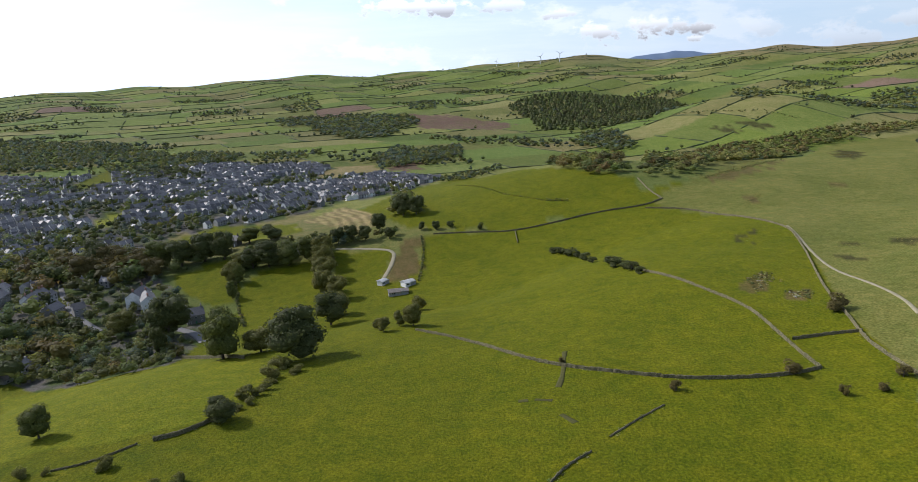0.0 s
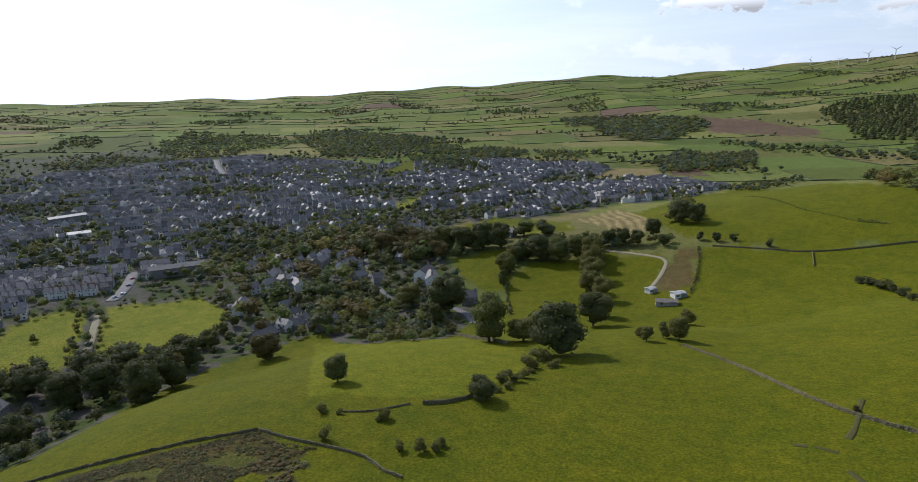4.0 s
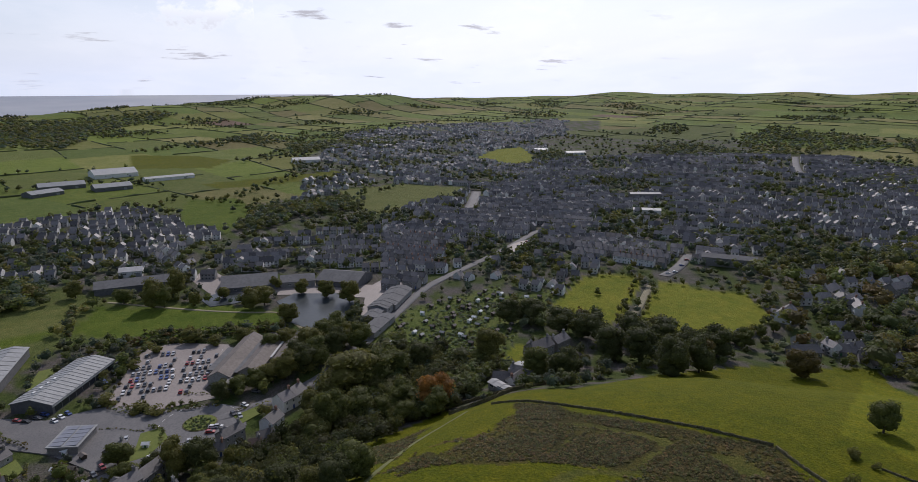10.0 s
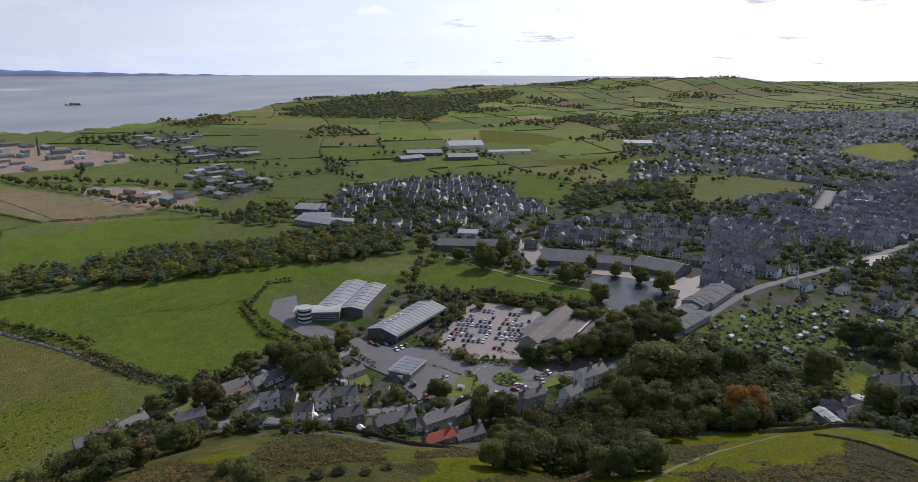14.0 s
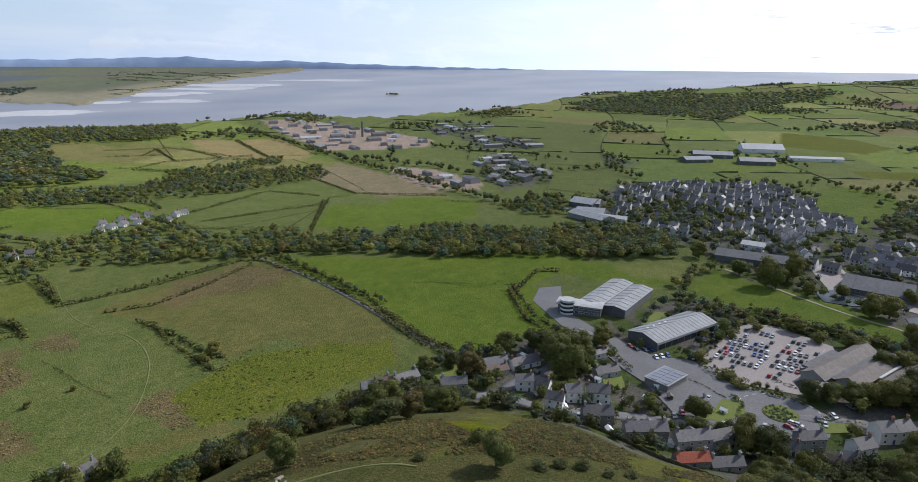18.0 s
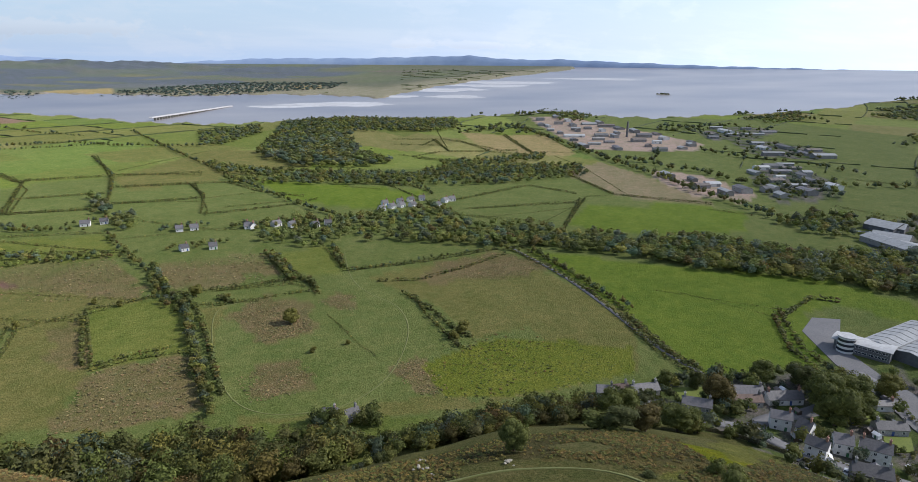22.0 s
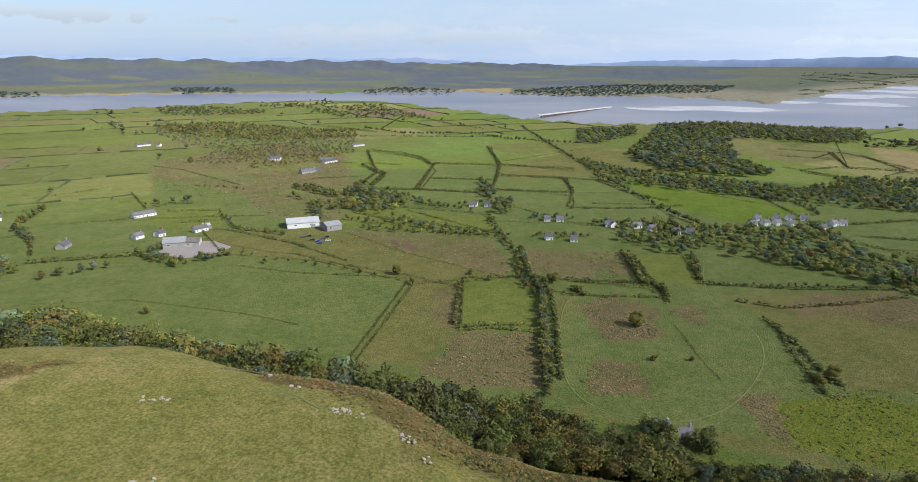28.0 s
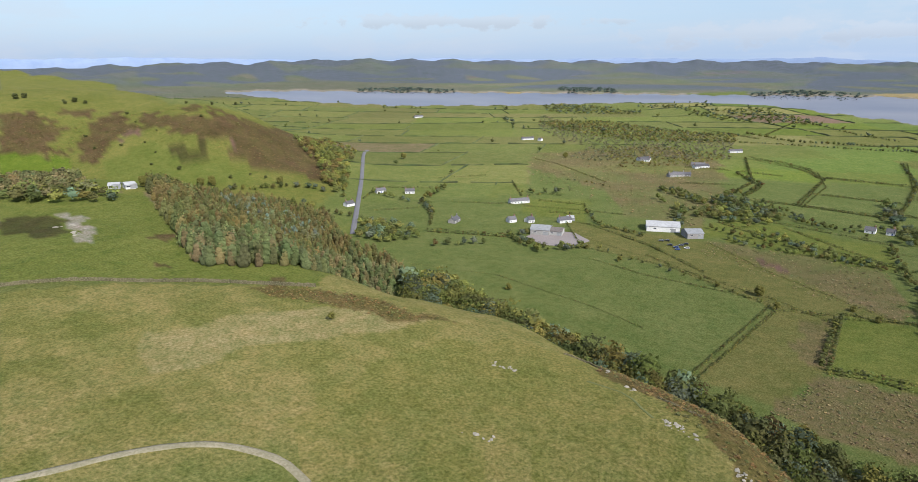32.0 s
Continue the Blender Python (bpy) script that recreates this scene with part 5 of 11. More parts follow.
def garden_hut(x, y, turn, roof):
    """A small allotment hut: boarded walls, pitched roof, door."""
    if roof not in HUTS:
        HUTS[roof] = (gable_body(2.6, 2.0, 1.9, 2.5, M["bark"] if roof != "frame" else M["frame"]), gable_roof(2.6, 2.0, 1.9, 2.5, M[roof]), block("door", (0.75, 0.05, 1.7), mat=M["paint_green"]))
    ob = thing("garden_hut", x, y, float(ground_z(x, y)), turn, "small garden hut or glasshouse among allotment plots", "hut", "allotment huts")
    for name, me in zip(("wall", "roof"), HUTS[roof]):
        part(name, me, ob)
    part("door", HUTS[roof][2], ob, m=pose(0, -1.02, 0.02))


def filling_station(x, y):
    z = float(ground_z(x, y)) + 0.2
    keep_off(x, y, -12, 24, 18)
    ob = thing("garage_building", x, y, z, -12, "low flat-roofed garage with roof panels and a paved court", "garage")
    part("wall", block("wall", (17, 12, 3.2), mat=M["grey_wall"], bevel=0.05), ob)
    r = part("roof", block("roof", (18, 13, 0.5), mat=M["metal_grey"], bevel=0.08), ob, m=pose(0, 0, 3.2))
    for i in range(5):
        for j in range(2):
            part("roof_panel", block("roof_panel", (3.0, 5.2, 0.15), mat=M["solar"], bevel=0.02), r, m=pose((i - 2) * 3.3, (j - 0.5) * 5.8, 0.55, 3, 0, 0))
    for i in range(5):
        part("window", window_mesh(2.4, 1.2), ob, m=pose((i - 2) * 3.2, -6.0, 2.0))
    return ob


def roundabout(x, y):
    z = float(ground_z(x, y)) + 0.25
    keep_off(x, y, 0, 34, 34)
    ob = thing("traffic_island", x, y, z, 0, "round traffic island with a stone kerb, grass and shrubs", "traffic island")
    for name, rad, h, m in (("kerb", 7.6, 0.35, "stone"), ("planting_bed", 7.1, 0.55, "grass_plain")):
        bm = bmesh.new()
        bmesh.ops.create_cone(bm, cap_ends=True, segments=40, radius1=rad, radius2=rad * 0.97, depth=h, matrix=Matrix.Translation((0, 0, h / 2)))
        me = bpy.data.meshes.new(name)
        bm.to_mesh(me)
        bm.free()
        me.materials.append(M[m])
        part(name, me, ob)
    a = rng.uniform(0, 6.28, 70)
    q = 6.4 * np.sqrt(rng.uniform(0, 1, 70))
    P = np.c_[x + q * np.cos(a), y + q * np.sin(a), np.full(70, z + 0.45), rng.uniform(0.5, 1.3, 70), rng.uniform(1, 2, 70), a]
    scatter("island_shrubs", LOW, P, mixed(70, GARDEN_LEAF), "low green shrubs on a traffic island", "shrubs")
    for k in range(22):
        t = k / 22 * 6.283
        d = thing("road_mark", x + 17.5 * math.cos(t), y + 17.5 * math.sin(t), z + 0.17, math.degrees(t) + 90, "white road marking on asphalt", "road marking", "road markings", block("road_mark", (2.2, 0.22, 0.02), mat=M["white_line"]))


CARS = {}


def car(x, y, turn, van=False):
    """A parked car: body, cabin glass and four wheels."""
    paint = rnd.choice(["white", "silver", "silver", "black", "black", "grey", "grey", "red", "blue", "white"])
    if paint not in CARS:
        V = [(-2.1, -0.85, 0.35), (2.1, -0.85, 0.35), (2.1, 0.85, 0.35), (-2.1, 0.85, 0.35), (-2.15, -0.88, 0.85), (2.1, -0.86, 0.75), (2.1, 0.86, 0.75), (-2.15, 0.88, 0.85), (1.1, -0.85, 0.95), (1.1, 0.85, 0.95), (-2.05, -0.85, 1.0), (-2.05, 0.85, 1.0)]
        F = [(0, 3, 2, 1), (0, 1, 5, 4), (2, 3, 7, 6), (1, 2, 6, 5), (3, 0, 4, 7), (5, 6, 9, 8), (4, 5, 8, 10), (6, 7, 11, 9), (7, 4, 10, 11), (8, 9, 11, 10)]
        body = raw_mesh("body", V, F, [M["paint_" + paint]])
        V = [(-1.95, -0.8, 0.97), (1.05, -0.8, 0.93), (1.05, 0.8, 0.93), (-1.95, 0.8, 0.97), (-1.45, -0.66, 1.42), (0.25, -0.66, 1.44), (0.25, 0.66, 1.44), (-1.45, 0.66, 1.42)]
        glass = raw_mesh("cabin_glass", V, [(0, 1, 5, 4), (1, 2, 6, 5), (2, 3, 7, 6), (3, 0, 4, 7)], [M["glass"]])
        top = block("roof", (1.75, 1.36, 0.06), mat=M["paint_" + paint], bevel=0.02)
        bm = bmesh.new()
        bmesh.ops.create_cone(bm, cap_ends=True, segments=12, radius1=0.33, radius2=0.33, depth=0.22, matrix=pose(0, 0, 0, 90))
        wheel = bpy.data.meshes.new("wheel")
        bm.to_mesh(wheel)
        bm.free()
        wheel.materials.append(M["tyre"])
        CARS[paint] = (body, glass, top, wheel)
    body, glass, top, wheel = CARS[paint]
    ob = thing("car", x, y, float(ground_z(x, y)) + 0.3, turn, f"{paint} parked car with tinted windows", "car", "parked cars")
    part("body", body, ob)
    part("cabin_glass", glass, ob)
    part("roof", top, ob, m=pose(-0.6, 0, 1.41))
    for wx in (-1.3, 1.3):
        for wy in (-0.8, 0.8):
            part("wheel", wheel, ob, m=pose(wx, wy, 0.33))
    return ob


def car_row(p, q, share):
    d = math.hypot(q[0] - p[0], q[1] - p[1])
    t = math.degrees(math.atan2(q[1] - p[1], q[0] - p[0]))
    n = int(d / 2.7)
    for i in range(n):
        u = (i + 0.5) / n
        mx, my = p[0] + (q[0] - p[0]) * u, p[1] + (q[1] - p[1]) * u
        if i % 9 == 8:
            continue
        if rnd.random() < share:
            car(mx, my, t + 90 + rnd.choice((0, 180)) + rnd.uniform(-2, 2))
        a = radians(t)
        thing("bay_line", mx + 1.35 * math.cos(a), my + 1.35 * math.sin(a), float(ground_z(mx, my)) + 0.17, t + 90, "thin white parking bay line", "road marking", "parking bay lines", BAY)


BAY = block("bay_line", (4.6, 0.12, 0.02), mat=M["white_line"])


def viaduct(p, q):
    """A low railway bridge over the estuary: deck, parapets and many piers."""
    d = math.hypot(q[0] - p[0], q[1] - p[1])
    t = math.degrees(math.atan2(q[1] - p[1], q[0] - p[0]))
    mx, my = (p[0] + q[0]) / 2, (p[1] + q[1]) / 2
    z = float(lowland(math.hypot(mx, my)))
    ob = thing("railway_viaduct", mx, my, z, t, "long low pale railway viaduct over the estuary", "viaduct")
    part("deck", block("deck", (d * 1.06, 7, 1.6), mat=M["sand"], bevel=0.1), ob, m=pose(0, 0, 3.6))
    for s in (-1, 1):
        part("parapet", block("parapet", (d * 1.06, 0.5, 1.0), mat=M["sand"]), ob, m=pose(0, s * 3.2, 5.2))
    pier = block("pier", (2.2, 6, 7), mat=M["rock"], bevel=0.2)
    n = max(6, int(d / 12))
    for i in range(n):
        part("pier", pier, ob, m=pose((i + 0.5) / n * d - d / 2, 0, -3))


def wind_turbine(x, y, height):
    """Tower, nacelle, hub and three blades at rest."""
    ob = thing("wind_turbine", x, y, float(ground_z(x, y)) - 1, 0, "white three-bladed wind turbine on the moor", "wind turbine", "wind turbines")
    k = height / 100
    ob.rotation_euler = (0, 0, math.atan2(-x, y) + rnd.uniform(-0.5, 0.5))
    bm = bmesh.new()
    bmesh.ops.create_cone(bm, cap_ends=True, segments=12, radius1=3.0 * k, radius2=1.6 * k, depth=62 * k, matrix=Matrix.Translation((0, 0, 31 * k)))
    me = bpy.data.meshes.new("tower")
    bm.to_mesh(me)
    bm.free()
    me.materials.append(M["turbine"])
    part("tower", me, ob)
    part("nacelle", block("nacelle", (4 * k, 9 * k, 4 * k), mat=M["turbine"], bevel=0.4 * k), ob, m=pose(0, 0, 61 * k))
    blade = raw_mesh("blade", [(-1.9 * k, 0, 0), (1.9 * k, 0, 0), (2.6 * k, 0, 9 * k), (0.5 * k, 0, 38 * k), (-0.5 * k, 0, 38 * k), (-1.9 * k, 0, 9 * k), (0, -0.9 * k, 4 * k), (0, -0.2 * k, 37 * k)],
                     [(0, 1, 2, 3, 4, 5), (0, 6, 1), (1, 6, 2), (2, 6, 7, 3), (3, 7, 4), (4, 7, 6, 5), (5, 6, 0)], [M["turbine"]])
    a0 = rnd.uniform(0, 120)
    for i in range(3):
        part("blade", blade, ob, m=pose(0, -5.5 * k, 63 * k) @ pose(0, 0, 0, 0, a0 + 120 * i, 0))


def tall_chimney(x, y, height):
    ob = thing("factory_chimney", x, y, float(ground_z(x, y)), 0, "tall dark factory chimney", "chimney")
    bm = bmesh.new()
    bmesh.ops.create_cone(bm, cap_ends=True, segments=16, radius1=2.4, radius2=1.7, depth=height, matrix=Matrix.Translation((0, 0, height / 2)))
    me = bpy.data.meshes.new("stack")
    bm.to_mesh(me)
    bm.free()
    me.materials.append(M["metal_dark"])
    part("stack", me, ob)
    part("rim", block("rim", (4, 4, 0.8), mat=M["metal_dark"], bevel=0.8), ob, m=pose(0, 0, height - 0.6))


def outcrop(x, y, size=2.5, count=5):
    """A low rock outcrop: several split, tilted boulders."""
    ob = thing("rock_outcrop", x, y, float(ground_z(x, y)), rnd.uniform(0, 360), "pale limestone outcrop in short turf", "rock", "limestone outcrops")
    for i in range(count):
        v, f = ICO1
        g = np.random.default_rng(int(abs(x * 7 + y * 3)) + i)
        s = g.uniform(0.3, 1.0) * size * 0.28
        vv = v * (1 + g.uniform(-0.3, 0.3, (len(v), 1))) * np.array([s * 1.3, s, s * 0.5])
        ox, oy = g.uniform(-size, size, 2)
        part("boulder", mesh_from("boulder", vv, f, [M["rock"]]), ob, m=pose(ox * 0.9, oy * 0.6, 0.0, g.uniform(-15, 15), g.uniform(-15, 15), g.uniform(0, 360)))


def sandbank(x, y, length, width, label="pale wet sandbank in the tideway"):
    """A low smooth bank of sand, lying across the view."""
    t = math.atan2(y, x) + math.pi / 2
    n = 28
    V = [(0, 0, 0.4)]
    for k, (q, h) in enumerate(((0.6, 0.34), (1.0, 0.12), (1.05, -0.3))):
        for i in range(n):
            a = i / n * 6.283
            w = 1 + 0.16 * math.sin(3 * a + x) + 0.1 * math.sin(7 * a)
            u, v = math.cos(a) * length / 2 * q * w, math.sin(a) * width / 2 * q * w
            level = float(lowland(math.hypot(x + u * math.cos(t) - v * math.sin(t), y + u * math.sin(t) + v * math.cos(t)))) - float(lowland(math.hypot(x, y)))
            V.append((u, v, h + level))
    F = [(0, 1 + i, 1 + (i + 1) % n) for i in range(n)]
    for r in range(2):
        F += [(1 + r * n + i, 1 + (r + 1) * n + i, 1 + (r + 1) * n + (i + 1) % n, 1 + r * n + (i + 1) % n) for i in range(n)]
    ob = thing("sandbank", x, y, float(lowland(math.hypot(x, y))), math.degrees(t), label, "sandbank", "sandbanks", raw_mesh("sandbank", V, F, [M["sand"]]))
    return ob


def islet(x, y, size):
    ob = thing("islet", x, y, float(lowland(math.hypot(x, y))) - 1, math.degrees(math.atan2(y, x)) + 90, "small dark wooded rock island in the bay", "island")
    v, f = ICO2
    part("rock", mesh_from("rock", v * (1 + 0.12 * np.sin(v[:, :1] * 5)) * np.array([size, size * 0.5, size * 0.13]), f, [M["rock"]]), ob)
    q = np.random.default_rng(5)
    n = 60
    tv, tf, _ = SHRUB[0]
    V, F = [], []
    for i in range(n):
        a, d = q.uniform(0, 6.28), math.sqrt(q.uniform(0, 1)) * 0.75
        h = q.uniform(3, 7)
        V.append(tv * (h, h, h) + np.array([math.cos(a) * d * size, math.sin(a) * d * size * 0.5, size * 0.13 * math.sqrt(1 - d * d) - 0.8]))
        F.append(tf + i * len(tv))
    part("shrubs", mesh_from("shrubs", np.concatenate(V), np.concatenate(F), [M["leaf"]], tint=np.tile(np.array(DARK), (n * len(tv), 1))), ob)


# ---- the place ----

# fields
G1 = (0.099, 0.113, 0.003)
G2 = (0.100, 0.125, 0.036)
G3 = (0.116, 0.118, 0.036)
G4 = (0.176, 0.166, 0.055)
G5 = (0.092, 0.134, 0.016)
RUSH = (0.126, 0.106, 0.048)
SOIL = (0.172, 0.150, 0.086)
REDSOIL = (0.120, 0.075, 0.058)
STRAW = (0.215, 0.180, 0.080)
FERN = (0.046, 0.044, 0.015)
REDFERN = (0.076, 0.053, 0.026)
BARE = (0.26, 0.21, 0.17)
TOWNGROUND = (0.105, 0.102, 0.090)
GARDEN = (0.125, 0.145, 0.040)
G6 = (0.074, 0.078, 0.026)
G7 = (0.105, 0.126, 0.017)
G8 = (0.108, 0.130, 0.028)
LAWN = (0.178, 0.198, 0.020)
FERN_BASE = (0.072, 0.074, 0.023)
BROW = (0.105, 0.084, 0.030)
HILLGRASS = (0.132, 0.140, 0.034)
DRYGRASS = (0.205, 0.188, 0.080)
HILLGREEN = (0.150, 0.150, 0.042)
# pasture green lightened to put the sun on a slope into its colour
SUNNY_SLOPE = (0.132, 0.150, 0.006)
LANE = (0.090, 0.098, 0.020)
BRACKEN = (0.072, 0.062, 0.019)
SCREE = (0.25, 0.235, 0.19)
LOOSE[:] = [RUSH, REDFERN, FERN, REDSOIL, SCREE, BROW, BRACKEN, LANE, DRYGRASS, HILLGREEN]
field([(-31, -268), (-153, -870), (-399, -797), (-661, -616), (-800, -416), (-747, -95), (-262, -17), (-137, -49), (-179, -166)], G2)
field([(100, -171), (426, -801), (248, -862), (-52, -928), (-301, -850), (-666, -682), (-198, -178), (-40, -248)], G2)
field([(159, -161), (468, -479), (436, -539), (288, -677), (-27, -928), (-24, -256), (32, -277), (159, -299)], G2)
field([(-47, -188), (-27, -190), (-7, -193), (14, -201), (37, -208), (61, -214), (89, -220), (125, -234), (160, -238), (195, -233), (242, -234), (336, -262), (21, -56)], G4)
field([(392, 540), (319, 553), (247, 555), (173, 534), (106, 499), (49, 462), (0, 433), (-45, 427), (-88, 415), (-129, 398), (-168, 378), (-205, 355), (-236, 325), (-260, 289), (-281, 253), (-298, 217), (-305, 176), (-310, 138), (-298, 97), (-279, 59), (-268, 28), (-249, 0), (-246, -26), (-245, -52), (-242, -79), (0, 0)], G1)
field([(-213, -61), (-215, -87), (-212, -113), (-202, -136), (-185, -155), (-165, -171), (-143, -182), (-118, -188), (-93, -190), (-69, -190), (-48, -192), (-27, -194), (0, 0)], FERN_BASE)
field([(132, -37), (248, -81), (227, -110), (168, -152), (124, -151), (65, -159), (29, -145), (9, -140)], G4)
field([(262, -86), (448, -156), (379, -210), (252, -157), (194, -170), (272, -320), (169, -153), (230, -112)], G8)
field([(76, -123), (94, -160), (62, -167), (52, -265), (1, -146), (-21, -125)], G4)
field([(63, -158), (49, -154), (29, -145), (9, -140), (5, -236), (41, -263), (77, -275)], BROW)
field([(52, -158), (52, -265), (13, -152), (1, -146), (-23, -140), (-37, -135), (-7, -119), (6, -124), (22, -133)], BROW)
field([(-121, 144), (-223, 276), (-197, 295), (-153, 310), (-89, 259), (-60, 255), (-26, 277), (-34, 504), (32, 487), (140, 491), (200, 383), (128, 167), (95, 118)], G1)
field([(146, 489), (162, 513), (255, 599), (638, 1139), (876, 1233), (128, 167), (141, 224), (175, 308), (200, 383), (194, 423)], HILLGRASS)
field([(160, 506), (255, 599), (631, 1127), (868, 1222), (382, 530), (308, 546), (220, 513)], HILLGRASS)
field([(-112, 626), (-67, 805), (10, 971), (67, 656), (151, 561), (145, 511), (106, 490), (27, 491), (-45, 521)], G1)
field([(-162, 625), (-134, 717), (-70, 550), (-94, 521)], STRAW, stripe=9)
field([(-56, 422), (-48, 497), (-33, 498), (-33, 414)], BROW)
field([(-55, 433), (-48, 494), (-34, 494), (-34, 417)], BROW)
field([(-160, 426), (-156, 461), (-106, 478), (-94, 388), (-92, 340), (-135, 357)], G1)
field([(-103, 488), (-54, 481), (-58, 423), (-56, 374), (-70, 348), (-95, 444)], G1)
field([(-218, 458), (-187, 498), (-166, 458), (-157, 405), (-176, 408)], G1)
field([(-277, 614), (-258, 666), (-145, 569), (-150, 543), (-192, 579), (-253, 578)], G1)
field([(-171, 2211), (-49, 2098), (158, 1855), (116, 1737), (-110, 1828)], REDSOIL)
field([(-248, 1133), (-155, 1136), (-125, 1013), (-211, 1000)], STRAW)
field([(-136, 1155), (-75, 1208), (-72, 1067), (-115, 1056)], REDSOIL)
field([(-197, 56), (-198, 73), (-179, 86), (-155, 105), (-127, 129), (-116, 127), (-92, 124), (-75, 118)], G1)
field([(-108, -127), (-118, -124), (-126, -117), (-139, -106), (-132, -92), (-129, -83), (-160, -89), (-147, -70), (-146, -54), (-155, -42), (-208, -35), (-163, -21), (-87, -107)], BRACKEN)
STUBBLE = (0.235, 0.195, 0.095)
field([(1431, -2095), (1334, -2248), (1196, -2291), (1157, -2129)], STUBBLE)
field([(915, -2356), (850, -2401), (672, -2463), (646, -2365)], STUBBLE)
field([(108, -2700), (-108, -2802), (-100, -2571), (35, -2601)], STUBBLE)
field([(-773, -2683), (-909, -2773), (-866, -2604), (-749, -2557)], STUBBLE)
field([(690, -2486), (517, -2672), (460, -2494), (635, -2367)], G2)
field([(1067, -2259), (947, -2410), (887, -2254)], G2)
YARD = (0.150, 0.140, 0.098)
field([(-799, -566), (-892, -575), (-830, -460), (-721, -389), (-641, -413), (-692, -478)], YARD)
field([(-686, -637), (-708, -570), (-661, -456), (-607, -432), (-594, -491), (-639, -597)], YARD)
field([(-156, 45), (-167, 60), (-178, 72), (-174, 81), (-158, 96), (-140, 112), (-128, 121), (-122, 125), (-108, 125), (-103, 125), (-153, 22), (-155, 31)], BRACKEN)
field([(-169, 43), (-165, 54), (-138, 62), (-124, 75), (-119, 85), (-108, 99), (-100, 94)], BROW)
field([(-195, 79), (-185, 85), (-165, 91), (-152, 101), (-143, 112), (-126, 129), (-122, 125), (-132, 112), (-143, 103), (-150, 91), (-156, 78), (-169, 71)], FERN)
field([(-154, 56), (-158, 64), (-151, 77), (-144, 76), (-139, 62), (-148, 57)], FERN)
field([(-136, 64), (-149, 80), (-142, 98), (-135, 96), (-131, 90), (-128, 77), (-132, 69)], FERN)
field([(-119, 82), (-128, 92), (-137, 103), (-131, 111), (-118, 109), (-113, 107), (-112, 100), (-105, 87), (-119, 71)], FERN)
field([(-117, 110), (-111, 115), (-100, 118), (-98, 116), (-109, 109)], FERN)
field([(-105, 107), (-102, 113), (-95, 108), (-98, 102)], FERN)
field([(-220, 24), (-218, 52), (-166, 32), (-159, 12), (-146, 2), (-130, -25), (-140, -18), (-167, 2)], FERN)
field([(-145, 26), (-164, 34), (-164, 40), (-147, 39)], FERN)
field([(-183, 75), (-170, 88), (-160, 84), (-155, 73), (-170, 70)], FERN)
field([(-135, -108), (-203, -128), (-161, -70), (-157, -48), (-131, -34)], FERN)
field([(-135, -108), (-153, -110), (-153, -99), (-142, -82), (-127, -82)], G6)
field([(-40, -133), (-52, -138), (-71, -138), (-99, -131), (-119, -115), (-142, -96), (-154, -78), (-150, -76)], FERN)
field([(-133, -106), (-141, -95), (-141, -85), (-125, -87)], G1)
field([(-94, -115), (-106, -113), (-109, -103), (-95, -105)], G6)
field([(2, -133), (-30, -144), (-63, -141), (-74, -125), (-65, -110), (3, -126)], FERN)
field([(-279, -130), (-282, -121), (-267, -114), (-263, -123)], G1)
field([(-267, -109), (-270, -102), (-259, -97), (-256, -105)], G1)
field([(-253, -95), (-258, -85), (-252, -81), (-248, -91)], G1)
field([(-247, -148), (-251, -144), (-243, -139), (-241, -143)], G1)
field([(-216, 62), (-208, 72), (-167, 62), (-162, 51), (-190, 50)], G1)
field([(250, -448), (203, -471), (126, -456), (52, -413), (67, -289), (103, -175)], G2)
field([(47, -412), (14, -426), (12, -339), (28, -284), (65, -292)], G3)
field([(36, -399), (16, -408), (13, -339), (25, -341)], RUSH)
field([(12, -422), (-35, -423), (-34, -333), (12, -332)], G8)
field([(12, -329), (-32, -329), (-28, -265), (30, -276)], RUSH)
field([(122, -545), (-4, -540), (-23, -427), (31, -447), (116, -501)], RUSH)
field([(86, -514), (53, -501), (48, -470), (77, -481)], REDSOIL)
field([(-32, -500), (-113, -491), (-103, -417), (-35, -432)], RUSH)
field([(146, -578), (117, -645), (-5, -605), (-14, -529), (127, -556)], G8)
field([(249, -543), (125, -546), (-22, -421), (14, -419), (52, -413), (126, -456), (203, -471)], G3)
field([(-47, -388), (-273, -407), (-272, -258), (-220, -201), (-131, -211), (-40, -248)], G3)
field([(-72, -374), (-105, -370), (-96, -325), (-66, -325)], RUSH)
field([(-47, -292), (-76, -283), (-71, -259), (-48, -262)], RUSH)
field([(-120, -272), (-132, -264), (-130, -232), (-117, -237)], RUSH)
field([(-196, -387), (-271, -405), (-293, -358), (-247, -353), (-184, -362)], RUSH)
field([(-143, -275), (-206, -273), (-197, -223), (-132, -214)], G2)
field([(-167, -476), (-218, -490), (-274, -417), (-146, -418)], G2)
field([(-116, -482), (-166, -488), (-152, -417), (-121, -414), (-106, -423)], G8)
field([(-283, -409), (-340, -331), (-277, -262), (-286, -328)], G8)
field([(491, -930), (363, -1150), (219, -1009), (151, -736), (136, -577), (231, -610), (315, -578)], RUSH)
field([(426, -801), (275, -703), (215, -608), (320, -589)], G2)
field([(337, -622), (267, -637), (234, -550), (300, -549)], G8)
field([(-18, -906), (-175, -1108), (-319, -1053), (-267, -879), (-38, -810)], G3)
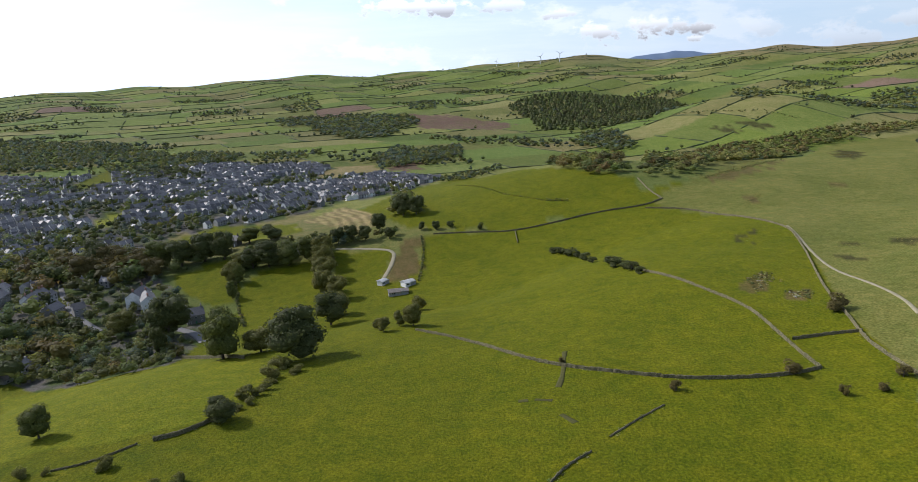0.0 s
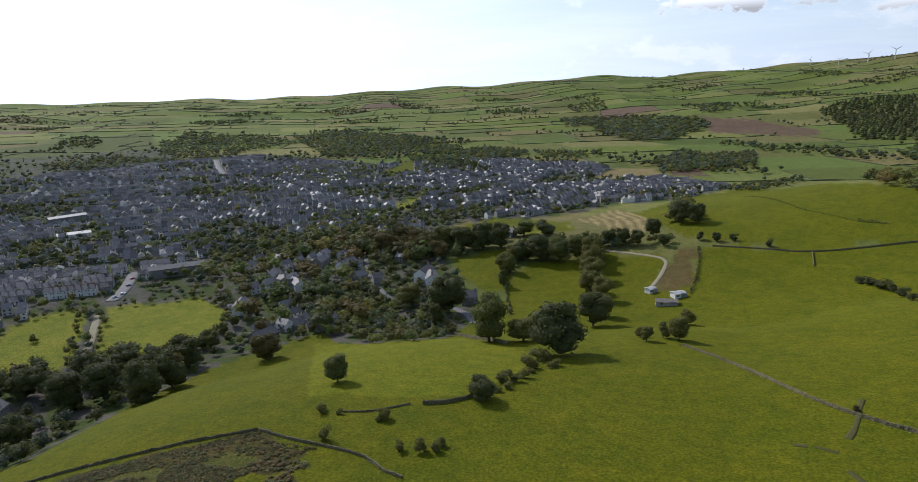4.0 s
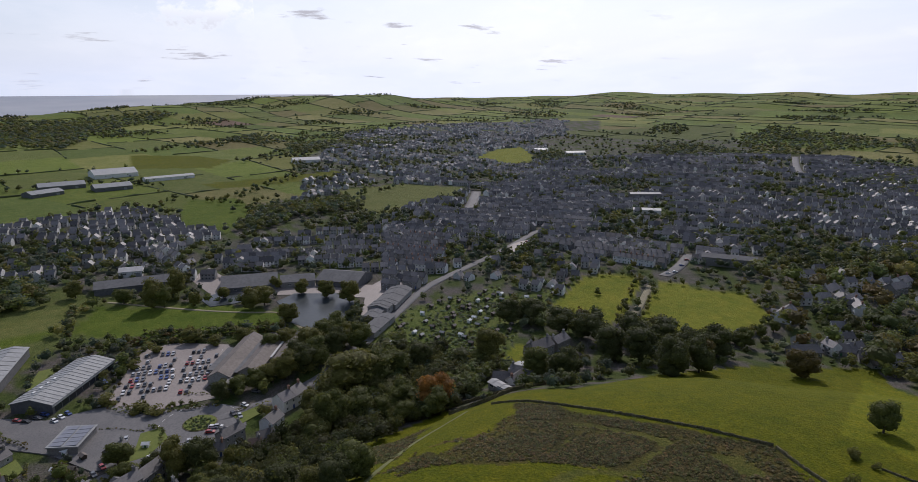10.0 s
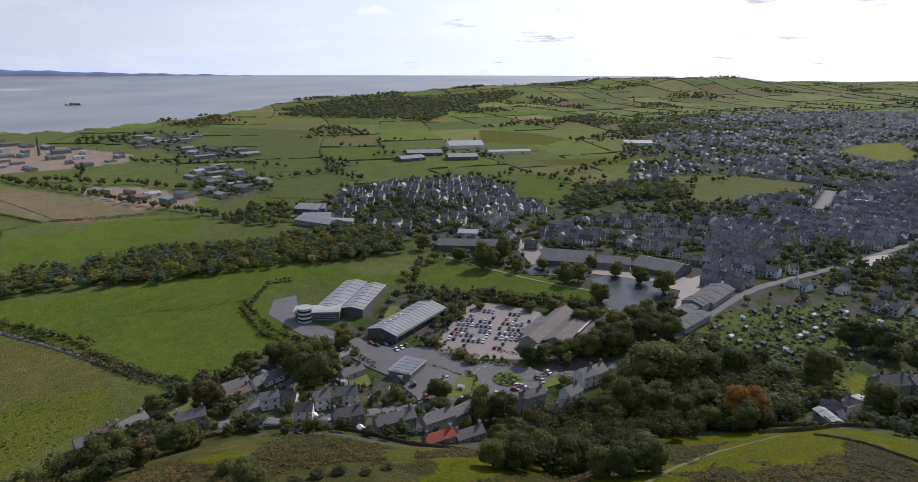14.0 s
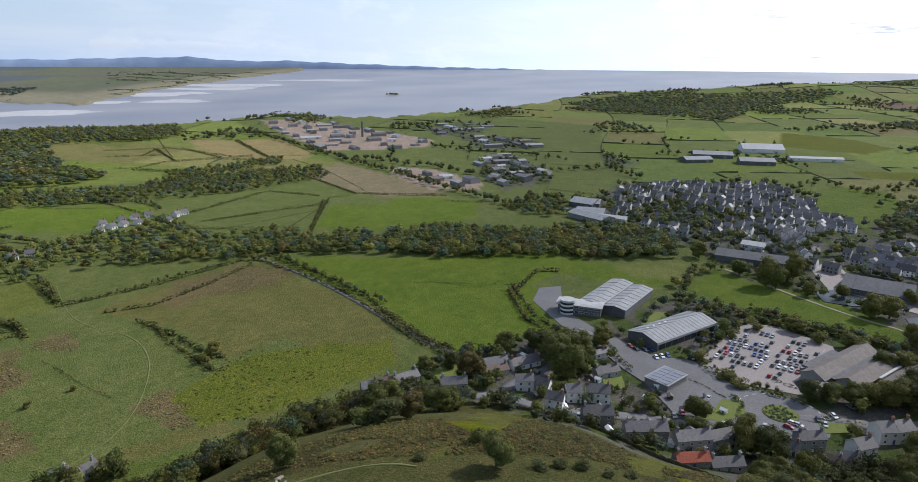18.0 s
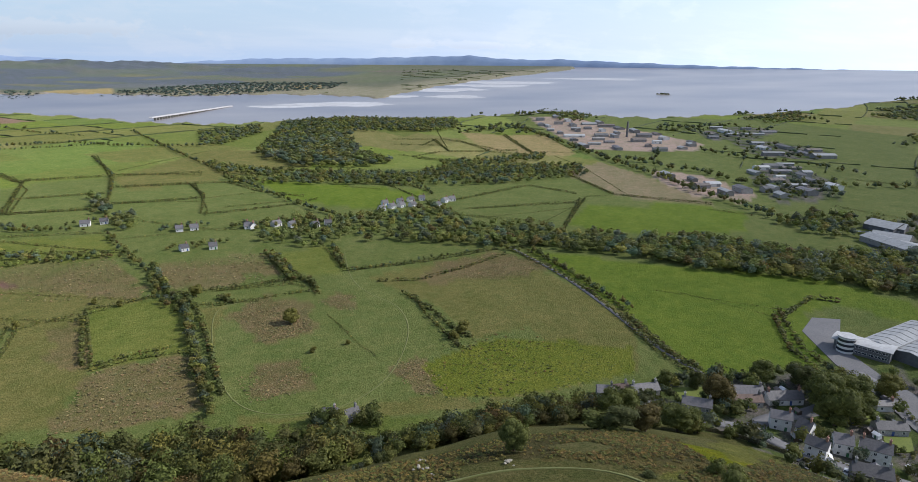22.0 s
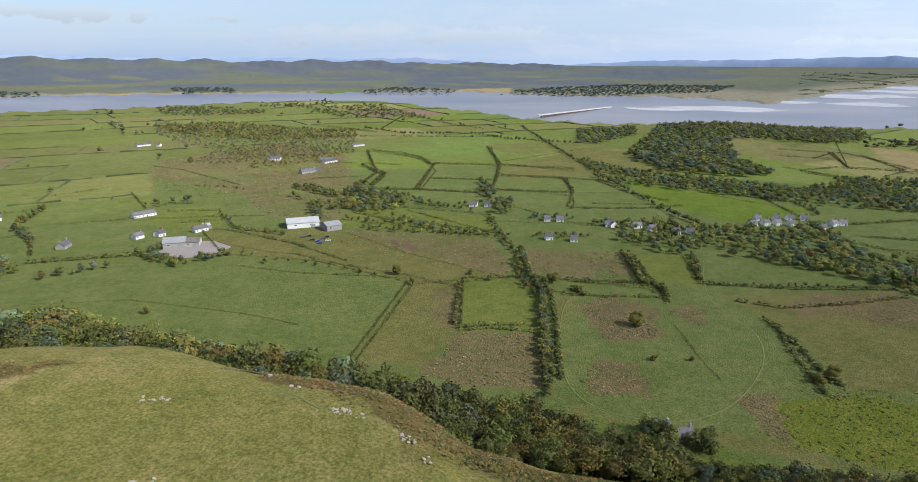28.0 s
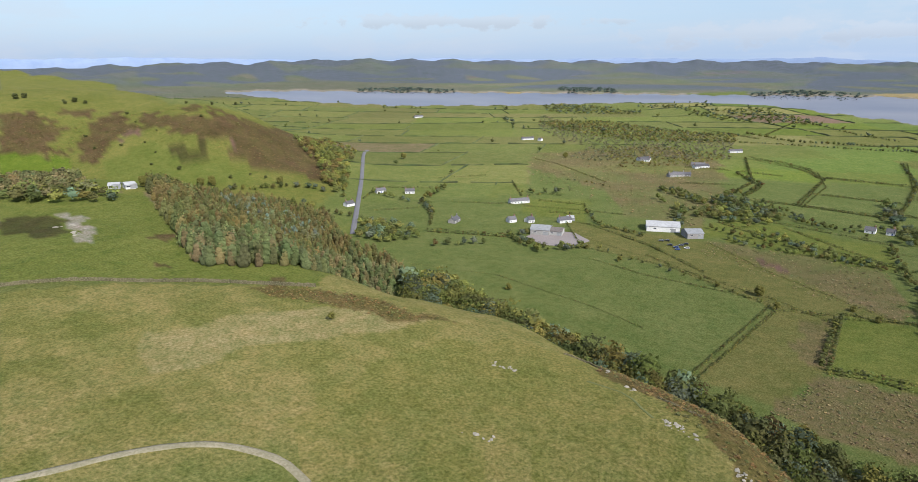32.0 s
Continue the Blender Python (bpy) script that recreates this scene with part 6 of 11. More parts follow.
field([(-319, -1053), (-383, -952), (-318, -901), (-292, -932)], STRAW)
field([(-38, -810), (-260, -855), (-93, -584), (-12, -672)], G2)
field([(-260, -855), (-363, -796), (-348, -509), (-146, -566), (-93, -584)], G2)
field([(-297, -398), (-338, -346), (-417, -256), (-315, -163), (-250, -185), (-272, -273), (-285, -346)], G5)
field([(-313, -715), (-444, -613), (-389, -445), (-309, -521)], G2)
field([(-373, -444), (-455, -510), (-565, -402), (-502, -350), (-416, -387)], G5)
field([(-736, -1066), (-805, -1043), (-683, -794), (-616, -831)], STRAW)
field([(-670, -1152), (-730, -1058), (-624, -841), (-583, -914)], STRAW)
field([(-176, -824), (-336, -648), (-247, -583), (-183, -671)], G5)
field([(-473, -346), (-542, -356), (-513, -292), (-475, -299)], G2)
field([(-832, -456), (-908, -354), (-690, -278), (-680, -365)], G2)
field([(-549, -505), (-566, -390), (-481, -356), (-413, -388)], G5)
field([(-465, -340), (-543, -352), (-529, -293), (-490, -283)], G2)
field([(-347, -330), (-437, -240), (-443, -128), (-415, -137), (-394, -205), (-345, -211), (-303, -161), (-244, -182), (-270, -263)], G5)
field([(-423, -123), (-471, -117), (-431, 2), (-395, -1), (-403, -77)], G5)
field([(-437, -185), (-489, -141), (-436, -126), (-423, -157)], GARDEN)
field([(-499, -50), (-578, -53), (-584, -9), (-505, -7)], G1)
field([(-787, -102), (-882, -56), (-818, -14), (-702, -51)], G1)
field([(-1309, 433), (-1420, 610), (-1105, 471), (-1184, 413)], G1)
field([(-48, -351), (-85, -445), (-155, -405), (-175, -329), (-167, -232), (-132, -228), (-54, -245), (-31, -264)], G2)
field([(-67, -369), (-103, -376), (-92, -325), (-62, -329)], RUSH)
field([(-60, -301), (-76, -292), (-79, -261), (-56, -265)], RUSH)
field([(458, -160), (4108, -1553), (2757, -1466), (884, -543), (810, -598), (899, -809), (577, -594), (506, -483), (379, -210)], HILLGRASS)
field([(947, -341), (870, -391), (807, -356), (858, -302)], G5)
field([(423, -195), (814, -404), (804, -463), (744, -457), (646, -485), (609, -472), (645, -413), (393, -218)], G8)
field([(1060, -391), (1027, -427), (953, -432), (902, -371), (947, -341)], REDFERN)
field([(1027, -454), (990, -497), (968, -473), (993, -448)], REDFERN)
field([(969, -471), (936, -507), (865, -473), (863, -447), (820, -406), (839, -385), (897, -418), (917, -445)], REDFERN)
field([(907, -515), (835, -518), (781, -547), (785, -582), (739, -515), (747, -497), (803, -490), (860, -479)], REDFERN)
field([(785, -582), (767, -627), (948, -858), (658, -622), (576, -560), (569, -529), (619, -537), (633, -500), (680, -487), (730, -532), (739, -515)], REDFERN)
field([(910, -372), (894, -402), (877, -400), (887, -376)], REDFERN)
field([(864, -539), (842, -567), (800, -571), (829, -534)], REDFERN)
field([(761, -456), (727, -495), (690, -469), (713, -450)], FERN)
field([(873, -476), (828, -477), (841, -450)], REDSOIL)
field([(731, -518), (720, -530), (705, -515), (710, -506)], REDSOIL)
field([(370, -155), (371, -164), (333, -152), (293, -139), (285, -131), (302, -133), (335, -144)], SCREE)
field([(389, -134), (381, -148), (356, -150), (315, -135), (320, -122), (345, -118)], FERN)
field([(278, -154), (276, -161), (267, -154)], REDFERN)
field([(240, -132), (238, -136), (231, -134), (233, -130)], REDFERN)
field([(190, -146), (181, -152), (175, -148), (183, -143)], REDFERN)
field([(-1106, 218), (-1066, 347), (-1191, 604), (-1267, 912), (-1048, 1170), (-667, 1089), (-596, 1192), (-458, 1228), (-279, 1196), (-187, 1067), (-127, 1076), (-98, 857), (-161, 715), (-223, 644), (-289, 626), (-284, 553), (-152, 352), (-136, 226), (-234, 298), (-254, 231), (-247, 170), (-211, 112), (-224, 85), (-284, 39)], TOWNGROUND)
field([(-533, -261), (-723, -299), (-810, -261), (-895, -167), (-790, -73), (-954, 87), (-1055, 189), (-1145, 400), (-1132, 646), (-449, 272), (-395, 185), (-321, 125), (-261, 101), (-229, 26), (-174, -1), (-161, -70), (-203, -131), (-183, -187), (-192, -196), (-244, -182), (-304, -155), (-405, -118), (-418, 3), (-478, -90), (-542, -177)], TOWNGROUND)
field([(-1878, 657), (-2169, 763), (-2297, 1092), (-1643, 841), (-1501, 1254), (-1032, 959), (-1205, 773), (-924, 393), (-1106, 218), (-2040, 424)], TOWNGROUND)
field([(-1001, -1119), (-979, -982), (-1184, -954), (-1004, -643), (-788, -427), (-608, -341), (-562, -385), (-654, -587), (-740, -742)], TOWNGROUND)
field([(-544, -232), (-649, -300), (-779, -317), (-825, -173), (-777, -100), (-549, -63), (-531, -167)], TOWNGROUND)
field([(-1147, -1024), (-1490, -1069), (-1125, -674), (-953, -362), (-749, -408), (-609, -438), (-549, -505)], TOWNGROUND)
field([(-950, 52), (-1320, 58), (-1953, 254), (-2264, 583), (-2246, 951), (-2192, 1224), (-1007, 577), (-919, 246)], TOWNGROUND)
field([(-378, 179), (-443, 239), (-431, 279), (-407, 268), (-340, 211), (-342, 185)], LAWN)
field([(-409, 287), (-364, 327), (-319, 312), (-295, 269), (-298, 242), (-335, 221), (-383, 260)], LAWN)
field([(-1289, 424), (-1437, 533), (-1449, 601), (-1262, 549), (-1131, 475), (-1230, 423)], LAWN)
field([(-370, 93), (-420, 142), (-413, 178), (-433, 228), (-362, 154), (-314, 122), (-317, 95)], GARDEN, stripe=6.5)
field([(-310, 120), (-328, 134), (-317, 138), (-297, 123), (-301, 118)], LAWN)
field([(-274, 595), (-266, 662), (-197, 632), (-148, 568), (-150, 541), (-243, 552)], LAWN)
field([(-1835, 904), (-1864, 1560), (-1430, 1194), (-1516, 977), (-1694, 842)], G2)
field([(-370, 52), (-405, 87), (-437, 164), (-353, 139), (-303, 91), (-313, 58)], GARDEN, stripe=6.5)
field([(205, 539), (256, 582), (303, 640), (339, 667), (282, 595), (237, 547)], BROW)
field([(213, 481), (226, 488), (215, 467), (208, 465)], BROW)
field([(127, 277), (141, 288), (140, 275), (127, 259), (120, 255)], BROW)
field([(203, 333), (212, 329), (207, 321), (198, 323)], FERN)
field([(232, 335), (239, 330), (227, 315), (223, 319)], FERN)
field([(635, 1085), (658, 1051), (393, 631), (387, 654)], FERN)
field([(136, 257), (144, 254), (138, 242), (131, 244)], BROW)
field([(165, 374), (175, 376), (160, 348), (158, 355)], FERN)
field([(189, 309), (197, 304), (190, 295), (185, 300)], FERN)
field([(520, 1388), (564, 1337), (578, 1296), (538, 1309)], FERN)
field([(569, 1387), (613, 1344), (653, 1295), (611, 1303)], FERN)
field([(300, 524), (313, 514), (301, 498), (290, 504)], BROW)
field([(-854, -939), (-959, -904), (-852, -780), (-760, -819)], BARE)
field([(-841, -1151), (-923, -1110), (-875, -979), (-799, -998)], BARE)
field([(-428, -120), (-474, -118), (-464, -92), (-457, -66), (-450, -31), (-435, -9), (-427, 2), (-403, 2), (-387, -9), (-393, -25), (-396, -45), (-400, -73), (-408, -102)], G5)
field([(-222, 467), (-210, 446), (-188, 421), (-157, 410), (-184, 498), (-201, 492)], G1)
field([(-264, 518), (-283, 575), (-266, 658), (-203, 629), (-145, 560), (-149, 543), (-179, 552), (-233, 573)], G1)
field([(-169, 72), (-158, 83), (-143, 96), (-137, 99), (-128, 85), (-125, 71), (-124, 59), (-122, 63), (-124, 84), (-133, 99), (-136, 104), (-146, 98), (-162, 85)], LANE)
field([(-148, 74), (-145, 77), (-139, 68), (-137, 65)], LANE)
field([(-133, 103), (-127, 108), (-117, 109), (-113, 113), (-114, 117), (-124, 114)], LANE)
field([(-153, -109), (-200, -128), (-204, -114), (-144, -86), (-134, -88), (-140, -100)], LANE)
field([(-105, -88), (-111, -90), (-112, -87), (-106, -82), (-102, -85)], LANE)
field([(-144, -51), (-205, -64), (-158, -46), (-142, -42), (-136, -47)], LANE)
field([(-827, -103), (-924, -101), (-931, -42), (-819, -15), (-702, -41), (-735, -89)], G5)
field([(-1076, -99), (-1108, -14), (-1171, 124), (-1104, 135), (-1043, 25), (-1015, -66)], G1)
field([(-1307, -237), (-1538, -275), (-1505, -152), (-1395, -64), (-1277, -97)], G1)
field([(-950, 98), (-984, 205), (-909, 293), (-825, 233), (-746, 126), (-803, 95)], GARDEN)
field([(-608, 978), (-641, 1166), (-549, 1004), (-576, 955)], G1)
field([(-418, 702), (-423, 783), (-386, 718), (-398, 680)], LAWN)
field([(175, -91), (169, -107), (161, -126), (152, -139), (116, -155), (126, -132), (143, -109), (146, -87), (152, -77)], DRYGRASS)
field([(114, -120), (103, -148), (74, -163), (31, -146), (25, -122), (56, -99), (89, -81), (107, -86)], HILLGREEN)
field([(191, -137), (175, -149), (149, -155), (125, -155), (110, -159), (127, -146), (147, -142), (172, -135)], BROW)
field([(-220, 959), (-113, 1014), (-32, 935), (-77, 760), (-167, 764)], TOWNGROUND)
field([(-226, 1003), (-234, 1099), (-146, 1103), (-137, 1012)], STRAW)
field([(-269, 601), (-246, 660), (-163, 619), (-151, 554), (-210, 581)], G1)
field([(-60, -371), (-84, -396), (-107, -366), (-97, -326), (-68, -322)], RUSH)
field([(-54, -294), (-79, -297), (-82, -272), (-57, -263), (-51, -276)], RUSH)
field([(-118, -267), (-132, -265), (-134, -233), (-118, -228), (-114, -251)], RUSH)
field([(-212, -405), (-275, -404), (-288, -359), (-241, -345), (-207, -370)], RUSH)
field([(-109, -370), (-140, -372), (-125, -339)], RUSH)
field([(-130, -260), (-174, -269), (-210, -249), (-237, -223), (-217, -201), (-155, -210), (-125, -226)], G7)
# slope facing the sun, painted brighter than the G1 around it
field([(-130, 156), (-123, 162), (-103, 162), (-80, 172), (-74, 185), (-72, 202), (-73, 233), (-104, 251), (-131, 284), (-165, 277), (-204, 275), (-221, 275)], SUNNY_SLOPE)
field([(-923, -1366), (-1134, -1299), (-1454, -1015), (-1427, -648), (-693, -300), (-556, -374), (-569, -435), (-670, -722), (-792, -1025)], G2)
field([(-560, -689), (-666, -724), (-639, -608), (-573, -439), (-528, -474), (-515, -523)], SOIL)
field([(-1070, -816), (-1123, -741), (-1090, -616), (-977, -573), (-935, -655)], TOWNGROUND)
field([(-799, -566), (-892, -575), (-830, -460), (-721, -389), (-641, -413), (-692, -478)], TOWNGROUND)
field([(-1120, -929), (-1293, -960), (-1306, -866), (-1131, -784), (-1026, -821)], TOWNGROUND)
ALLOTMENT = (0.108, 0.142, 0.034)
field([(-370, 93), (-420, 142), (-413, 178), (-433, 228), (-362, 154), (-314, 122), (-317, 95)], ALLOTMENT)
field([(-370, 52), (-405, 87), (-437, 164), (-353, 139), (-303, 91), (-313, 58)], ALLOTMENT)
field([(-951, -1293), (-1057, -1210), (-1021, -982), (-982, -798), (-893, -737), (-796, -788), (-738, -840), (-845, -1074)], BARE)
field([(-686, -637), (-708, -570), (-661, -456), (-607, -432), (-594, -491), (-639, -597)], BARE)
build_ground()

# roads, yards, water
slab('yard', [(-306, -149), (-315, -126), (-306, -103), (-313, -79), (-301, -61), (-299, -27), (-292, -17), (-275, -16), (-260, -34), (-252, -51), (-256, -74), (-274, -93), (-282, -108), (-298, -130)], 'asphalt', label='grey asphalt yards and slip roads')
slab('car_park', [(-313, -81), (-381, -76), (-388, -58), (-376, -28), (-353, -21), (-319, -37), (-307, -31), (-302, -58)], 'paving', label='pinkish block-paved supermarket car park')
slab('forecourt', [(-337, -192), (-361, -201), (-373, -191), (-336, -170), (-318, -137), (-306, -142), (-312, -158)], 'asphalt', label='grey forecourt of the modern building')
slab('works_yard', [(-525, -63), (-556, -51), (-510, -32), (-497, 2), (-467, 72), (-480, 83), (-456, 104), (-381, 61), (-390, 51), (-438, 62), (-460, 15), (-475, -43)], 'paving', label='dusty concrete works yard')
slab('pond', [(-448, 1), (-424, 7), (-402, 9), (-385, 20), (-395, 39), (-424, 53), (-453, 53), (-458, 30), (-463, 14)], 'pond', label='dark still millpond', category='pond', lift=0.3)
slab('pond', [(-469, -51), (-450, -43), (-452, -27), (-457, -20), (-474, -23), (-481, -40)], 'pond', label='narrow arm of a millpond', category='pond', lift=0.3)
ribbon('towpath', [(-482, -113), (-464, -83), (-444, -48), (-429, -15), (-426, 3), (-408, 9), (-389, 15)], 2.5, 'dirt', label='pale towpath beside the canal', ragged=0.15)
slab('pond', [(-595, -306), (-617, -285), (-575, -247), (-551, -270)], 'pond', label='dark pond beside sheds', category='pond')
slab('farm_yard', [(255, -473), (252, -504), (224, -507), (203, -490), (208, -466), (231, -457)], 'paving', label='pale earth farmyard')
ribbon('main_road', [(-282, -36), (-290, -17), (-299, 3), (-316, 22), (-338, 39), (-395, 74), (-446, 106), (-473, 134), (-503, 168), (-538, 207), (-606, 270)], 7, 'asphalt', label='grey asphalt main road into town', lift=0.35)
ribbon('main_road', [(-565, 255), (-557, 230), (-530, 208)], 13, 'paving', label='wide road junction with pale kerbs', lift=0.4)
ribbon('main_road', [(-282, -36), (-271, -47), (-258, -53), (-249, -64), (-242, -83), (-229, -99), (-215, -113), (-218, -138), (-206, -149), (-202, -167)], 8, 'asphalt', label='asphalt road past stone cottages', lift=0.3)
ribbon('side_road', [(-218, -138), (-234, -143), (-256, -137), (-266, -137)], 7, 'asphalt', label='asphalt side road between cottages', lift=0.25)
ribbon('side_road', [(-286, -73), (-288, -98), (-298, -113), (-307, -130), (-311, -148)], 9, 'asphalt', label='asphalt retail park road', lift=0.4)
ribbon('lane', [(-288, -412), (-282, -343), (-267, -278), (-248, -216), (-245, -183)], 2.6, 'asphalt', label='narrow grey farm lane between hedges', lift=0.2)
# dark mud tone puts the hedge's shade into the lane's colour
ribbon('lane', [(-30, -487), (-30, -468), (-39, -389), (-34, -302), (-32, -262)], 1.2, 'mud', label='narrow shaded lane', lift=0.2)
ribbon('trunk_road', [(735, -800), (712, -764), (570, -608), (471, -494), (385, -395)], 5.0, 'asphalt', label='straight grey trunk road across the plain', lift=0.5)
ribbon('street', [(-472, 359), (-436, 321), (-421, 298)], 9, 'asphalt', label='town street with parked cars', lift=0.4)
ribbon('street', [(-1068, 1049), (-923, 913), (-848, 855)], 12, 'asphalt', label='broad town street', lift=0.5)
ribbon('street', [(-873, 291), (-777, 253), (-732, 232)], 14, 'asphalt', label='town street with parked cars', lift=0.5)
ribbon('park_path', [(-402, 273), (-361, 237), (-334, 213)], 5, 'dirt', label='path between park lawns', lift=0.25)
ribbon('drive', [(-305, 460), (-279, 422), (-251, 392), (-226, 370)], 3.6, 'asphalt', label='lane past villas', lift=0.3)
ribbon('drive', [(-176, 366), (-160, 354), (-147, 334)], 5, 'asphalt', label='drive beside a stone house', lift=0.3)
ribbon('gravel_track', [(199, 384), (192, 357), (179, 317), (170, 281), (169, 252), (165, 229), (158, 210)], 1.5, 'dirt', label='pale gravel track over the common', ragged=0.15, lift=0.12)
ribbon('gravel_track', [(132, -37), (127, -45), (123, -54), (117, -64), (111, -70), (104, -73), (97, -75), (91, -74), (87, -73)], 2.1, 'dirt', label='pale gravel track curving over the hill', ragged=0.12, lift=0.12)
ribbon('footpath', [(-139, 14), (-155, 23), (-165, 29), (-188, 42), (-204, 57), (-214, 68)], 1.7, 'worn', label='pale footpath down the hillside', ragged=0.2, lift=0.1)
ribbon('footpath', [(-61, -110), (-73, -107), (-89, -98), (-96, -91), (-98, -85)], 0.8, 'worn', label='pale footpath through bracken', ragged=0.2, lift=0.1)
ribbon('footpath', [(60, -148), (49, -148), (42, -141), (39, -139)], 0.7, 'worn', label='worn footpath on turf', ragged=0.3, lift=0.08)
ribbon('wheel_track', [(-147, -360), (-154, -339), (-147, -307), (-129, -277), (-108, -253), (-86, -241), (-70, -242), (-52, -249), (-41, -266), (-40, -298), (-47, -358), (-56, -388), (-73, -390)], 0.7, 'worn', label='pale wheel track worn into the pasture', ragged=0.3, lift=0.07)
ribbon('wheel_track', [(-165, -463), (-144, -394), (-147, -360)], 0.7, 'worn', label='pale wheel track worn into the pasture', ragged=0.3, lift=0.07)
ribbon('farm_track', [(-102, 494), (-70, 486), (-53, 478), (-53, 454), (-57, 424)], 3, 'dirt', label='pale farm track', ragged=0.1, lift=0.15)
ribbon('muddy_gateway', [(35, 212), (31, 190), (28, 181)], 1.5, 'mud', label='muddy trodden gateway', ragged=0.4, lift=0.06)
ribbon('muddy_patch', [(26, 162), (29, 156)], 2.4, 'mud', label='muddy hoof-trodden patch', ragged=0.4, lift=0.06)
ribbon('muddy_patch', [(15, 174), (18, 174)], 1.8, 'mud', label='muddy hoof-trodden patch', ragged=0.4, lift=0.06)
ribbon('muddy_patch', [(20, 174), (25, 172)], 1.6, 'mud', label='muddy hoof-trodden patch', ragged=0.4, lift=0.06)

# dry-stone walls
stone_wall([(-196, -143), (-206, -128), (-211, -112), (-210, -98), (-211, -84), (-207, -66), (-204, -52), (-203, -38)], height=1.6, label="stone garden wall at the hill's foot")
stone_wall([(-23, 275), (-2, 251), (16, 217), (30, 198), (49, 186), (68, 177), (94, 176), (108, 180)])
stone_wall([(108, 180), (110, 205), (112, 238), (107, 260), (99, 289), (92, 317)])
stone_wall([(112, 205), (122, 206), (135, 204)])
stone_wall([(158, 499), (141, 488), (106, 490), (68, 483), (36, 481), (13, 490), (-24, 500)])
stone_wall([(140, 483), (171, 468), (193, 419), (197, 378), (187, 346), (168, 297), (148, 249), (140, 223), (132, 197), (130, 181), (128, 166)])
stone_wall([(154, 557), (154, 524), (158, 499)])
stone_wall([(-90, 163), (-83, 165), (-78, 171)], height=0.7)
stone_wall([(-110, 148), (-101, 151), (-93, 160)], height=0.5, label='low broken stone wall in grass')
stone_wall([(18, 127), (23, 134), (30, 140)], height=0.5, label='low ruined stone wall in grass')
stone_wall([(36, 147), (46, 156), (55, 163)], height=0.35, label='low ruined stone wall in grass')
stone_wall([(40, 481), (40, 458)], height=1.2)
stone_wall([(-155, 314), (-94, 250)], height=1.6)
stone_wall([(-207, 75), (-193, 83), (-174, 93), (-155, 105), (-138, 120), (-127, 129)], height=0.8)
stone_wall([(-126, 129), (-115, 127), (-98, 127), (-87, 126), (-79, 121), (-73, 120)], height=0.8)
stone_wall([(-89, 161), (-82, 164), (-76, 172)], height=1.2)
stone_wall([(-240, 68), (-214, 73), (-232, 95), (-255, 124), (-252, 143)], height=1.8, label='tall stone boundary wall below the pasture')
stone_wall([(-249, 69), (-249, 88), (-254, 111), (-261, 135)], height=1.6)
stone_wall([(255, -83), (250, -93), (238, -106), (221, -116), (208, -129), (189, -140), (168, -152)], height=1.3)
stone_wall([(74, -163), (68, -166), (61, -162)], height=0.6, label='low tumbled stone wall on the hill brow')
stone_wall([(42, -152), (38, -151), (30, -149)], height=0.5, label='low tumbled stone wall on the hill brow')

# town
town([(-1106, 218), (-1066, 347), (-1191, 604), (-1187, 853), (-1006, 1122), (-643, 1050), (-574, 1150), (-441, 1185), (-270, 1160), (-181, 1038), (-119, 1021), (-102, 887), (-167, 737), (-230, 663), (-296, 642), (-299, 581), (-371, 551), (-435, 484), (-459, 431), (-438, 345), (-431, 291), (-481, 261), (-491, 219), (-480, 153), (-453, 115), (-442, 74)], angle=52)
town([(-515, -67), (-592, -37), (-647, 2), (-668, 63), (-741, 136), (-753, 237), (-881, 312), (-997, 476), (-1007, 577), (-493, 296), (-468, 215), (-499, 162), (-479, 118), (-491, 85), (-546, 28)], angle=82)
town([(-603, -257), (-723, -299), (-810, -261), (-870, -162), (-752, -69), (-656, -48), (-607, -114), (-542, -177), (-560, -217)], angle=84, gap=8.8, row=16)
town([(-2169, 763), (-2297, 1092), (-1643, 841), (-1691, 589)], angle=10, gap=13, row=26)
town([(-1952, 404), (-1878, 657), (-1440, 663), (-978, 417), (-1106, 218)], angle=10, gap=12, row=24)
town([(-2238, 1875), (-2138, 2145), (-1749, 1955), (-1771, 1712)], angle=10, gap=14, row=30)
town([(-218, 446), (-286, 471), (-356, 480), (-402, 414), (-355, 352), (-257, 274), (-225, 304)], angle=70, gap=12, row=22, skip=0.62)
town([(-458, 117), (-494, 182), (-485, 239), (-449, 269), (-395, 185), (-450, 168)], angle=30, gap=9, row=18)
town([(-2063, 268), (-2319, 597), (-2094, 888), (-2302, 1159), (-1472, 632), (-1104, 349), (-1089, 194), (-1323, 94)], angle=30, gap=13, row=26)
town([(-817, 148), (-890, 1), (-1059, -58), (-1214, 108), (-1021, 165)], angle=50, gap=12, row=24)
town([(-610, 1604), (-540, 1613), (-492, 1385), (-630, 1412)], angle=30, gap=14, row=28)
town([(-205, 969), (-82, 1002), (-67, 805), (-153, 872)], angle=10, gap=9, row=18)
town([(-69, 1103), (3, 1223), (83, 1258), (12, 1085)], angle=10, gap=14, row=30)
town([(-591, -131), (-645, -79), (-549, -63), (-538, -94)], angle=10, gap=9, row=16)

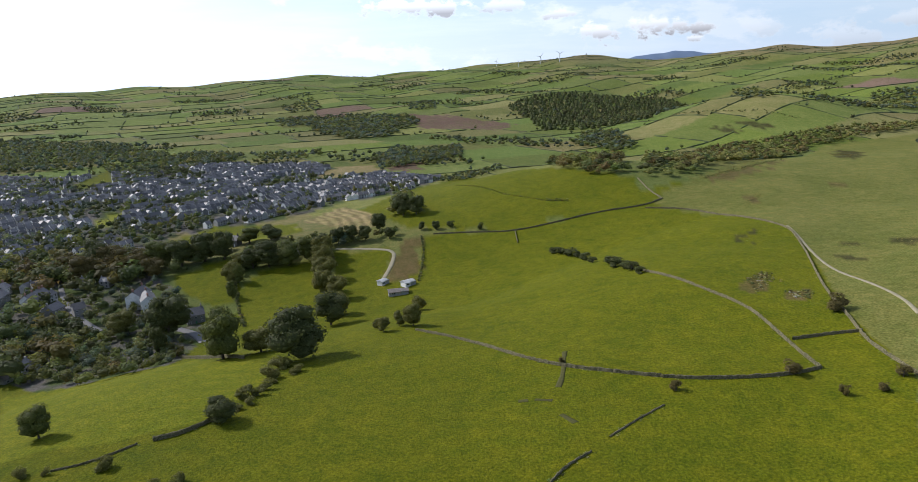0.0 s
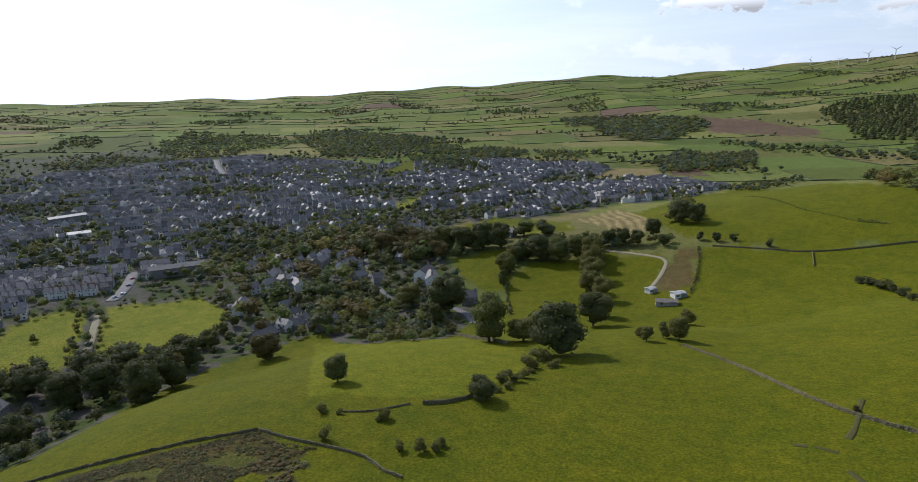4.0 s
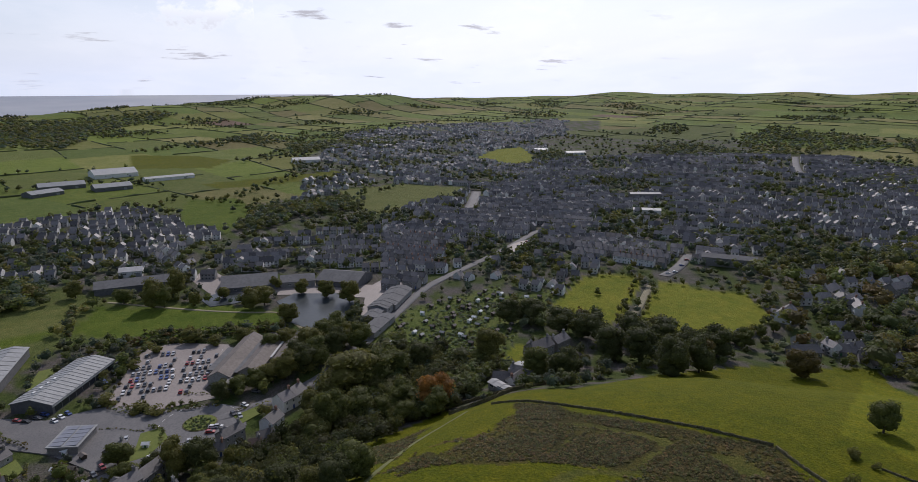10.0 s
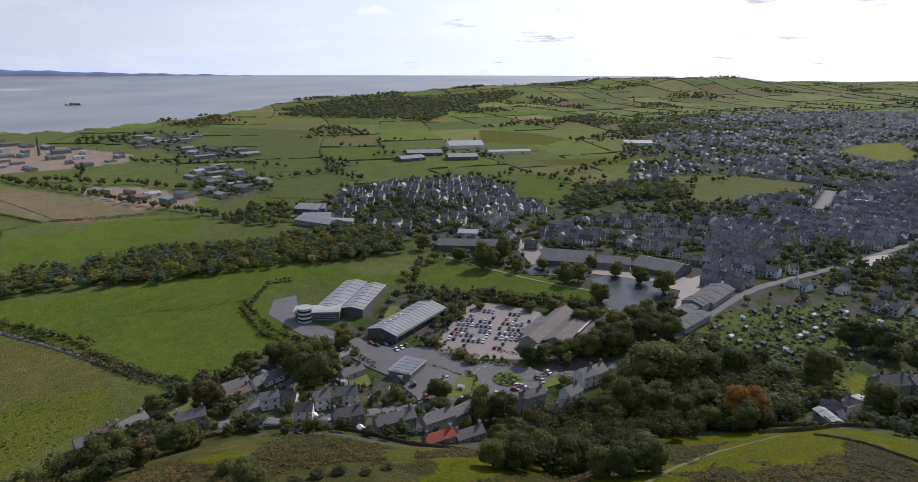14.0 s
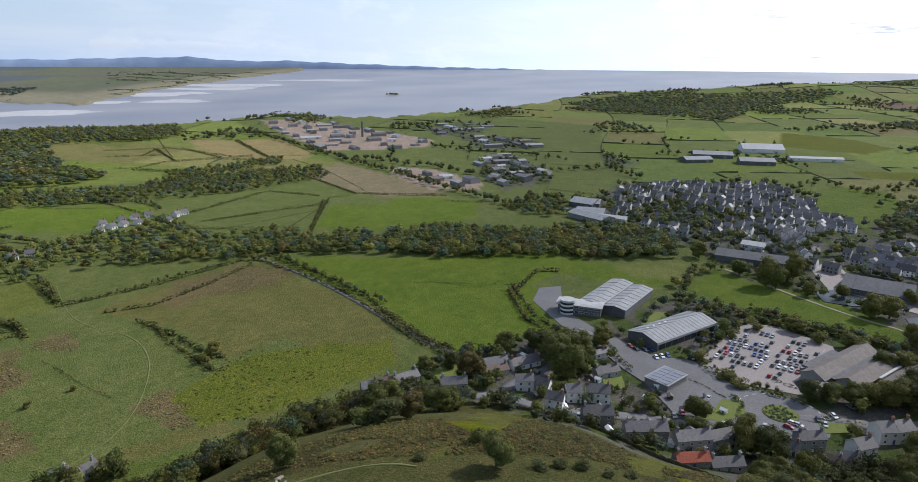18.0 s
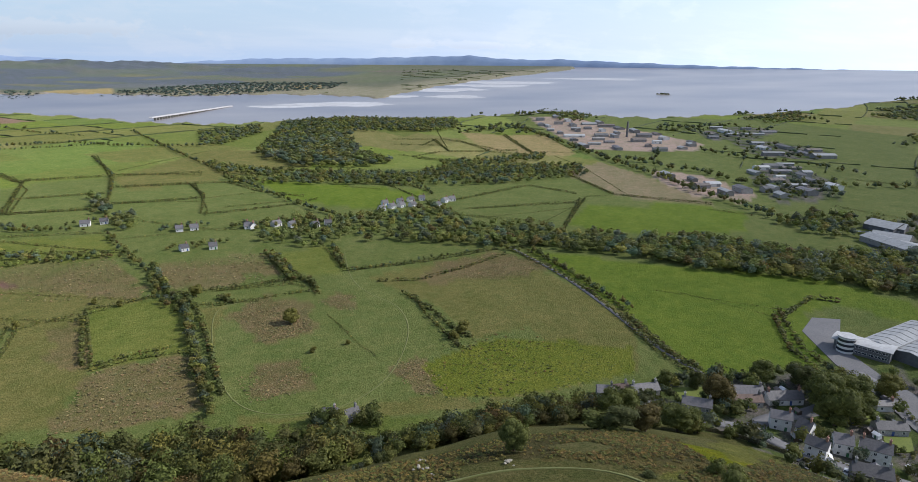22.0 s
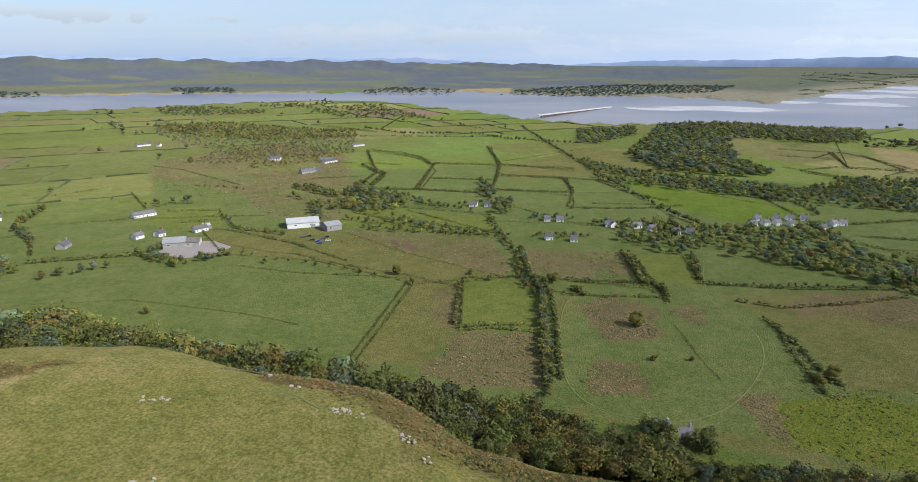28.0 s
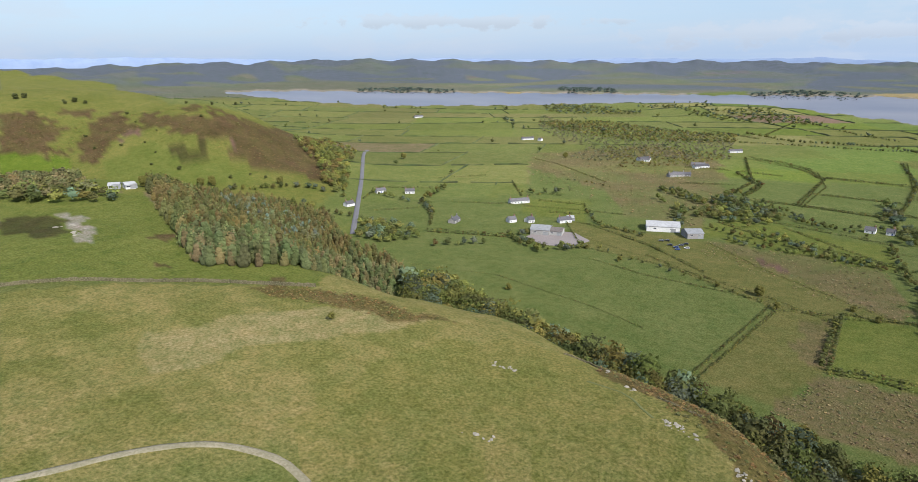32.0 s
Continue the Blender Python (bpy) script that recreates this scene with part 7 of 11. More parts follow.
town([(-220, 959), (-113, 1014), (-32, 935), (-77, 760), (-167, 764)], angle=12, gap=8, row=17)

# cottages and houses
house(-242, -162, 147, 20.2, 7, 1)
house(-255, -149, 153, 15.7, 7, 1, wall='render_one')
house(-238, -155, 151, 12.5, 6, 1, roof='brown_tile')
house(-188, -191, 146, 7.2, 6, 1)
house(-195, -189, 164, 7.3, 6, 1, roof='brown_tile')
house(-205, -184, 162, 12.6, 6.5, 1)
house(-214, -162, 132, 12.0, 6.5, 1)
house(-232, -135, 130, 7.8, 6, 2, wall='render_one')
house(-233, -125, 101, 5.1, 7, 2, wall='render_one')
house(-221, -113, 106, 7.3, 6, 2, wall='render_one')
house(-236, -112, 129, 6.4, 7, 2, wall='render_one')
house(-244, -104, 119, 10.3, 7, 2, wall='render_one')
house(-271, -112, 145, 12.2, 6, 1)
house(-288, -123, 150, 8.1, 4, 1, wall='render_one')
house(-219, -93, 128, 12, 7, 2)
house(-222, -74, 128, 16.4, 7, 2)
house(-229, -58, 135, 14.1, 7, 2)
house(-241, -49, 145, 15.8, 6.5, 2)
house(-212, -53, 132, 12.0, 6, 1, roof='red_tile')
house(-220, -43, 132, 12.0, 6, 1)
house(-267, -67, 144, 8.6, 5, 1)
house(-255, -27, 90, 6.0, 6, 1, wall='render_one')
house(-262, -22, 131, 10.6, 6, 2)
house(-260, -8, 108, 6.3, 6, 1)
house(-268, -5, 144, 8.6, 7, 2, wall='render_one')
house(-287, 1, 130, 7.8, 8, 2, wall='render_one')
house(-292, 6, 140, 7.8, 8, 2, wall='render_one')
house(-255, -12, 90, 5.0, 4, 1, roof='brown_tile')
house(-306, 139, 115, 15.3, 9.4, 2)
house(-313, 154, 119, 11.9, 7.8, 2)
house(-267, 111, 128, 15.8, 6.2, 1, wall='render_one')
house(-74, -234, 147, 6.0, 7, 1)
house(-262, -605, -180, 6.0, 7, 1, wall='render_one')
house(-280, -606, -180, 6.0, 7, 1, wall='render_one')
house(-293, -607, -179, 6.1, 7, 1, wall='render_one')
house(-307, -608, 164, 6.0, 7, 1, wall='render_one')
house(-140, -571, -163, 7.8, 7, 1, wall='render_one')
house(-118, -575, 109, 11.5, 7, 1, wall='render_one')
house(-74, -233, -173, 6.0, 6, 1, wall='render_one')
house(-82, -230, -173, 6.0, 6, 1)
house(10, -652, 173, 8.2, 7, 1, wall='render_one')
house(-5, -653, 173, 6.3, 7, 1, wall='render_one')
house(-61, -592, 174, 6.0, 7, 1, wall='render_one')
house(-73, -591, 174, 6.7, 7, 1, wall='render_one')
house(-56, -527, -169, 6.0, 7, 1, wall='render_one')
house(-77, -522, 174, 6.0, 7, 1, wall='render_one')
house(-117, -574, 174, 8.9, 7, 1, wall='render_one')
house(-152, -562, -170, 6.2, 7, 1, wall='render_one')
house(-170, -551, -168, 6.0, 7, 1, wall='render_one')
house(-182, -551, 173, 6.0, 7, 1, wall='render_one')
house(-249, -583, -166, 6.0, 7, 1, wall='render_one')
house(-262, -587, -166, 6.0, 7, 1, wall='render_one')
house(-273, -588, -164, 6.0, 7, 1, wall='render_one')
house(-284, -584, -164, 6.0, 7, 1, wall='render_one')
house(-306, -571, -163, 6.0, 7, 1, wall='render_one')
house(-324, -587, -162, 6.0, 7, 1, wall='render_one')
house(-334, -590, 173, 6.0, 7, 1, wall='render_one')
house(220, -1117, -136, 22.4, 7, 1, wall='render_one')
house(313, -950, -169, 13.8, 7, 1, wall='render_one')
house(231, -854, -159, 22.5, 7, 1)
house(559, -1084, 176, 7.0, 7, 1, wall='render_one')
house(277, -521, -126, 6.0, 7, 1, wall='render_one')
house(234, -945, -160, 18.8, 7, 1)
house(485, -546, -114, 11.9, 7, 1, wall='render_one')
house(456, -564, -143, 10.8, 7, 1, wall='render_one')
house(336, -481, -81, 12.2, 7, 1)
house(327, -589, -127, 21.8, 7, 1, wall='render_one')
house(292, -512, -118, 7.9, 7, 1, wall='render_one')
house(278, -522, -98, 7.5, 7, 1, wall='render_one')
house(466, -475, -101, 9.6, 7, 1, wall='render_one')
house(1027, -1313, -113, 24.0, 7, 1, wall='render_one')
house(587, -1086, -126, 24.0, 7, 1, wall='render_one')
house(250, -539, -129, 12.2, 7, 1, wall='render_one')
house(318, -959, -123, 21.9, 7, 1, wall='render_one')
house(227, -933, -128, 23.6, 7, 1, wall='render_one')
house(236, -846, -128, 24.0, 7, 1)
house(-222, 413, 93, 16.0, 11, 3, wall='render_one')
house(-212, 405, -60, 16.0, 9, 3, wall='render_one')
house(-170, 378, 31, 10.5, 10, 2)
house(-303, 431, 86, 11.9, 9, 2, wall='render_one')
house(-273, 400, 82, 10.4, 9, 2)
house(-256, 400, 41, 7.0, 9, 2)
house(-237, 303, 70, 10.8, 10, 1)
house(-198, 536, -8, 9.3, 9, 2)
house(-130, 491, 1, 14.1, 6, 1)
house(-342, 448, 102, 13.7, 9, 2, wall='render_one')
house(-319, 455, 49, 7.8, 9, 2)
house(-262, 279, 78, 16.0, 9, 1)
house(-258, 300, 55, 16.0, 9, 1)
house(-241, 306, 50, 15.4, 9, 1)
house(-320, 375, 105, 16.0, 9, 2)
house(-303, 426, 87, 16.0, 9, 2, wall='render_one')
house(-342, 380, 111, 16.0, 9, 2)
house(-312, 314, 120, 16.0, 9, 2, wall='render_one')
house(-269, 103, 67, 8.5, 9, 1)
house(-270, 115, 45, 13.5, 9, 1)
house(-349, 174, 61, 13.5, 8, 1)
house(-308, 369, -34, 16.0, 8, 2, wall='render_one')
house(-331, 429, 100, 16.0, 9, 2)

# large buildings
triple_shed(-343, -10, 161.6)
long_shed(-340, -103, 161, 50.8)
modern_works((-368, -148, -179, 50.8), (-338, -159, 106, 25.6), (-332, -165))
filling_station(-281, -86)
roundabout(-283, -36)
mill_shed(-514, -100, 98, 53.5, 22, 6, 'metal_dark')
mill_shed(-495, -17, 89, 40.0, 34, 5, 'metal_dark')
mill_shed(-488, 18, 88, 25.0, 20, 6, 'metal_dark')
mill_shed(-482, 53, 58, 34.1, 30, 6, 'metal_dark')
mill_shed(-552, -109, 93, 17.0, 14, 6, 'metal_white')
mill_shed(-400, 65, 149, 32.8, 9, 5, 'metal_dark')
mill_shed(-435, 85, 135, 21.2, 9, 5, 'metal_dark')
mill_shed(-425, 80, 150, 37.8, 16, 5, 'metal_dark')
mill_shed(-374, 60, 146, 31.6, 10, 5, 'metal_dark')
mill_shed(-1214, -249, 114, 66.8, 50, 8, 'metal_white')
mill_shed(-1091, -296, 111, 61.2, 30, 7, 'metal_grey')
mill_shed(-1057, -221, 114, 50.4, 30, 7, 'metal_grey')
mill_shed(-1146, -153, 116, 78.2, 16, 6, 'metal_white')
mill_shed(-1322, 79, 96, 53.7, 30, 7, 'metal_white')
mill_shed(-623, -292, 109, 26.3, 22, 6, 'metal_grey')
mill_shed(-584, -270, 107, 27.6, 22, 6, 'metal_grey')
mill_shed(-575, -243, 97, 28.2, 12, 5, 'metal_white')
mill_shed(-432, 368, 50, 42.6, 14, 9, 'metal_dark')
mill_shed(-655, 433, 59, 31.3, 12, 6, 'metal_white')
mill_shed(-743, 486, 72, 40.6, 12, 10, 'metal_grey')
mill_shed(-777, 299, 53, 26.3, 14, 6, 'metal_white')
mill_shed(-1353, 606, 60, 29.0, 20, 6, 'metal_white')
mill_shed(-1277, 653, 81, 43.0, 20, 6, 'metal_white')
mill_shed(165, -563, -159, 28.3, 20, 6, 'metal_white')
mill_shed(250, -492, -161, 16.5, 18, 6, 'metal_grey')
mill_shed(237, -496, -164, 11.4, 14, 5, 'brown_sheet')
mill_shed(404, -205, -127, 6.0, 8, 3, 'metal_white')
mill_shed(398, -211, -105, 5.8, 8, 3.5, 'metal_white')
mill_shed(-43, 392, 11, 12.5, 7, 3.2, 'brown_sheet')
mill_shed(-56, 416, 52, 5.7, 5, 3.5, 'metal_white')
mill_shed(-38, 408, 39, 7.7, 6, 3.5, 'metal_white')
mill_shed(-622, -294, 89, 26.5, 26, 6, 'metal_grey')
mill_shed(-566, -261, 73, 43.5, 20, 6, 'metal_grey')
mill_shed(-1025, -302, 135, 44.2, 26, 6, 'metal_grey')

# bridge, turbines, chimney
sandbank(-703, -1953, 324, 132)
sandbank(-524, -1931, 221, 74)
sandbank(-1187, -2064, 197, 139)
sandbank(-1248, -2433, 276, 137)
sandbank(-1625, -2516, 358, 165)
sandbank(-1414, -2362, 152, 139)
sandbank(-708, -1929, 264, 129)
sandbank(-1273, -2381, 273, 179)
sandbank(-1807, -2666, 474, 191)
sandbank(-1002, -2155, 131, 104)
sandbank(-1811, -2600, 349, 123)
sandbank(-2393, -2672, 494, 158)
islet(-1925, -1772, 32)
viaduct((-144, -1672), (-377, -1982))
wind_turbine(239, 4173, 52)
wind_turbine(358, 3972, 49)
wind_turbine(471, 3834, 68)
wind_turbine(577, 3796, 74)
wind_turbine(-187, 4836, 39)
tall_chimney(-925, -934, 30)

# parked cars
car_row((-318, -77), (-318, -38), 0.35)
car_row((-325, -76), (-324, -37), 0.50)
car_row((-332, -76), (-331, -36), 0.75)
car_row((-339, -75), (-338, -35), 0.85)
car_row((-347, -75), (-345, -34), 0.90)
car_row((-354, -74), (-353, -33), 0.75)
car_row((-362, -73), (-360, -32), 0.60)
car_row((-371, -72), (-368, -31), 0.50)
car(-258, -53, 20)
car(-277, -28, 80)
car(-273, -31, 80)
car(-277, -65, 0)
car(-310, -95, 40)
car(-307, -97, 40)
car(-304, -99, 40)
car(-204, -106, 0)
car(-196, -173, 30)
car(-542, 247, 60)
car(-539, 237, 60)
car(-541, 223, 60)
car(-456, 344, 80)
car(-442, 329, 80)
car(-427, 312, 80)
car(-425, 304, 80)
car(-520, 205, 40)
car(-545, 224, 40)
car(-560, 239, 40)
car(-287, -3, 20)
car(143, -513, 10)
car(137, -509, 10)
car(135, -517, 10)
car(129, -511, 10)
car(149, -525, 10)
car(153, -522, 10)
car(134, -503, 10)
car(133, -523, 10)

# rocks
outcrop(72, -108, 2.2)
outcrop(67, -109, 1.8)
outcrop(50, -152, 2.5)
outcrop(36, -140, 2.0)
outcrop(33, -138, 2.0)
outcrop(16, -127, 2.0)
outcrop(11, -120, 1.6)
outcrop(82, -142, 2.0)
outcrop(78, -142, 1.6)
outcrop(85, -141, 2.0)
outcrop(81, -142, 1.6)
outcrop(34, -139, 1.8)
outcrop(29, -136, 1.6)
outcrop(17, -128, 1.8)
outcrop(136, 246, 3.0)
outcrop(135, 251, 2.5)
outcrop(132, 271, 2.0)
outcrop(60, -161, 2.2)
outcrop(-77, -108, 2.5)
outcrop(-61, -124, 2.5)
outcrop(-66, -132, 2.4)
outcrop(-63, -122, 2.4)
outcrop(-61, -116, 2.0)
outcrop(35, -139, 1.8)
outcrop(32, -138, 1.5)
outcrop(17, -129, 1.5)
outcrop(335, -144, 5.0)
outcrop(314, -140, 5.0)
outcrop(308, -136, 4.0)

# trees near the hill
tree(-68, 240, 21.8, wide=1.23, tone=DARK, label='large dark broadleaf tree beside a stone wall')
tree(-107, 260, 24.1, wide=0.97, tone=GREEN, label='large dark broadleaf tree beside a stone wall')
tree(-91, 263, 11.4, wide=1.56, tone=OLIVE, label='large dark broadleaf tree beside a stone wall')
tree(-76, 339, 21.0, wide=1.10, tone=DARK, label='large dark broadleaf tree beside a stone wall')
tree(-94, 413, 15.1, wide=1.07, tone=OLIVE, label='large dark broadleaf tree beside a stone wall')
tree(-101, 439, 15.1, wide=1.00, tone=OLIVE, label='large dark broadleaf tree beside a stone wall')
tree(-104, 464, 14.0, wide=1.14, tone=RUSSET, label='large dark broadleaf tree beside a stone wall')
tree(-174, 351, 27, wide=1.1, tone=DARK, label='large dark broadleaf tree beside a stone wall')
tree(-162, 313, 18.6, wide=0.57, tone=DARK, label='large dark broadleaf tree beside a stone wall')
tree(-207, 360, 16.6, wide=1.28, tone=OLIVE, label='large dark broadleaf tree beside a stone wall')
tree(-72, 227, 5.9, wide=1.89, tone=OLIVE, label='large dark broadleaf tree beside a stone wall')
tree(-301, 502, 25.6, wide=1.06, tone=DARK, label='broadleaf tree on a field boundary')
tree(-244, 492, 23.5, wide=1.24, tone=GREEN, label='broadleaf tree on a field boundary')
tree(-225, 491, 24.2, wide=1.24, tone=DARK, label='broadleaf tree on a field boundary')
tree(-209, 497, 25.2, wide=1.09, tone=DARK, label='broadleaf tree on a field boundary')
tree(-193, 497, 24.9, wide=0.95, tone=DARK, label='broadleaf tree on a field boundary')
tree(-161, 469, 17.5, wide=1.26, tone=DARK, label='broadleaf tree on a field boundary')
tree(-149, 470, 21.2, wide=1.29, tone=DARK, label='broadleaf tree on a field boundary')
tree(-134, 470, 19.1, wide=1.14, tone=GREEN, label='broadleaf tree on a field boundary')
tree(-122, 479, 17.4, wide=1.07, tone=GREEN, label='broadleaf tree on a field boundary')
tree(-112, 486, 16.5, wide=1.14, tone=DARK, label='broadleaf tree on a field boundary')
tree(-185, 537, 14.3, wide=1.75, tone=GREEN, label='broadleaf tree on a field boundary')
tree(-166, 536, 14.1, wide=1.75, tone=DARK, label='broadleaf tree on a field boundary')
tree(-164, 444, 15.8, wide=0.74, tone=GREEN, label='broadleaf tree on a field boundary')
tree(-159, 415, 13.2, wide=0.68, tone=GREEN, label='broadleaf tree on a field boundary')
tree(-172, 474, 12.8, wide=1.14, tone=DARK, label='broadleaf tree on a field boundary')
tree(-316, 484, 19.1, wide=1.47, tone=RUSSET, label='broadleaf tree turning russet beside a villa')
tree(-294, 474, 20.6, wide=1.44, tone=RUSSET, label='broadleaf tree turning russet beside a villa')
tree(-286, 500, 22.4, wide=1.31, tone=RUSSET, label='broadleaf tree turning russet beside a villa')
tree(-257, 487, 20.4, wide=1.32, tone=RUSSET, label='broadleaf tree turning russet beside a villa')
tree(-238, 469, 17.5, wide=1.20, tone=RUSSET, label='broadleaf tree turning russet beside a villa')
tree(-248, 184, 18.5, wide=1.10, tone=DARK, label='tall field tree casting a shadow on grass')
tree(-249, 202, 17.1, wide=0.87, tone=RUSSET, label='tall field tree casting a shadow on grass')
tree(-230, 246, 15.1, wide=1.29, tone=RUSSET, label='tall field tree casting a shadow on grass')
tree(-475, -101, 11.5, wide=1.23, tone=GREEN, label='bushy tree beside the canal')
tree(-460, -80, 20.3, wide=0.93, tone=OLIVE, label='bushy tree beside the canal')
tree(-458, -73, 17.4, wide=0.90, tone=GREEN, label='bushy tree beside the canal')
tree(-482, -68, 20.1, wide=0.92, tone=OLIVE, label='bushy tree beside the canal')
tree(-456, -53, 10.9, wide=0.85, tone=OLIVE, label='bushy tree beside the canal')
tree(-467, -35, 9.2, wide=1.14, tone=OLIVE, label='bushy tree beside the canal')
tree(-438, -16, 14.8, wide=1.14, tone=OLIVE, label='bushy tree beside the canal')
tree(-443, -7, 15.0, wide=1.14, tone=OLIVE, label='bushy tree beside the canal')
tree(-403, 8, 13.7, wide=1.14, tone=OLIVE, label='bushy tree beside the canal')
tree(-479, 1, 10.4, wide=1.03, tone=OLIVE, label='bushy tree beside the canal')
tree(-461, 19, 11.9, wide=1.14, tone=OLIVE, label='bushy tree beside the canal')
tree(-448, 36, 13.4, wide=1.14, tone=OLIVE, label='bushy tree beside the canal')
tree(-432, 50, 17.3, wide=1.02, tone=OLIVE, label='bushy tree beside the canal')
tree(-500, -137, 13.2, wide=1.22, tone=OLIVE, label='bushy tree beside the canal')
tree(-304, -28, 10.2, wide=1.14, tone=DARK, label='dark broadleaf tree behind the supermarket')
tree(-309, -20, 9.7, wide=1.29, tone=GREEN, label='dark broadleaf tree behind the supermarket')
tree(-312, -12, 11.0, wide=1.20, tone=GREEN, label='dark broadleaf tree behind the supermarket')
tree(-316, -4, 13.1, wide=1.19, tone=OLIVE, label='dark broadleaf tree behind the supermarket')
tree(-318, 3, 15.2, wide=1.09, tone=OLIVE, label='dark broadleaf tree behind the supermarket')
tree(-322, 12, 16.7, wide=1.05, tone=DARK, label='dark broadleaf tree behind the supermarket')
tree(-330, 20, 17.0, wide=1.05, tone=GREEN, label='dark broadleaf tree behind the supermarket')
tree(-341, 30, 17.5, wide=1.09, tone=DARK, label='dark broadleaf tree behind the supermarket')
tree(-354, 40, 14.5, wide=1.14, tone=OLIVE, label='dark broadleaf tree behind the supermarket')
tree(-344, 45, 17.7, wide=1.00, tone=GREEN, label='dark broadleaf tree behind the supermarket')
tree(-335, 8, 13.8, wide=1.14, tone=DARK, label='dark broadleaf tree behind the supermarket')
tree(-355, 18, 13.8, wide=1.32, tone=OLIVE, label='dark broadleaf tree behind the supermarket')
tree(-369, 28, 12.8, wide=1.34, tone=GREEN, label='dark broadleaf tree behind the supermarket')
tree(-378, 36, 13.0, wide=1.20, tone=GREEN, label='dark broadleaf tree behind the supermarket')
tree(-389, 47, 11.8, wide=1.29, tone=DARK, label='dark broadleaf tree behind the supermarket')
tree(-358, -4, 10.9, wide=1.29, tone=GREEN, label='dark broadleaf tree behind the supermarket')
tree(-365, 5, 11.1, wide=1.29, tone=OLIVE, label='dark broadleaf tree behind the supermarket')
tree(-356, -74, 5.9, wide=1.56, tone=OLIVE, label='small planted tree round a car park')
tree(-375, -68, 6.2, wide=1.70, tone=OLIVE, label='small planted tree round a car park')
tree(-404, -65, 5.7, wide=2.11, tone=OLIVE, label='small planted tree round a car park')
tree(-386, -48, 8.6, wide=1.65, tone=OLIVE, label='small planted tree round a car park')
tree(-379, -36, 6.9, wide=1.64, tone=OLIVE, label='small planted tree round a car park')
tree(-380, -20, 7.7, wide=1.48, tone=OLIVE, label='small planted tree round a car park')
tree(-376, -14, 7.6, wide=1.48, tone=OLIVE, label='small planted tree round a car park')
tree(-315, -81, 6.1, wide=1.89, tone=OLIVE, label='small planted tree round a car park')
tree(-304, -64, 5.8, wide=1.89, tone=OLIVE, label='small planted tree round a car park')
tree(-299, -57, 5.1, wide=2.13, tone=OLIVE, label='small planted tree round a car park')
tree(-348, -87, 5.1, wide=1.62, tone=OLIVE, label='small planted tree round a car park')
tree(-124, -125, 7.0, wide=1.89, tone=GREEN, label='broadleaf tree by the lane to the cottages')
tree(-126, -121, 8.5, wide=1.55, tone=DARK, label='broadleaf tree by the lane to the cottages')
tree(-135, -119, 9.5, wide=1.23, tone=RUSSET, label='broadleaf tree by the lane to the cottages')
tree(-182, -145, 11.7, wide=1.38, tone=GREEN, label='broadleaf tree by the lane to the cottages')
tree(-199, -135, 6.3, wide=0.95, tone=GREEN, label='broadleaf tree by the lane to the cottages')
tree(-190, -142, 6.2, wide=1.42, tone=GREEN, label='broadleaf tree by the lane to the cottages')
tree(-225, -160, 15.3, wide=1.01, tone=RUSSET, label='broadleaf tree by the lane to the cottages')
tree(-256, -126, 19.9, wide=1.07, tone=GREEN, label='broadleaf tree by the lane to the cottages')
tree(-273, -125, 12.6, wide=1.14, tone=GREEN, label='broadleaf tree by the lane to the cottages')
tree(-219, -184, 9.1, wide=0.91, tone=GREEN, label='broadleaf tree by the lane to the cottages')
tree(-228, -175, 10.9, wide=0.69, tone=DARK, label='broadleaf tree by the lane to the cottages')
tree(-256, -64, 11.4, wide=1.14, tone=GREEN, label='broadleaf tree on the wooded foot of the hill')
tree(-242, -41, 16.1, wide=0.95, tone=OLIVE, label='broadleaf tree on the wooded foot of the hill')
tree(-240, -32, 16.0, wide=0.95, tone=DARK, label='broadleaf tree on the wooded foot of the hill')
tree(-277, 15, 11.8, wide=1.42, tone=OLIVE, label='broadleaf tree on the wooded foot of the hill')
tree(-257, 20, 19.5, wide=0.97, tone=GREEN, label='broadleaf tree on the wooded foot of the hill')
tree(-252, 12, 13.7, wide=1.14, tone=OLIVE, label='broadleaf tree on the wooded foot of the hill')
tree(-289, 31, 24.5, wide=1.56, tone=OLIVE, label='broadleaf tree on the wooded foot of the hill')
tree(-296, 42, 22.0, wide=1.30, tone=GREEN, label='broadleaf tree on the wooded foot of the hill')
tree(-263, 32, 14.2, wide=1.36, tone=GREEN, label='broadleaf tree on the wooded foot of the hill')
tree(-116, -62, 2.1, wide=2.40, tone=DARK, label='dark thorn bush in bracken')
tree(-120, -59, 2.2, wide=2.23, tone=DARK, label='dark thorn bush in bracken')
tree(-123, -55, 2.5, wide=2.04, tone=DARK, label='dark thorn bush in bracken')
tree(-101, -87, 1.8, wide=2.01, tone=DARK, label='dark thorn bush in bracken')
tree(-126, -87, 1.9, wide=2.04, tone=DARK, label='dark thorn bush in bracken')
tree(-143, -66, 1.5, wide=1.92, tone=DARK, label='dark thorn bush in bracken')
tree(-131, -46, 1.6, wide=2.08, tone=DARK, label='dark thorn bush in bracken')
tree(-125, -49, 1.7, wide=2.40, tone=DARK, label='dark thorn bush in bracken')
tree(-130, 173, 10.8)
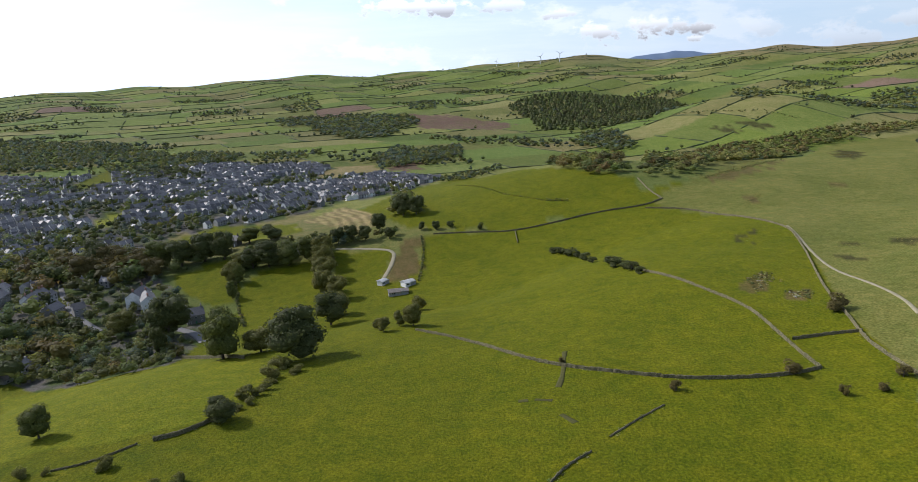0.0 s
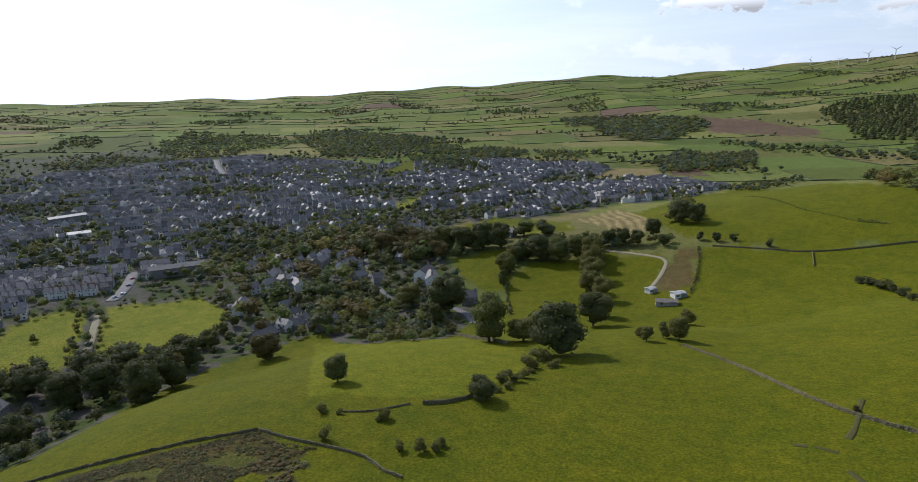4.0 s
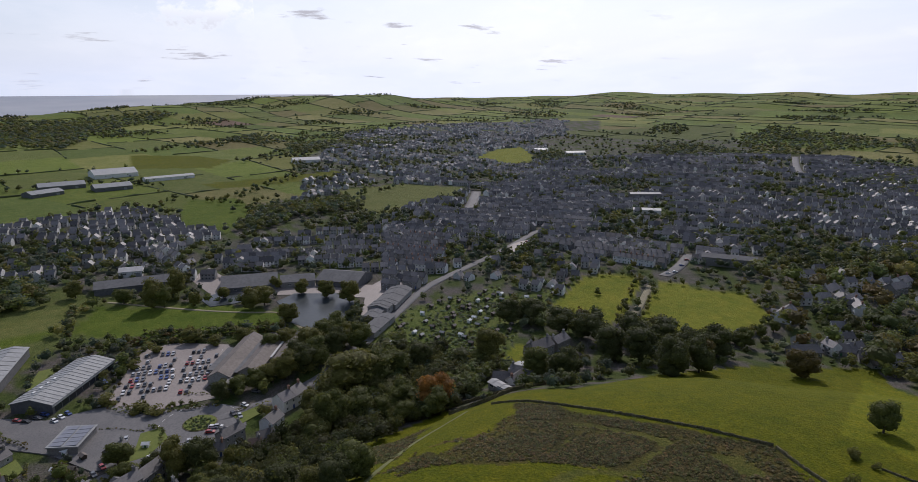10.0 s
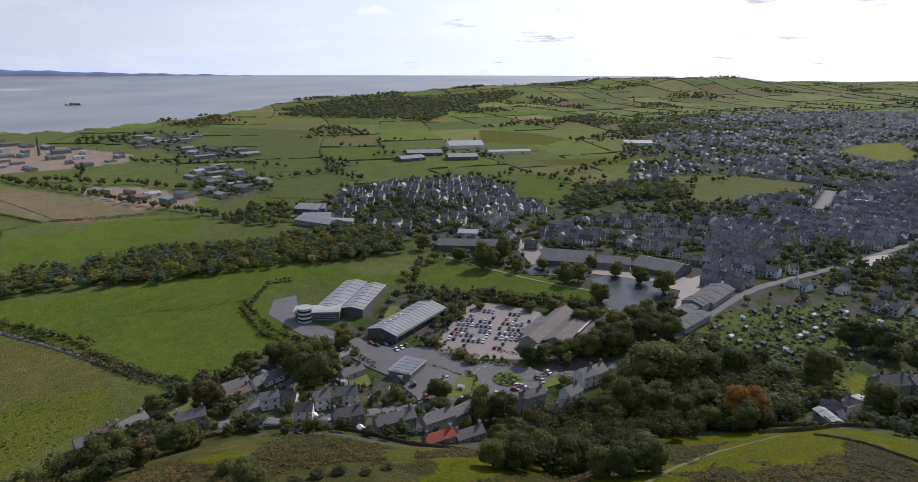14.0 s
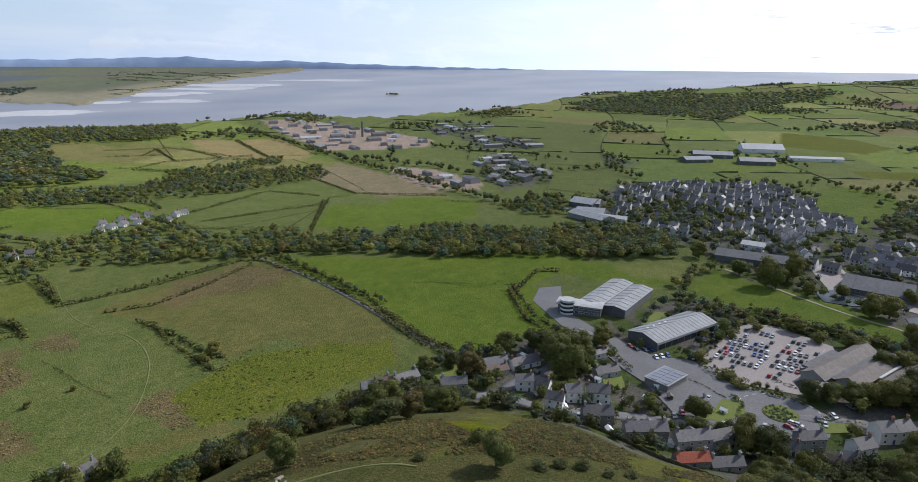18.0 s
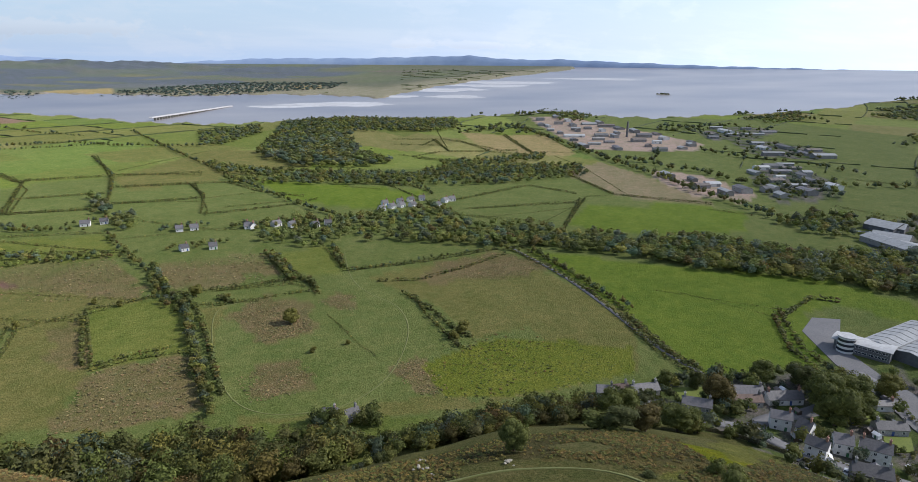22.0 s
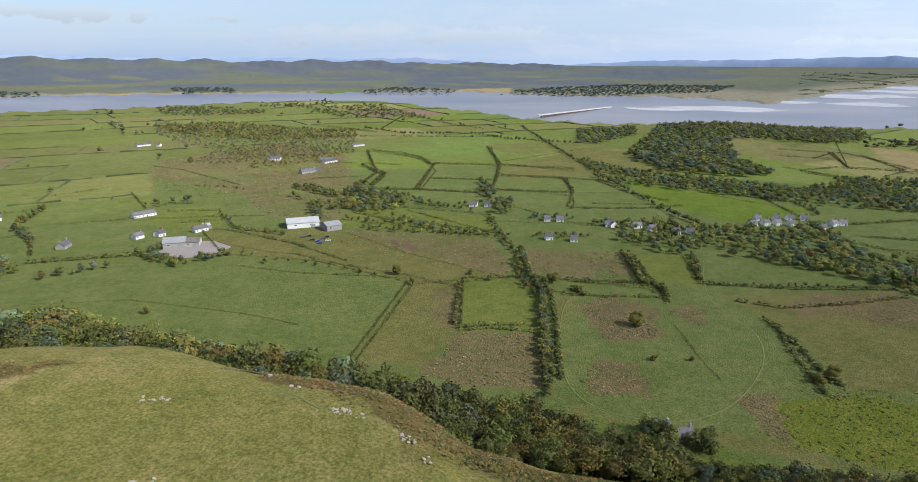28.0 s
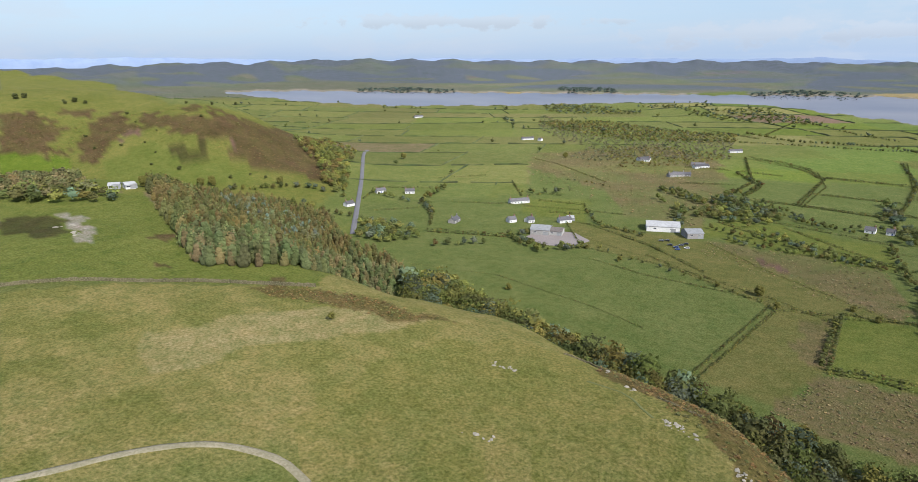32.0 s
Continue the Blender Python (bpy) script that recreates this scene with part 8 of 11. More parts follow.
tree(-73, 171, 8.3, wide=1.5, tone=DARK, label='dark hawthorn bush in open pasture')
tree(61, 427, 4.6, wide=1.7, tone=DARK, label='dark hawthorn bush on an old field boundary')
tree(66, 421, 5.5, wide=1.7, tone=DARK, label='dark hawthorn bush on an old field boundary')
tree(70, 413, 6.5, wide=1.7, tone=DARK, label='dark hawthorn bush on an old field boundary')
tree(75, 408, 5.1, wide=1.7, tone=DARK, label='dark hawthorn bush on an old field boundary')
tree(78, 392, 5.9, wide=1.7, tone=DARK, label='dark hawthorn bush on an old field boundary')
tree(77, 370, 4.6, wide=1.7, tone=DARK, label='dark hawthorn bush on an old field boundary')
tree(83, 352, 5.5, wide=1.7, tone=DARK, label='dark hawthorn bush on an old field boundary')
tree(84, 341, 6.5, wide=1.7, tone=DARK, label='dark hawthorn bush on an old field boundary')
tree(86, 331, 5.1, wide=1.7, tone=DARK, label='dark hawthorn bush on an old field boundary')
tree(88, 323, 5.9, wide=1.7, tone=DARK, label='dark hawthorn bush on an old field boundary')
tree(89, 313, 4.6, wide=1.7, tone=DARK, label='dark hawthorn bush on an old field boundary')
tree(-71, 179, 2.4, wide=1.6, tone=OLIVE, label='dark hawthorn bush in open pasture')
tree(-69, 183, 2.9, wide=1.6, tone=OLIVE, label='dark hawthorn bush in open pasture')
tree(-69, 191, 3.4, wide=1.6, tone=OLIVE, label='dark hawthorn bush in open pasture')
tree(-68, 197, 3.9, wide=1.6, tone=OLIVE, label='dark hawthorn bush in open pasture')
tree(-68, 205, 2.4, wide=1.6, tone=OLIVE, label='dark hawthorn bush in open pasture')
tree(-64, 216, 2.9, wide=1.6, tone=OLIVE, label='dark hawthorn bush in open pasture')
tree(-62, 219, 3.4, wide=1.6, tone=OLIVE, label='dark hawthorn bush in open pasture')
tree(-72, 189, 5.1, wide=1.4, tone=OLIVE, label='dark hawthorn bush in open pasture')
tree(-71, 212, 6.3, wide=1.4, tone=OLIVE, label='dark hawthorn bush in open pasture')
tree(-70, 226, 4.9, wide=1.4, tone=OLIVE, label='dark hawthorn bush in open pasture')
tree(-95, 147, 4.6, wide=1, tone=OLIVE, label='dark hawthorn bush in open pasture')
tree(-117, 147, 3.1, wide=1.3, tone=OLIVE, label='dark hawthorn bush in open pasture')
tree(-110, 146, 2.4, wide=1.2, tone=OLIVE, label='dark hawthorn bush in open pasture')
tree(-71, 138, 3.0, wide=1.3, tone=OLIVE, label='dark hawthorn bush in open pasture')
tree(-95, 411, 17.6, tone=OLIVE, label='broadleaf tree on a field boundary')
tree(-103, 440, 15.9, tone=OLIVE, label='broadleaf tree on a field boundary')
tree(-107, 467, 12.1, tone=OLIVE, label='broadleaf tree on a field boundary')
tree(-38, 277, 7.6, tone=OLIVE, label='broadleaf tree on a field boundary')
tree(-32, 288, 7.9, tone=OLIVE, label='broadleaf tree on a field boundary')
tree(-25, 285, 11.4, tone=OLIVE, label='broadleaf tree on a field boundary')
tree(-27, 349, 9.4, tone=OLIVE, label='broadleaf tree on a field boundary')
tree(-42, 287, 6.1, tone=OLIVE, label='broadleaf tree on a field boundary')
tree(-169, 446, 16.1, tone=OLIVE, label='broadleaf tree on a field boundary')
tree(-172, 468, 14.0, tone=OLIVE, label='broadleaf tree on a field boundary')
tree(61, 171, 3.9, wide=1.2, tone=RUSSET, label='wind-bent russet hawthorn by a wall')
tree(97, 177, 5.4, wide=1.3, tone=RUSSET, label='wind-bent russet hawthorn by a wall')
tree(139, 225, 6.9, wide=1.5, tone=RUSSET, label='wind-bent russet hawthorn by a wall')
tree(104, 161, 3.9, wide=0.8, tone=RUSSET, label='wind-bent russet hawthorn by a wall')
tree(114, 160, 3.2, wide=1.2, tone=RUSSET, label='wind-bent russet hawthorn by a wall')
tree(124, 167, 4.3, wide=1.3, tone=RUSSET, label='wind-bent russet hawthorn by a wall')
tree(32, 201, 2.6, wide=1, tone=RUSSET, label='wind-bent russet hawthorn by a wall')
tree(-80, 506, 13.3, tone=DARK, label='dark tree on a field hedge')
tree(-92, 507, 14.9, tone=DARK, label='dark tree on a field hedge')
tree(-102, 505, 14.8, tone=DARK, label='dark tree on a field hedge')
tree(-60, 503, 9.8, tone=DARK, label='dark tree on a field hedge')
tree(13, 494, 7.2, tone=DARK, label='dark tree on a field hedge')
tree(-22, 509, 7.9, tone=DARK, label='dark tree on a field hedge')
tree(-34, 513, 7.5, tone=DARK, label='dark tree on a field hedge')
tree(-53, 559, 20.4, tone=DARK, label='dark tree on a field hedge')
tree(-41, 555, 18.1, tone=DARK, label='dark tree on a field hedge')
tree(-71, 528, 15.3, tone=DARK, label='dark tree on a field hedge')
tree(-10, 509, 6.9, tone=DARK, label='dark tree on a field hedge')
tree(-116, 145, 3.8, tone=OLIVE, label='small thorn tree on the pasture slope')
tree(-104, 130, 5.0, tone=OLIVE, label='small thorn tree on the pasture slope')
tree(-95, 148, 4.4, tone=OLIVE, label='small thorn tree on the pasture slope')
tree(-75, 133, 4.7, tone=OLIVE, label='small thorn tree on the pasture slope')
tree(-71, 135, 3.9, tone=OLIVE, label='small thorn tree on the pasture slope')
tree(-81, 132, 3.6, tone=OLIVE, label='small thorn tree on the pasture slope')
tree(-238, 176, 19.6, tone=DARK, label='tall field tree casting a shadow on grass')
tree(-246, 198, 19.5, tone=DARK, label='tall field tree casting a shadow on grass')
tree(-358, 157, 16.3, wide=1.25, tone=DARK, label="large dark tree at the park's edge")
tree(-335, 166, 17.0, wide=1.25, tone=DARK, label="large dark tree at the park's edge")
tree(-324, 175, 16.5, wide=1.25, tone=DARK, label="large dark tree at the park's edge")
tree(-286, 172, 18.8, wide=1.25, tone=DARK, label="large dark tree at the park's edge")
tree(-274, 183, 19.8, wide=1.25, tone=DARK, label="large dark tree at the park's edge")
tree(-293, 208, 18.3, wide=1.25, tone=DARK, label="large dark tree at the park's edge")
tree(-277, 215, 16.9, wide=1.25, tone=DARK, label="large dark tree at the park's edge")
tree(-271, 228, 18.7, wide=1.25, tone=DARK, label="large dark tree at the park's edge")
tree(-285, 255, 8.3, wide=1.25, tone=DARK, label="large dark tree at the park's edge")
tree(-361, 143, 15.5, wide=1.25, tone=DARK, label="large dark tree at the park's edge")
tree(-307, 199, 18.9, wide=1.25, tone=DARK, label="large dark tree at the park's edge")
tree(-316, 181, 18.1, wide=1.25, tone=DARK, label="large dark tree at the park's edge")
tree(-254, 66, 17.5, tone=RUST, wide=1.15, label='broadleaf tree turning colour')
tree(-308, 110, 18.4, tone=OLIVE, wide=1.15, label='broadleaf tree on the wooded foot of the hill')
tree(-265, 120, 16.7, tone=GREEN, wide=1.15, label='broadleaf tree on the wooded foot of the hill')
tree(-255, 128, 17.8, tone=DARK, wide=1.15, label='broadleaf tree on the wooded foot of the hill')
tree(-282, 257, 11.9, tone=GREEN, wide=1.15, label='broadleaf tree on the wooded foot of the hill')
tree(-264, 52, 15.3, tone=GREEN, wide=1.15, label='broadleaf tree on the wooded foot of the hill')
tree(-304, 57, 16.8, tone=GREEN, wide=1.15, label='broadleaf tree on the wooded foot of the hill')
tree(-310, 72, 14.6, tone=DARK, wide=1.15, label='broadleaf tree on the wooded foot of the hill')
tree(-76, 360, 15.9, tone=OLIVE, label='broadleaf tree on a field boundary')
tree(-83, 396, 17.2, tone=OLIVE, label='broadleaf tree on a field boundary')
tree(-98, 436, 18.8, tone=OLIVE, label='broadleaf tree on a field boundary')
tree(-106, 459, 19.7, tone=OLIVE, label='broadleaf tree on a field boundary')
tree(-109, 475, 20.2, tone=OLIVE, label='broadleaf tree on a field boundary')
tree(-259, 44, 11.3, wide=1.2, tone=GREEN, label="large broadleaf tree at the hill's foot")
tree(-265, 32, 13.1, wide=1.2, tone=OLIVE, label="large broadleaf tree at the hill's foot")
tree(-247, 64, 12.1, wide=1.2, tone=GREEN, label="large broadleaf tree at the hill's foot")
tree(-247, 50, 10.5, wide=1.2, tone=GREEN, label="large broadleaf tree at the hill's foot")
tree(-156, 18, 11.3, wide=1.2, tone=GREEN, label="large broadleaf tree at the hill's foot")
tree(-152, 12, 10.0, wide=1.2, tone=DARK, label="large broadleaf tree at the hill's foot")
tree(-152, 6, 8.3, wide=1.2, tone=OLIVE, label="large broadleaf tree at the hill's foot")
tree(-147, -22, 8.2, wide=1.2, tone=OLIVE, label="large broadleaf tree at the hill's foot")
tree(-265, 130, 9.6, wide=1.2, tone=OLIVE, label="large broadleaf tree at the hill's foot")
tree(-268, 141, 8.8, wide=1.2, tone=DARK, label="large broadleaf tree at the hill's foot")
tree(-172, -10, 11.4, wide=1.2, tone=OLIVE, label="large broadleaf tree at the hill's foot")
tree(-161, -2, 11.3, wide=1.2, tone=DARK, label="large broadleaf tree at the hill's foot")
tree(-151, -17, 10.2, wide=1.2, tone=DARK, label="large broadleaf tree at the hill's foot")
tree(-246, 13, 10.8, wide=1.2, tone=GREEN, label="large broadleaf tree at the hill's foot")
tree(-265, 19, 15.1, wide=1.2, tone=DARK, label="large broadleaf tree at the hill's foot")
tree(-292, 40, 13.9, wide=1.2, tone=GREEN, label="large broadleaf tree at the hill's foot")
tree(-304, 102, 9.0, wide=1.2, tone=GREEN, label="large broadleaf tree at the hill's foot")
tree(-227, -158, 10.1, tone=RUSSET, wide=1.15, label='garden tree among cottages')
tree(-279, -131, 16.3, tone=GREEN, wide=1.15, label='garden tree among cottages')
tree(-266, -137, 18.1, tone=GREEN, wide=1.15, label='garden tree among cottages')
tree(-273, -153, 13.8, tone=DARK, wide=1.15, label='garden tree among cottages')
tree(-300, -127, 12.3, tone=OLIVE, wide=1.15, label='garden tree among cottages')
tree(-225, -89, 7.0, tone=RUSSET, wide=1.15, label='garden tree among cottages')
tree(-263, -165, 11.2, tone=GREEN, wide=1.15, label='garden tree among cottages')
tree(-243, -61, 8.5, tone=GREEN, wide=1.15, label='garden tree among cottages')
tree(-255, -84, 6.6, tone=RUSSET, wide=1.15, label='garden tree among cottages')
tree(-247, -50, 8.6, tone=DARK, wide=1.15, label='garden tree among cottages')
tree(-244, -34, 9.5, tone=OLIVE, wide=1.15, label='garden tree among cottages')
tree(-186, -143, 8.7, tone=OLIVE, wide=1.15, label='garden tree among cottages')
tree(-179, -154, 7.7, tone=GREEN, wide=1.15, label='garden tree among cottages')
tree(-228, -186, 4.9, tone=GREEN, wide=1.15, label='garden tree among cottages')
tree(-200, -134, 4.8, tone=OLIVE, wide=1.15, label='garden tree among cottages')

# woods
VILLA = [(DARK, 3), (GREEN, 4), (RUSSET, 1), (OLIVE, 4), (PALE, 1.5)]
clear([(-446, -339), (-539, -363), (-523, -294), (-476, -289)])
# leaf mix darkened, putting back-lit shade into these two woods
wood([(-158, 3), (-149, -20), (-218, -33), (-245, -22), (-259, -2), (-265, 11), (-296, 21), (-327, 47), (-332, 92), (-303, 91), (-262, 89), (-238, 62), (-225, 26)], 8, 6, choices=[(DARK, 4), (GREEN, 2), ((0.05, 0.055, 0.02), 2)])
wood([(-284, 39), (-240, 68), (-289, 106), (-308, 102), (-326, 79), (-355, 70), (-341, 52)], 9, 6, choices=[(DARK, 4), (GREEN, 2), ((0.05, 0.055, 0.02), 2)])
wood([(-269, 185), (-341, 210), (-352, 175), (-337, 142), (-400, 160), (-372, 170), (-346, 213), (-295, 264), (-267, 238), (-262, 212)], 8, 6)
wood([(-39, -236), (-66, -219), (-90, -200), (-127, -193), (-148, -191), (-174, -175), (-190, -158), (-164, -165), (-112, -173), (-95, -179)], 7, 5.5, choices=AUTUMN)
wood([(168, -287), (134, -281), (88, -268), (57, -265), (20, -249), (-24, -241), (-22, -221), (18, -214), (56, -231), (103, -244), (151, -252)], 12, 6)
wood([(29, -239), (10, -243), (-28, -233), (-49, -215), (-74, -204), (-64, -185), (-31, -189), (-3, -196), (18, -211)], 12, 6, choices=AUTUMN)
wood([(-70, -206), (-100, -198), (-147, -196), (-182, -184), (-193, -174), (-188, -168), (-113, -178), (-72, -184)], 8, 5.5)
wood([(237, -146), (275, -166), (243, -179), (372, -339), (279, -336), (274, -329), (191, -167), (209, -152), (224, -143)], 9.0, 4.2, choices=[((0.060, 0.070, 0.026), 5), ((0.085, 0.072, 0.030), 2)], label='hillside plantation turning brown in autumn', cone=True, dense=1.0)
wood([(270, -164), (398, -221), (662, -401), (585, -421), (532, -440), (451, -429), (377, -377), (333, -365), (281, -338), (362, -342), (242, -178)], 9.0, 4.4, choices=[((0.068, 0.060, 0.020), 4), ((0.058, 0.062, 0.021), 4), ((0.076, 0.060, 0.021), 2)], label='hillside plantation turning brown in autumn', cone=True, dense=1.0)
wood([(871, -308), (846, -342), (454, -208), (388, -190), (399, -174), (442, -154)], 8, 6, choices=[((0.074, 0.072, 0.028), 4), ((0.088, 0.074, 0.030), 3), ((0.064, 0.070, 0.027), 3)])
scrub([(1066, -393), (1027, -427), (953, -432), (969, -471), (907, -515), (785, -582), (767, -627), (948, -858), (658, -622), (576, -560), (569, -529), (633, -500), (680, -487), (747, -497), (865, -473), (863, -447), (820, -406), (839, -385), (902, -371), (947, -341)], tone=RED_LEAF, gap=4.8, size=1.2)
tree(908, -432, 4.0, tone=DARK, wide=1.3, label='small dark thorn bush on the bracken hill')
tree(864, -420, 3.9, tone=DARK, wide=1.3, label='small dark thorn bush on the bracken hill')
tree(880, -489, 3.3, tone=DARK, wide=1.3, label='small dark thorn bush on the bracken hill')
tree(806, -456, 3.1, tone=DARK, wide=1.3, label='small dark thorn bush on the bracken hill')
tree(766, -445, 3.0, tone=DARK, wide=1.3, label='small dark thorn bush on the bracken hill')
tree(698, -433, 5.6, tone=DARK, wide=1.3, label='small dark thorn bush on the bracken hill')
tree(741, -424, 3.6, tone=DARK, wide=1.3, label='small dark thorn bush on the bracken hill')
tree(797, -535, 4.0, tone=DARK, wide=1.3, label='small dark thorn bush on the bracken hill')
tree(1720, -1281, 9.2, tone=DARK, wide=1.3, label='small dark thorn bush on the bracken hill')
tree(628, -479, 3.5, tone=DARK, wide=1.3, label='small dark thorn bush on the bracken hill')
tree(611, -487, 4.2, tone=DARK, wide=1.3, label='small dark thorn bush on the bracken hill')
tree(634, -455, 4.8, tone=DARK, wide=1.3, label='small dark thorn bush on the bracken hill')
tree(1108, -435, 8.9, tone=DARK, wide=1.3, label='small dark thorn bush on the bracken hill')
tree(1107, -447, 8.0, tone=DARK, wide=1.3, label='small dark thorn bush on the bracken hill')
tree(1041, -474, 7.1, tone=DARK, wide=1.3, label='small dark thorn bush on the bracken hill')
tree(1040, -487, 8.0, tone=DARK, wide=1.3, label='small dark thorn bush on the bracken hill')
tree(1025, -496, 6.2, tone=DARK, wide=1.3, label='small dark thorn bush on the bracken hill')
tree(926, -503, 4.3, tone=DARK, wide=1.3, label='small dark thorn bush on the bracken hill')
tree(866, -560, 4.3, tone=DARK, wide=1.3, label='small dark thorn bush on the bracken hill')
tree(837, -583, 5.2, tone=DARK, wide=1.3, label='small dark thorn bush on the bracken hill')
tree(835, -440, 3.8, tone=DARK, wide=1.3, label='small dark thorn bush on the bracken hill')
tree(818, -481, 3.1, tone=DARK, wide=1.3, label='small dark thorn bush on the bracken hill')
tree_line([(618, -394), (593, -443), (562, -501), (526, -502)], 7, gap=7, jitter=4)
wood([(590, -403), (554, -420), (404, -383), (384, -351), (442, -356)], 9, 5, choices=[((0.070, 0.090, 0.062), 2), ((0.075, 0.080, 0.036), 3)], cone=True, label='blue-green conifers among the plantation')
wood([(247, -303), (238, -316), (213, -306), (169, -291), (124, -271), (80, -268), (51, -254), (20, -242), (-4, -235), (17, -222), (33, -224), (57, -233), (96, -237), (138, -243), (179, -247), (216, -264)], 16, 6)
wood([(258, -316), (248, -330), (218, -322), (173, -304), (126, -283), (84, -278), (53, -261), (54, -246), (82, -257), (120, -263), (164, -275), (202, -285), (237, -290)], 13, 6)
wood([(28, -243), (16, -256), (6, -244), (-9, -239), (5, -230), (22, -221)], 12, 5.5, choices=[(DARK, 1)])
wood([(604, -622), (774, -746), (754, -655), (638, -591), (547, -523), (492, -495)], 8, 7, choices=AUTUMN)
wood([(745, -659), (774, -746), (619, -638), (725, -762), (873, -841)], 7, 8, choices=AUTUMN)
wood([(430, -444), (401, -449), (341, -436), (331, -408), (346, -387), (377, -388)], 7, 6)
wood([(448, -156), (439, -172), (390, -198), (368, -186), (392, -165), (429, -149)], 8, 7)
wood([(-356, -338), (-400, -377), (-438, -360), (-467, -330), (-491, -278), (-558, -227), (-542, -177), (-488, -146), (-468, -173), (-442, -201), (-433, -238), (-399, -268), (-371, -300)], 9, 6.5)
wood([(-703, -38), (-779, 1), (-862, 79), (-857, 125), (-793, 116), (-764, 43), (-684, -11)], 8, 7, choices=TOWNY)
wood([(-417, -121), (-415, -137), (-467, -116), (-491, -117), (-473, -127)], 7, 6)
wood([(-491, -122), (-512, -87), (-489, -64), (-453, -41), (-444, 2), (-453, -41), (-470, -89)], 5, 7)
wood([(-555, -347), (-636, -336), (-575, -287), (-538, -303)], 8, 7)
wood([(-185, -486), (-247, -483), (-301, -443), (-357, -402), (-438, -336), (-467, -293), (-514, -208), (-513, -161), (-465, -187), (-407, -255), (-358, -333), (-313, -395), (-252, -437)], 8, 6.5)
wood([(-510, -164), (-457, -175), (-474, -200), (-528, -194), (-534, -163)], 8, 6.5)
wood([(-444, -755), (-540, -729), (-624, -725), (-567, -636), (-440, -642), (-361, -669), (-287, -717), (-138, -798), (-145, -833), (-277, -773), (-358, -748)], 7, 7)
wood([(-224, -1024), (-363, -1359), (-443, -1348), (-434, -1158), (-379, -953), (-398, -863), (-323, -837), (-250, -891)], 11, 7, choices=TOWNY, label='dense dark wood on the shore plain')
wood([(-396, -1367), (-561, -1360), (-756, -1374), (-717, -1208), (-608, -1154), (-496, -1206), (-406, -1241)], 9, 8)
# bluish leaf tints put the bay's haze into these far-shore woods
wood([(478, -2531), (359, -2772), (104, -2608), (138, -2404), (392, -2362)], 8, 8, choices=[((0.040, 0.055, 0.044), 3), ((0.034, 0.046, 0.034), 2)], label='dark wood on the far shore of the bay')
wood([(11, -2476), (-272, -2764), (-632, -2945), (-1063, -2836), (-896, -2543), (-523, -2414), (-278, -2394)], 8, 8, choices=[((0.040, 0.055, 0.044), 3), ((0.034, 0.046, 0.034), 2)], label='dark wood on the far shore of the bay')
wood([(1244, -2535), (1027, -2619), (928, -2422), (1102, -2335)], 8, 8, choices=[((0.040, 0.055, 0.044), 3), ((0.034, 0.046, 0.034), 2)], label='dark wood on the far shore of the bay')
wood([(1909, -2036), (1780, -2213), (1504, -2188), (1458, -2086), (1798, -1912)], 8, 8, choices=[((0.040, 0.055, 0.044), 3), ((0.034, 0.046, 0.034), 2)], label='dark wood on the far shore of the bay')
wood([(-1765, -927), (-2048, -883), (-2221, -674), (-2342, -537), (-1971, -447), (-1700, -444), (-1758, -674), (-1732, -828)], 10, 9, choices=TOWNY, label='dark coastal wood')
wood([(-1497, -1061), (-1737, -1099), (-1510, -936), (-1382, -960)], 8, 9)
wood([(-1098, -1473), (-1204, -1500), (-1139, -1274), (-1017, -1180), (-977, -1219)], 8, 9)
wood([(-1953, -1018), (-2163, -911), (-2633, -607), (-2768, -357), (-2707, -300), (-2325, -429), (-1852, -516), (-1790, -810)], 10, 9, choices=TOWNY, label='dark coastal wood')
wood([(-1834, -120), (-2041, -5), (-1855, 95), (-2178, 376), (-1958, 340), (-1676, -3)], 8, 9, choices=TOWNY)
wood([(159, 2217), (248, 2400), (482, 2498), (714, 2374), (752, 2203), (471, 1608), (313, 1616), (217, 1665), (193, 2055)], 12, 8, choices=[(DARK, 5), (GREEN, 1)], cone=True, label='dark conifer plantation on the hillside', name='conifer_plantation')
wood([(-497, 2062), (-377, 2244), (-170, 2198), (-120, 2018), (-186, 1615), (-271, 1591), (-411, 1834)], 10, 7, choices=TOWNY)
wood([(-636, 2225), (-525, 2363), (-413, 2017), (-542, 1950)], 9, 8, choices=TOWNY)
wood([(-726, 2641), (-619, 2821), (-521, 2512), (-629, 2440)], 9, 9, choices=TOWNY)
wood([(-216, 2665), (-109, 2693), (-83, 2274), (-176, 2286)], 9, 9, choices=TOWNY)
wood([(1208, 1926), (1336, 1978), (1289, 1836), (1168, 1657), (995, 1525)], 10, 9, choices=TOWNY)
wood([(966, 2321), (1025, 2271), (709, 1477), (652, 1530)], 8, 9, choices=TOWNY)
wood([(163, 586), (343, 1091), (508, 1203), (663, 1251), (772, 1283), (944, 1333), (905, 1276), (726, 1202), (613, 1132), (273, 643), (200, 554), (159, 554)], 9, 7, choices=AUTUMN)
wood([(83, 636), (230, 1179), (161, 645), (155, 578), (112, 575)], 9, 7, choices=AUTUMN)
wood([(237, 1380), (300, 1545), (361, 1507), (348, 1258), (287, 1195)], 10, 7, choices=TOWNY)
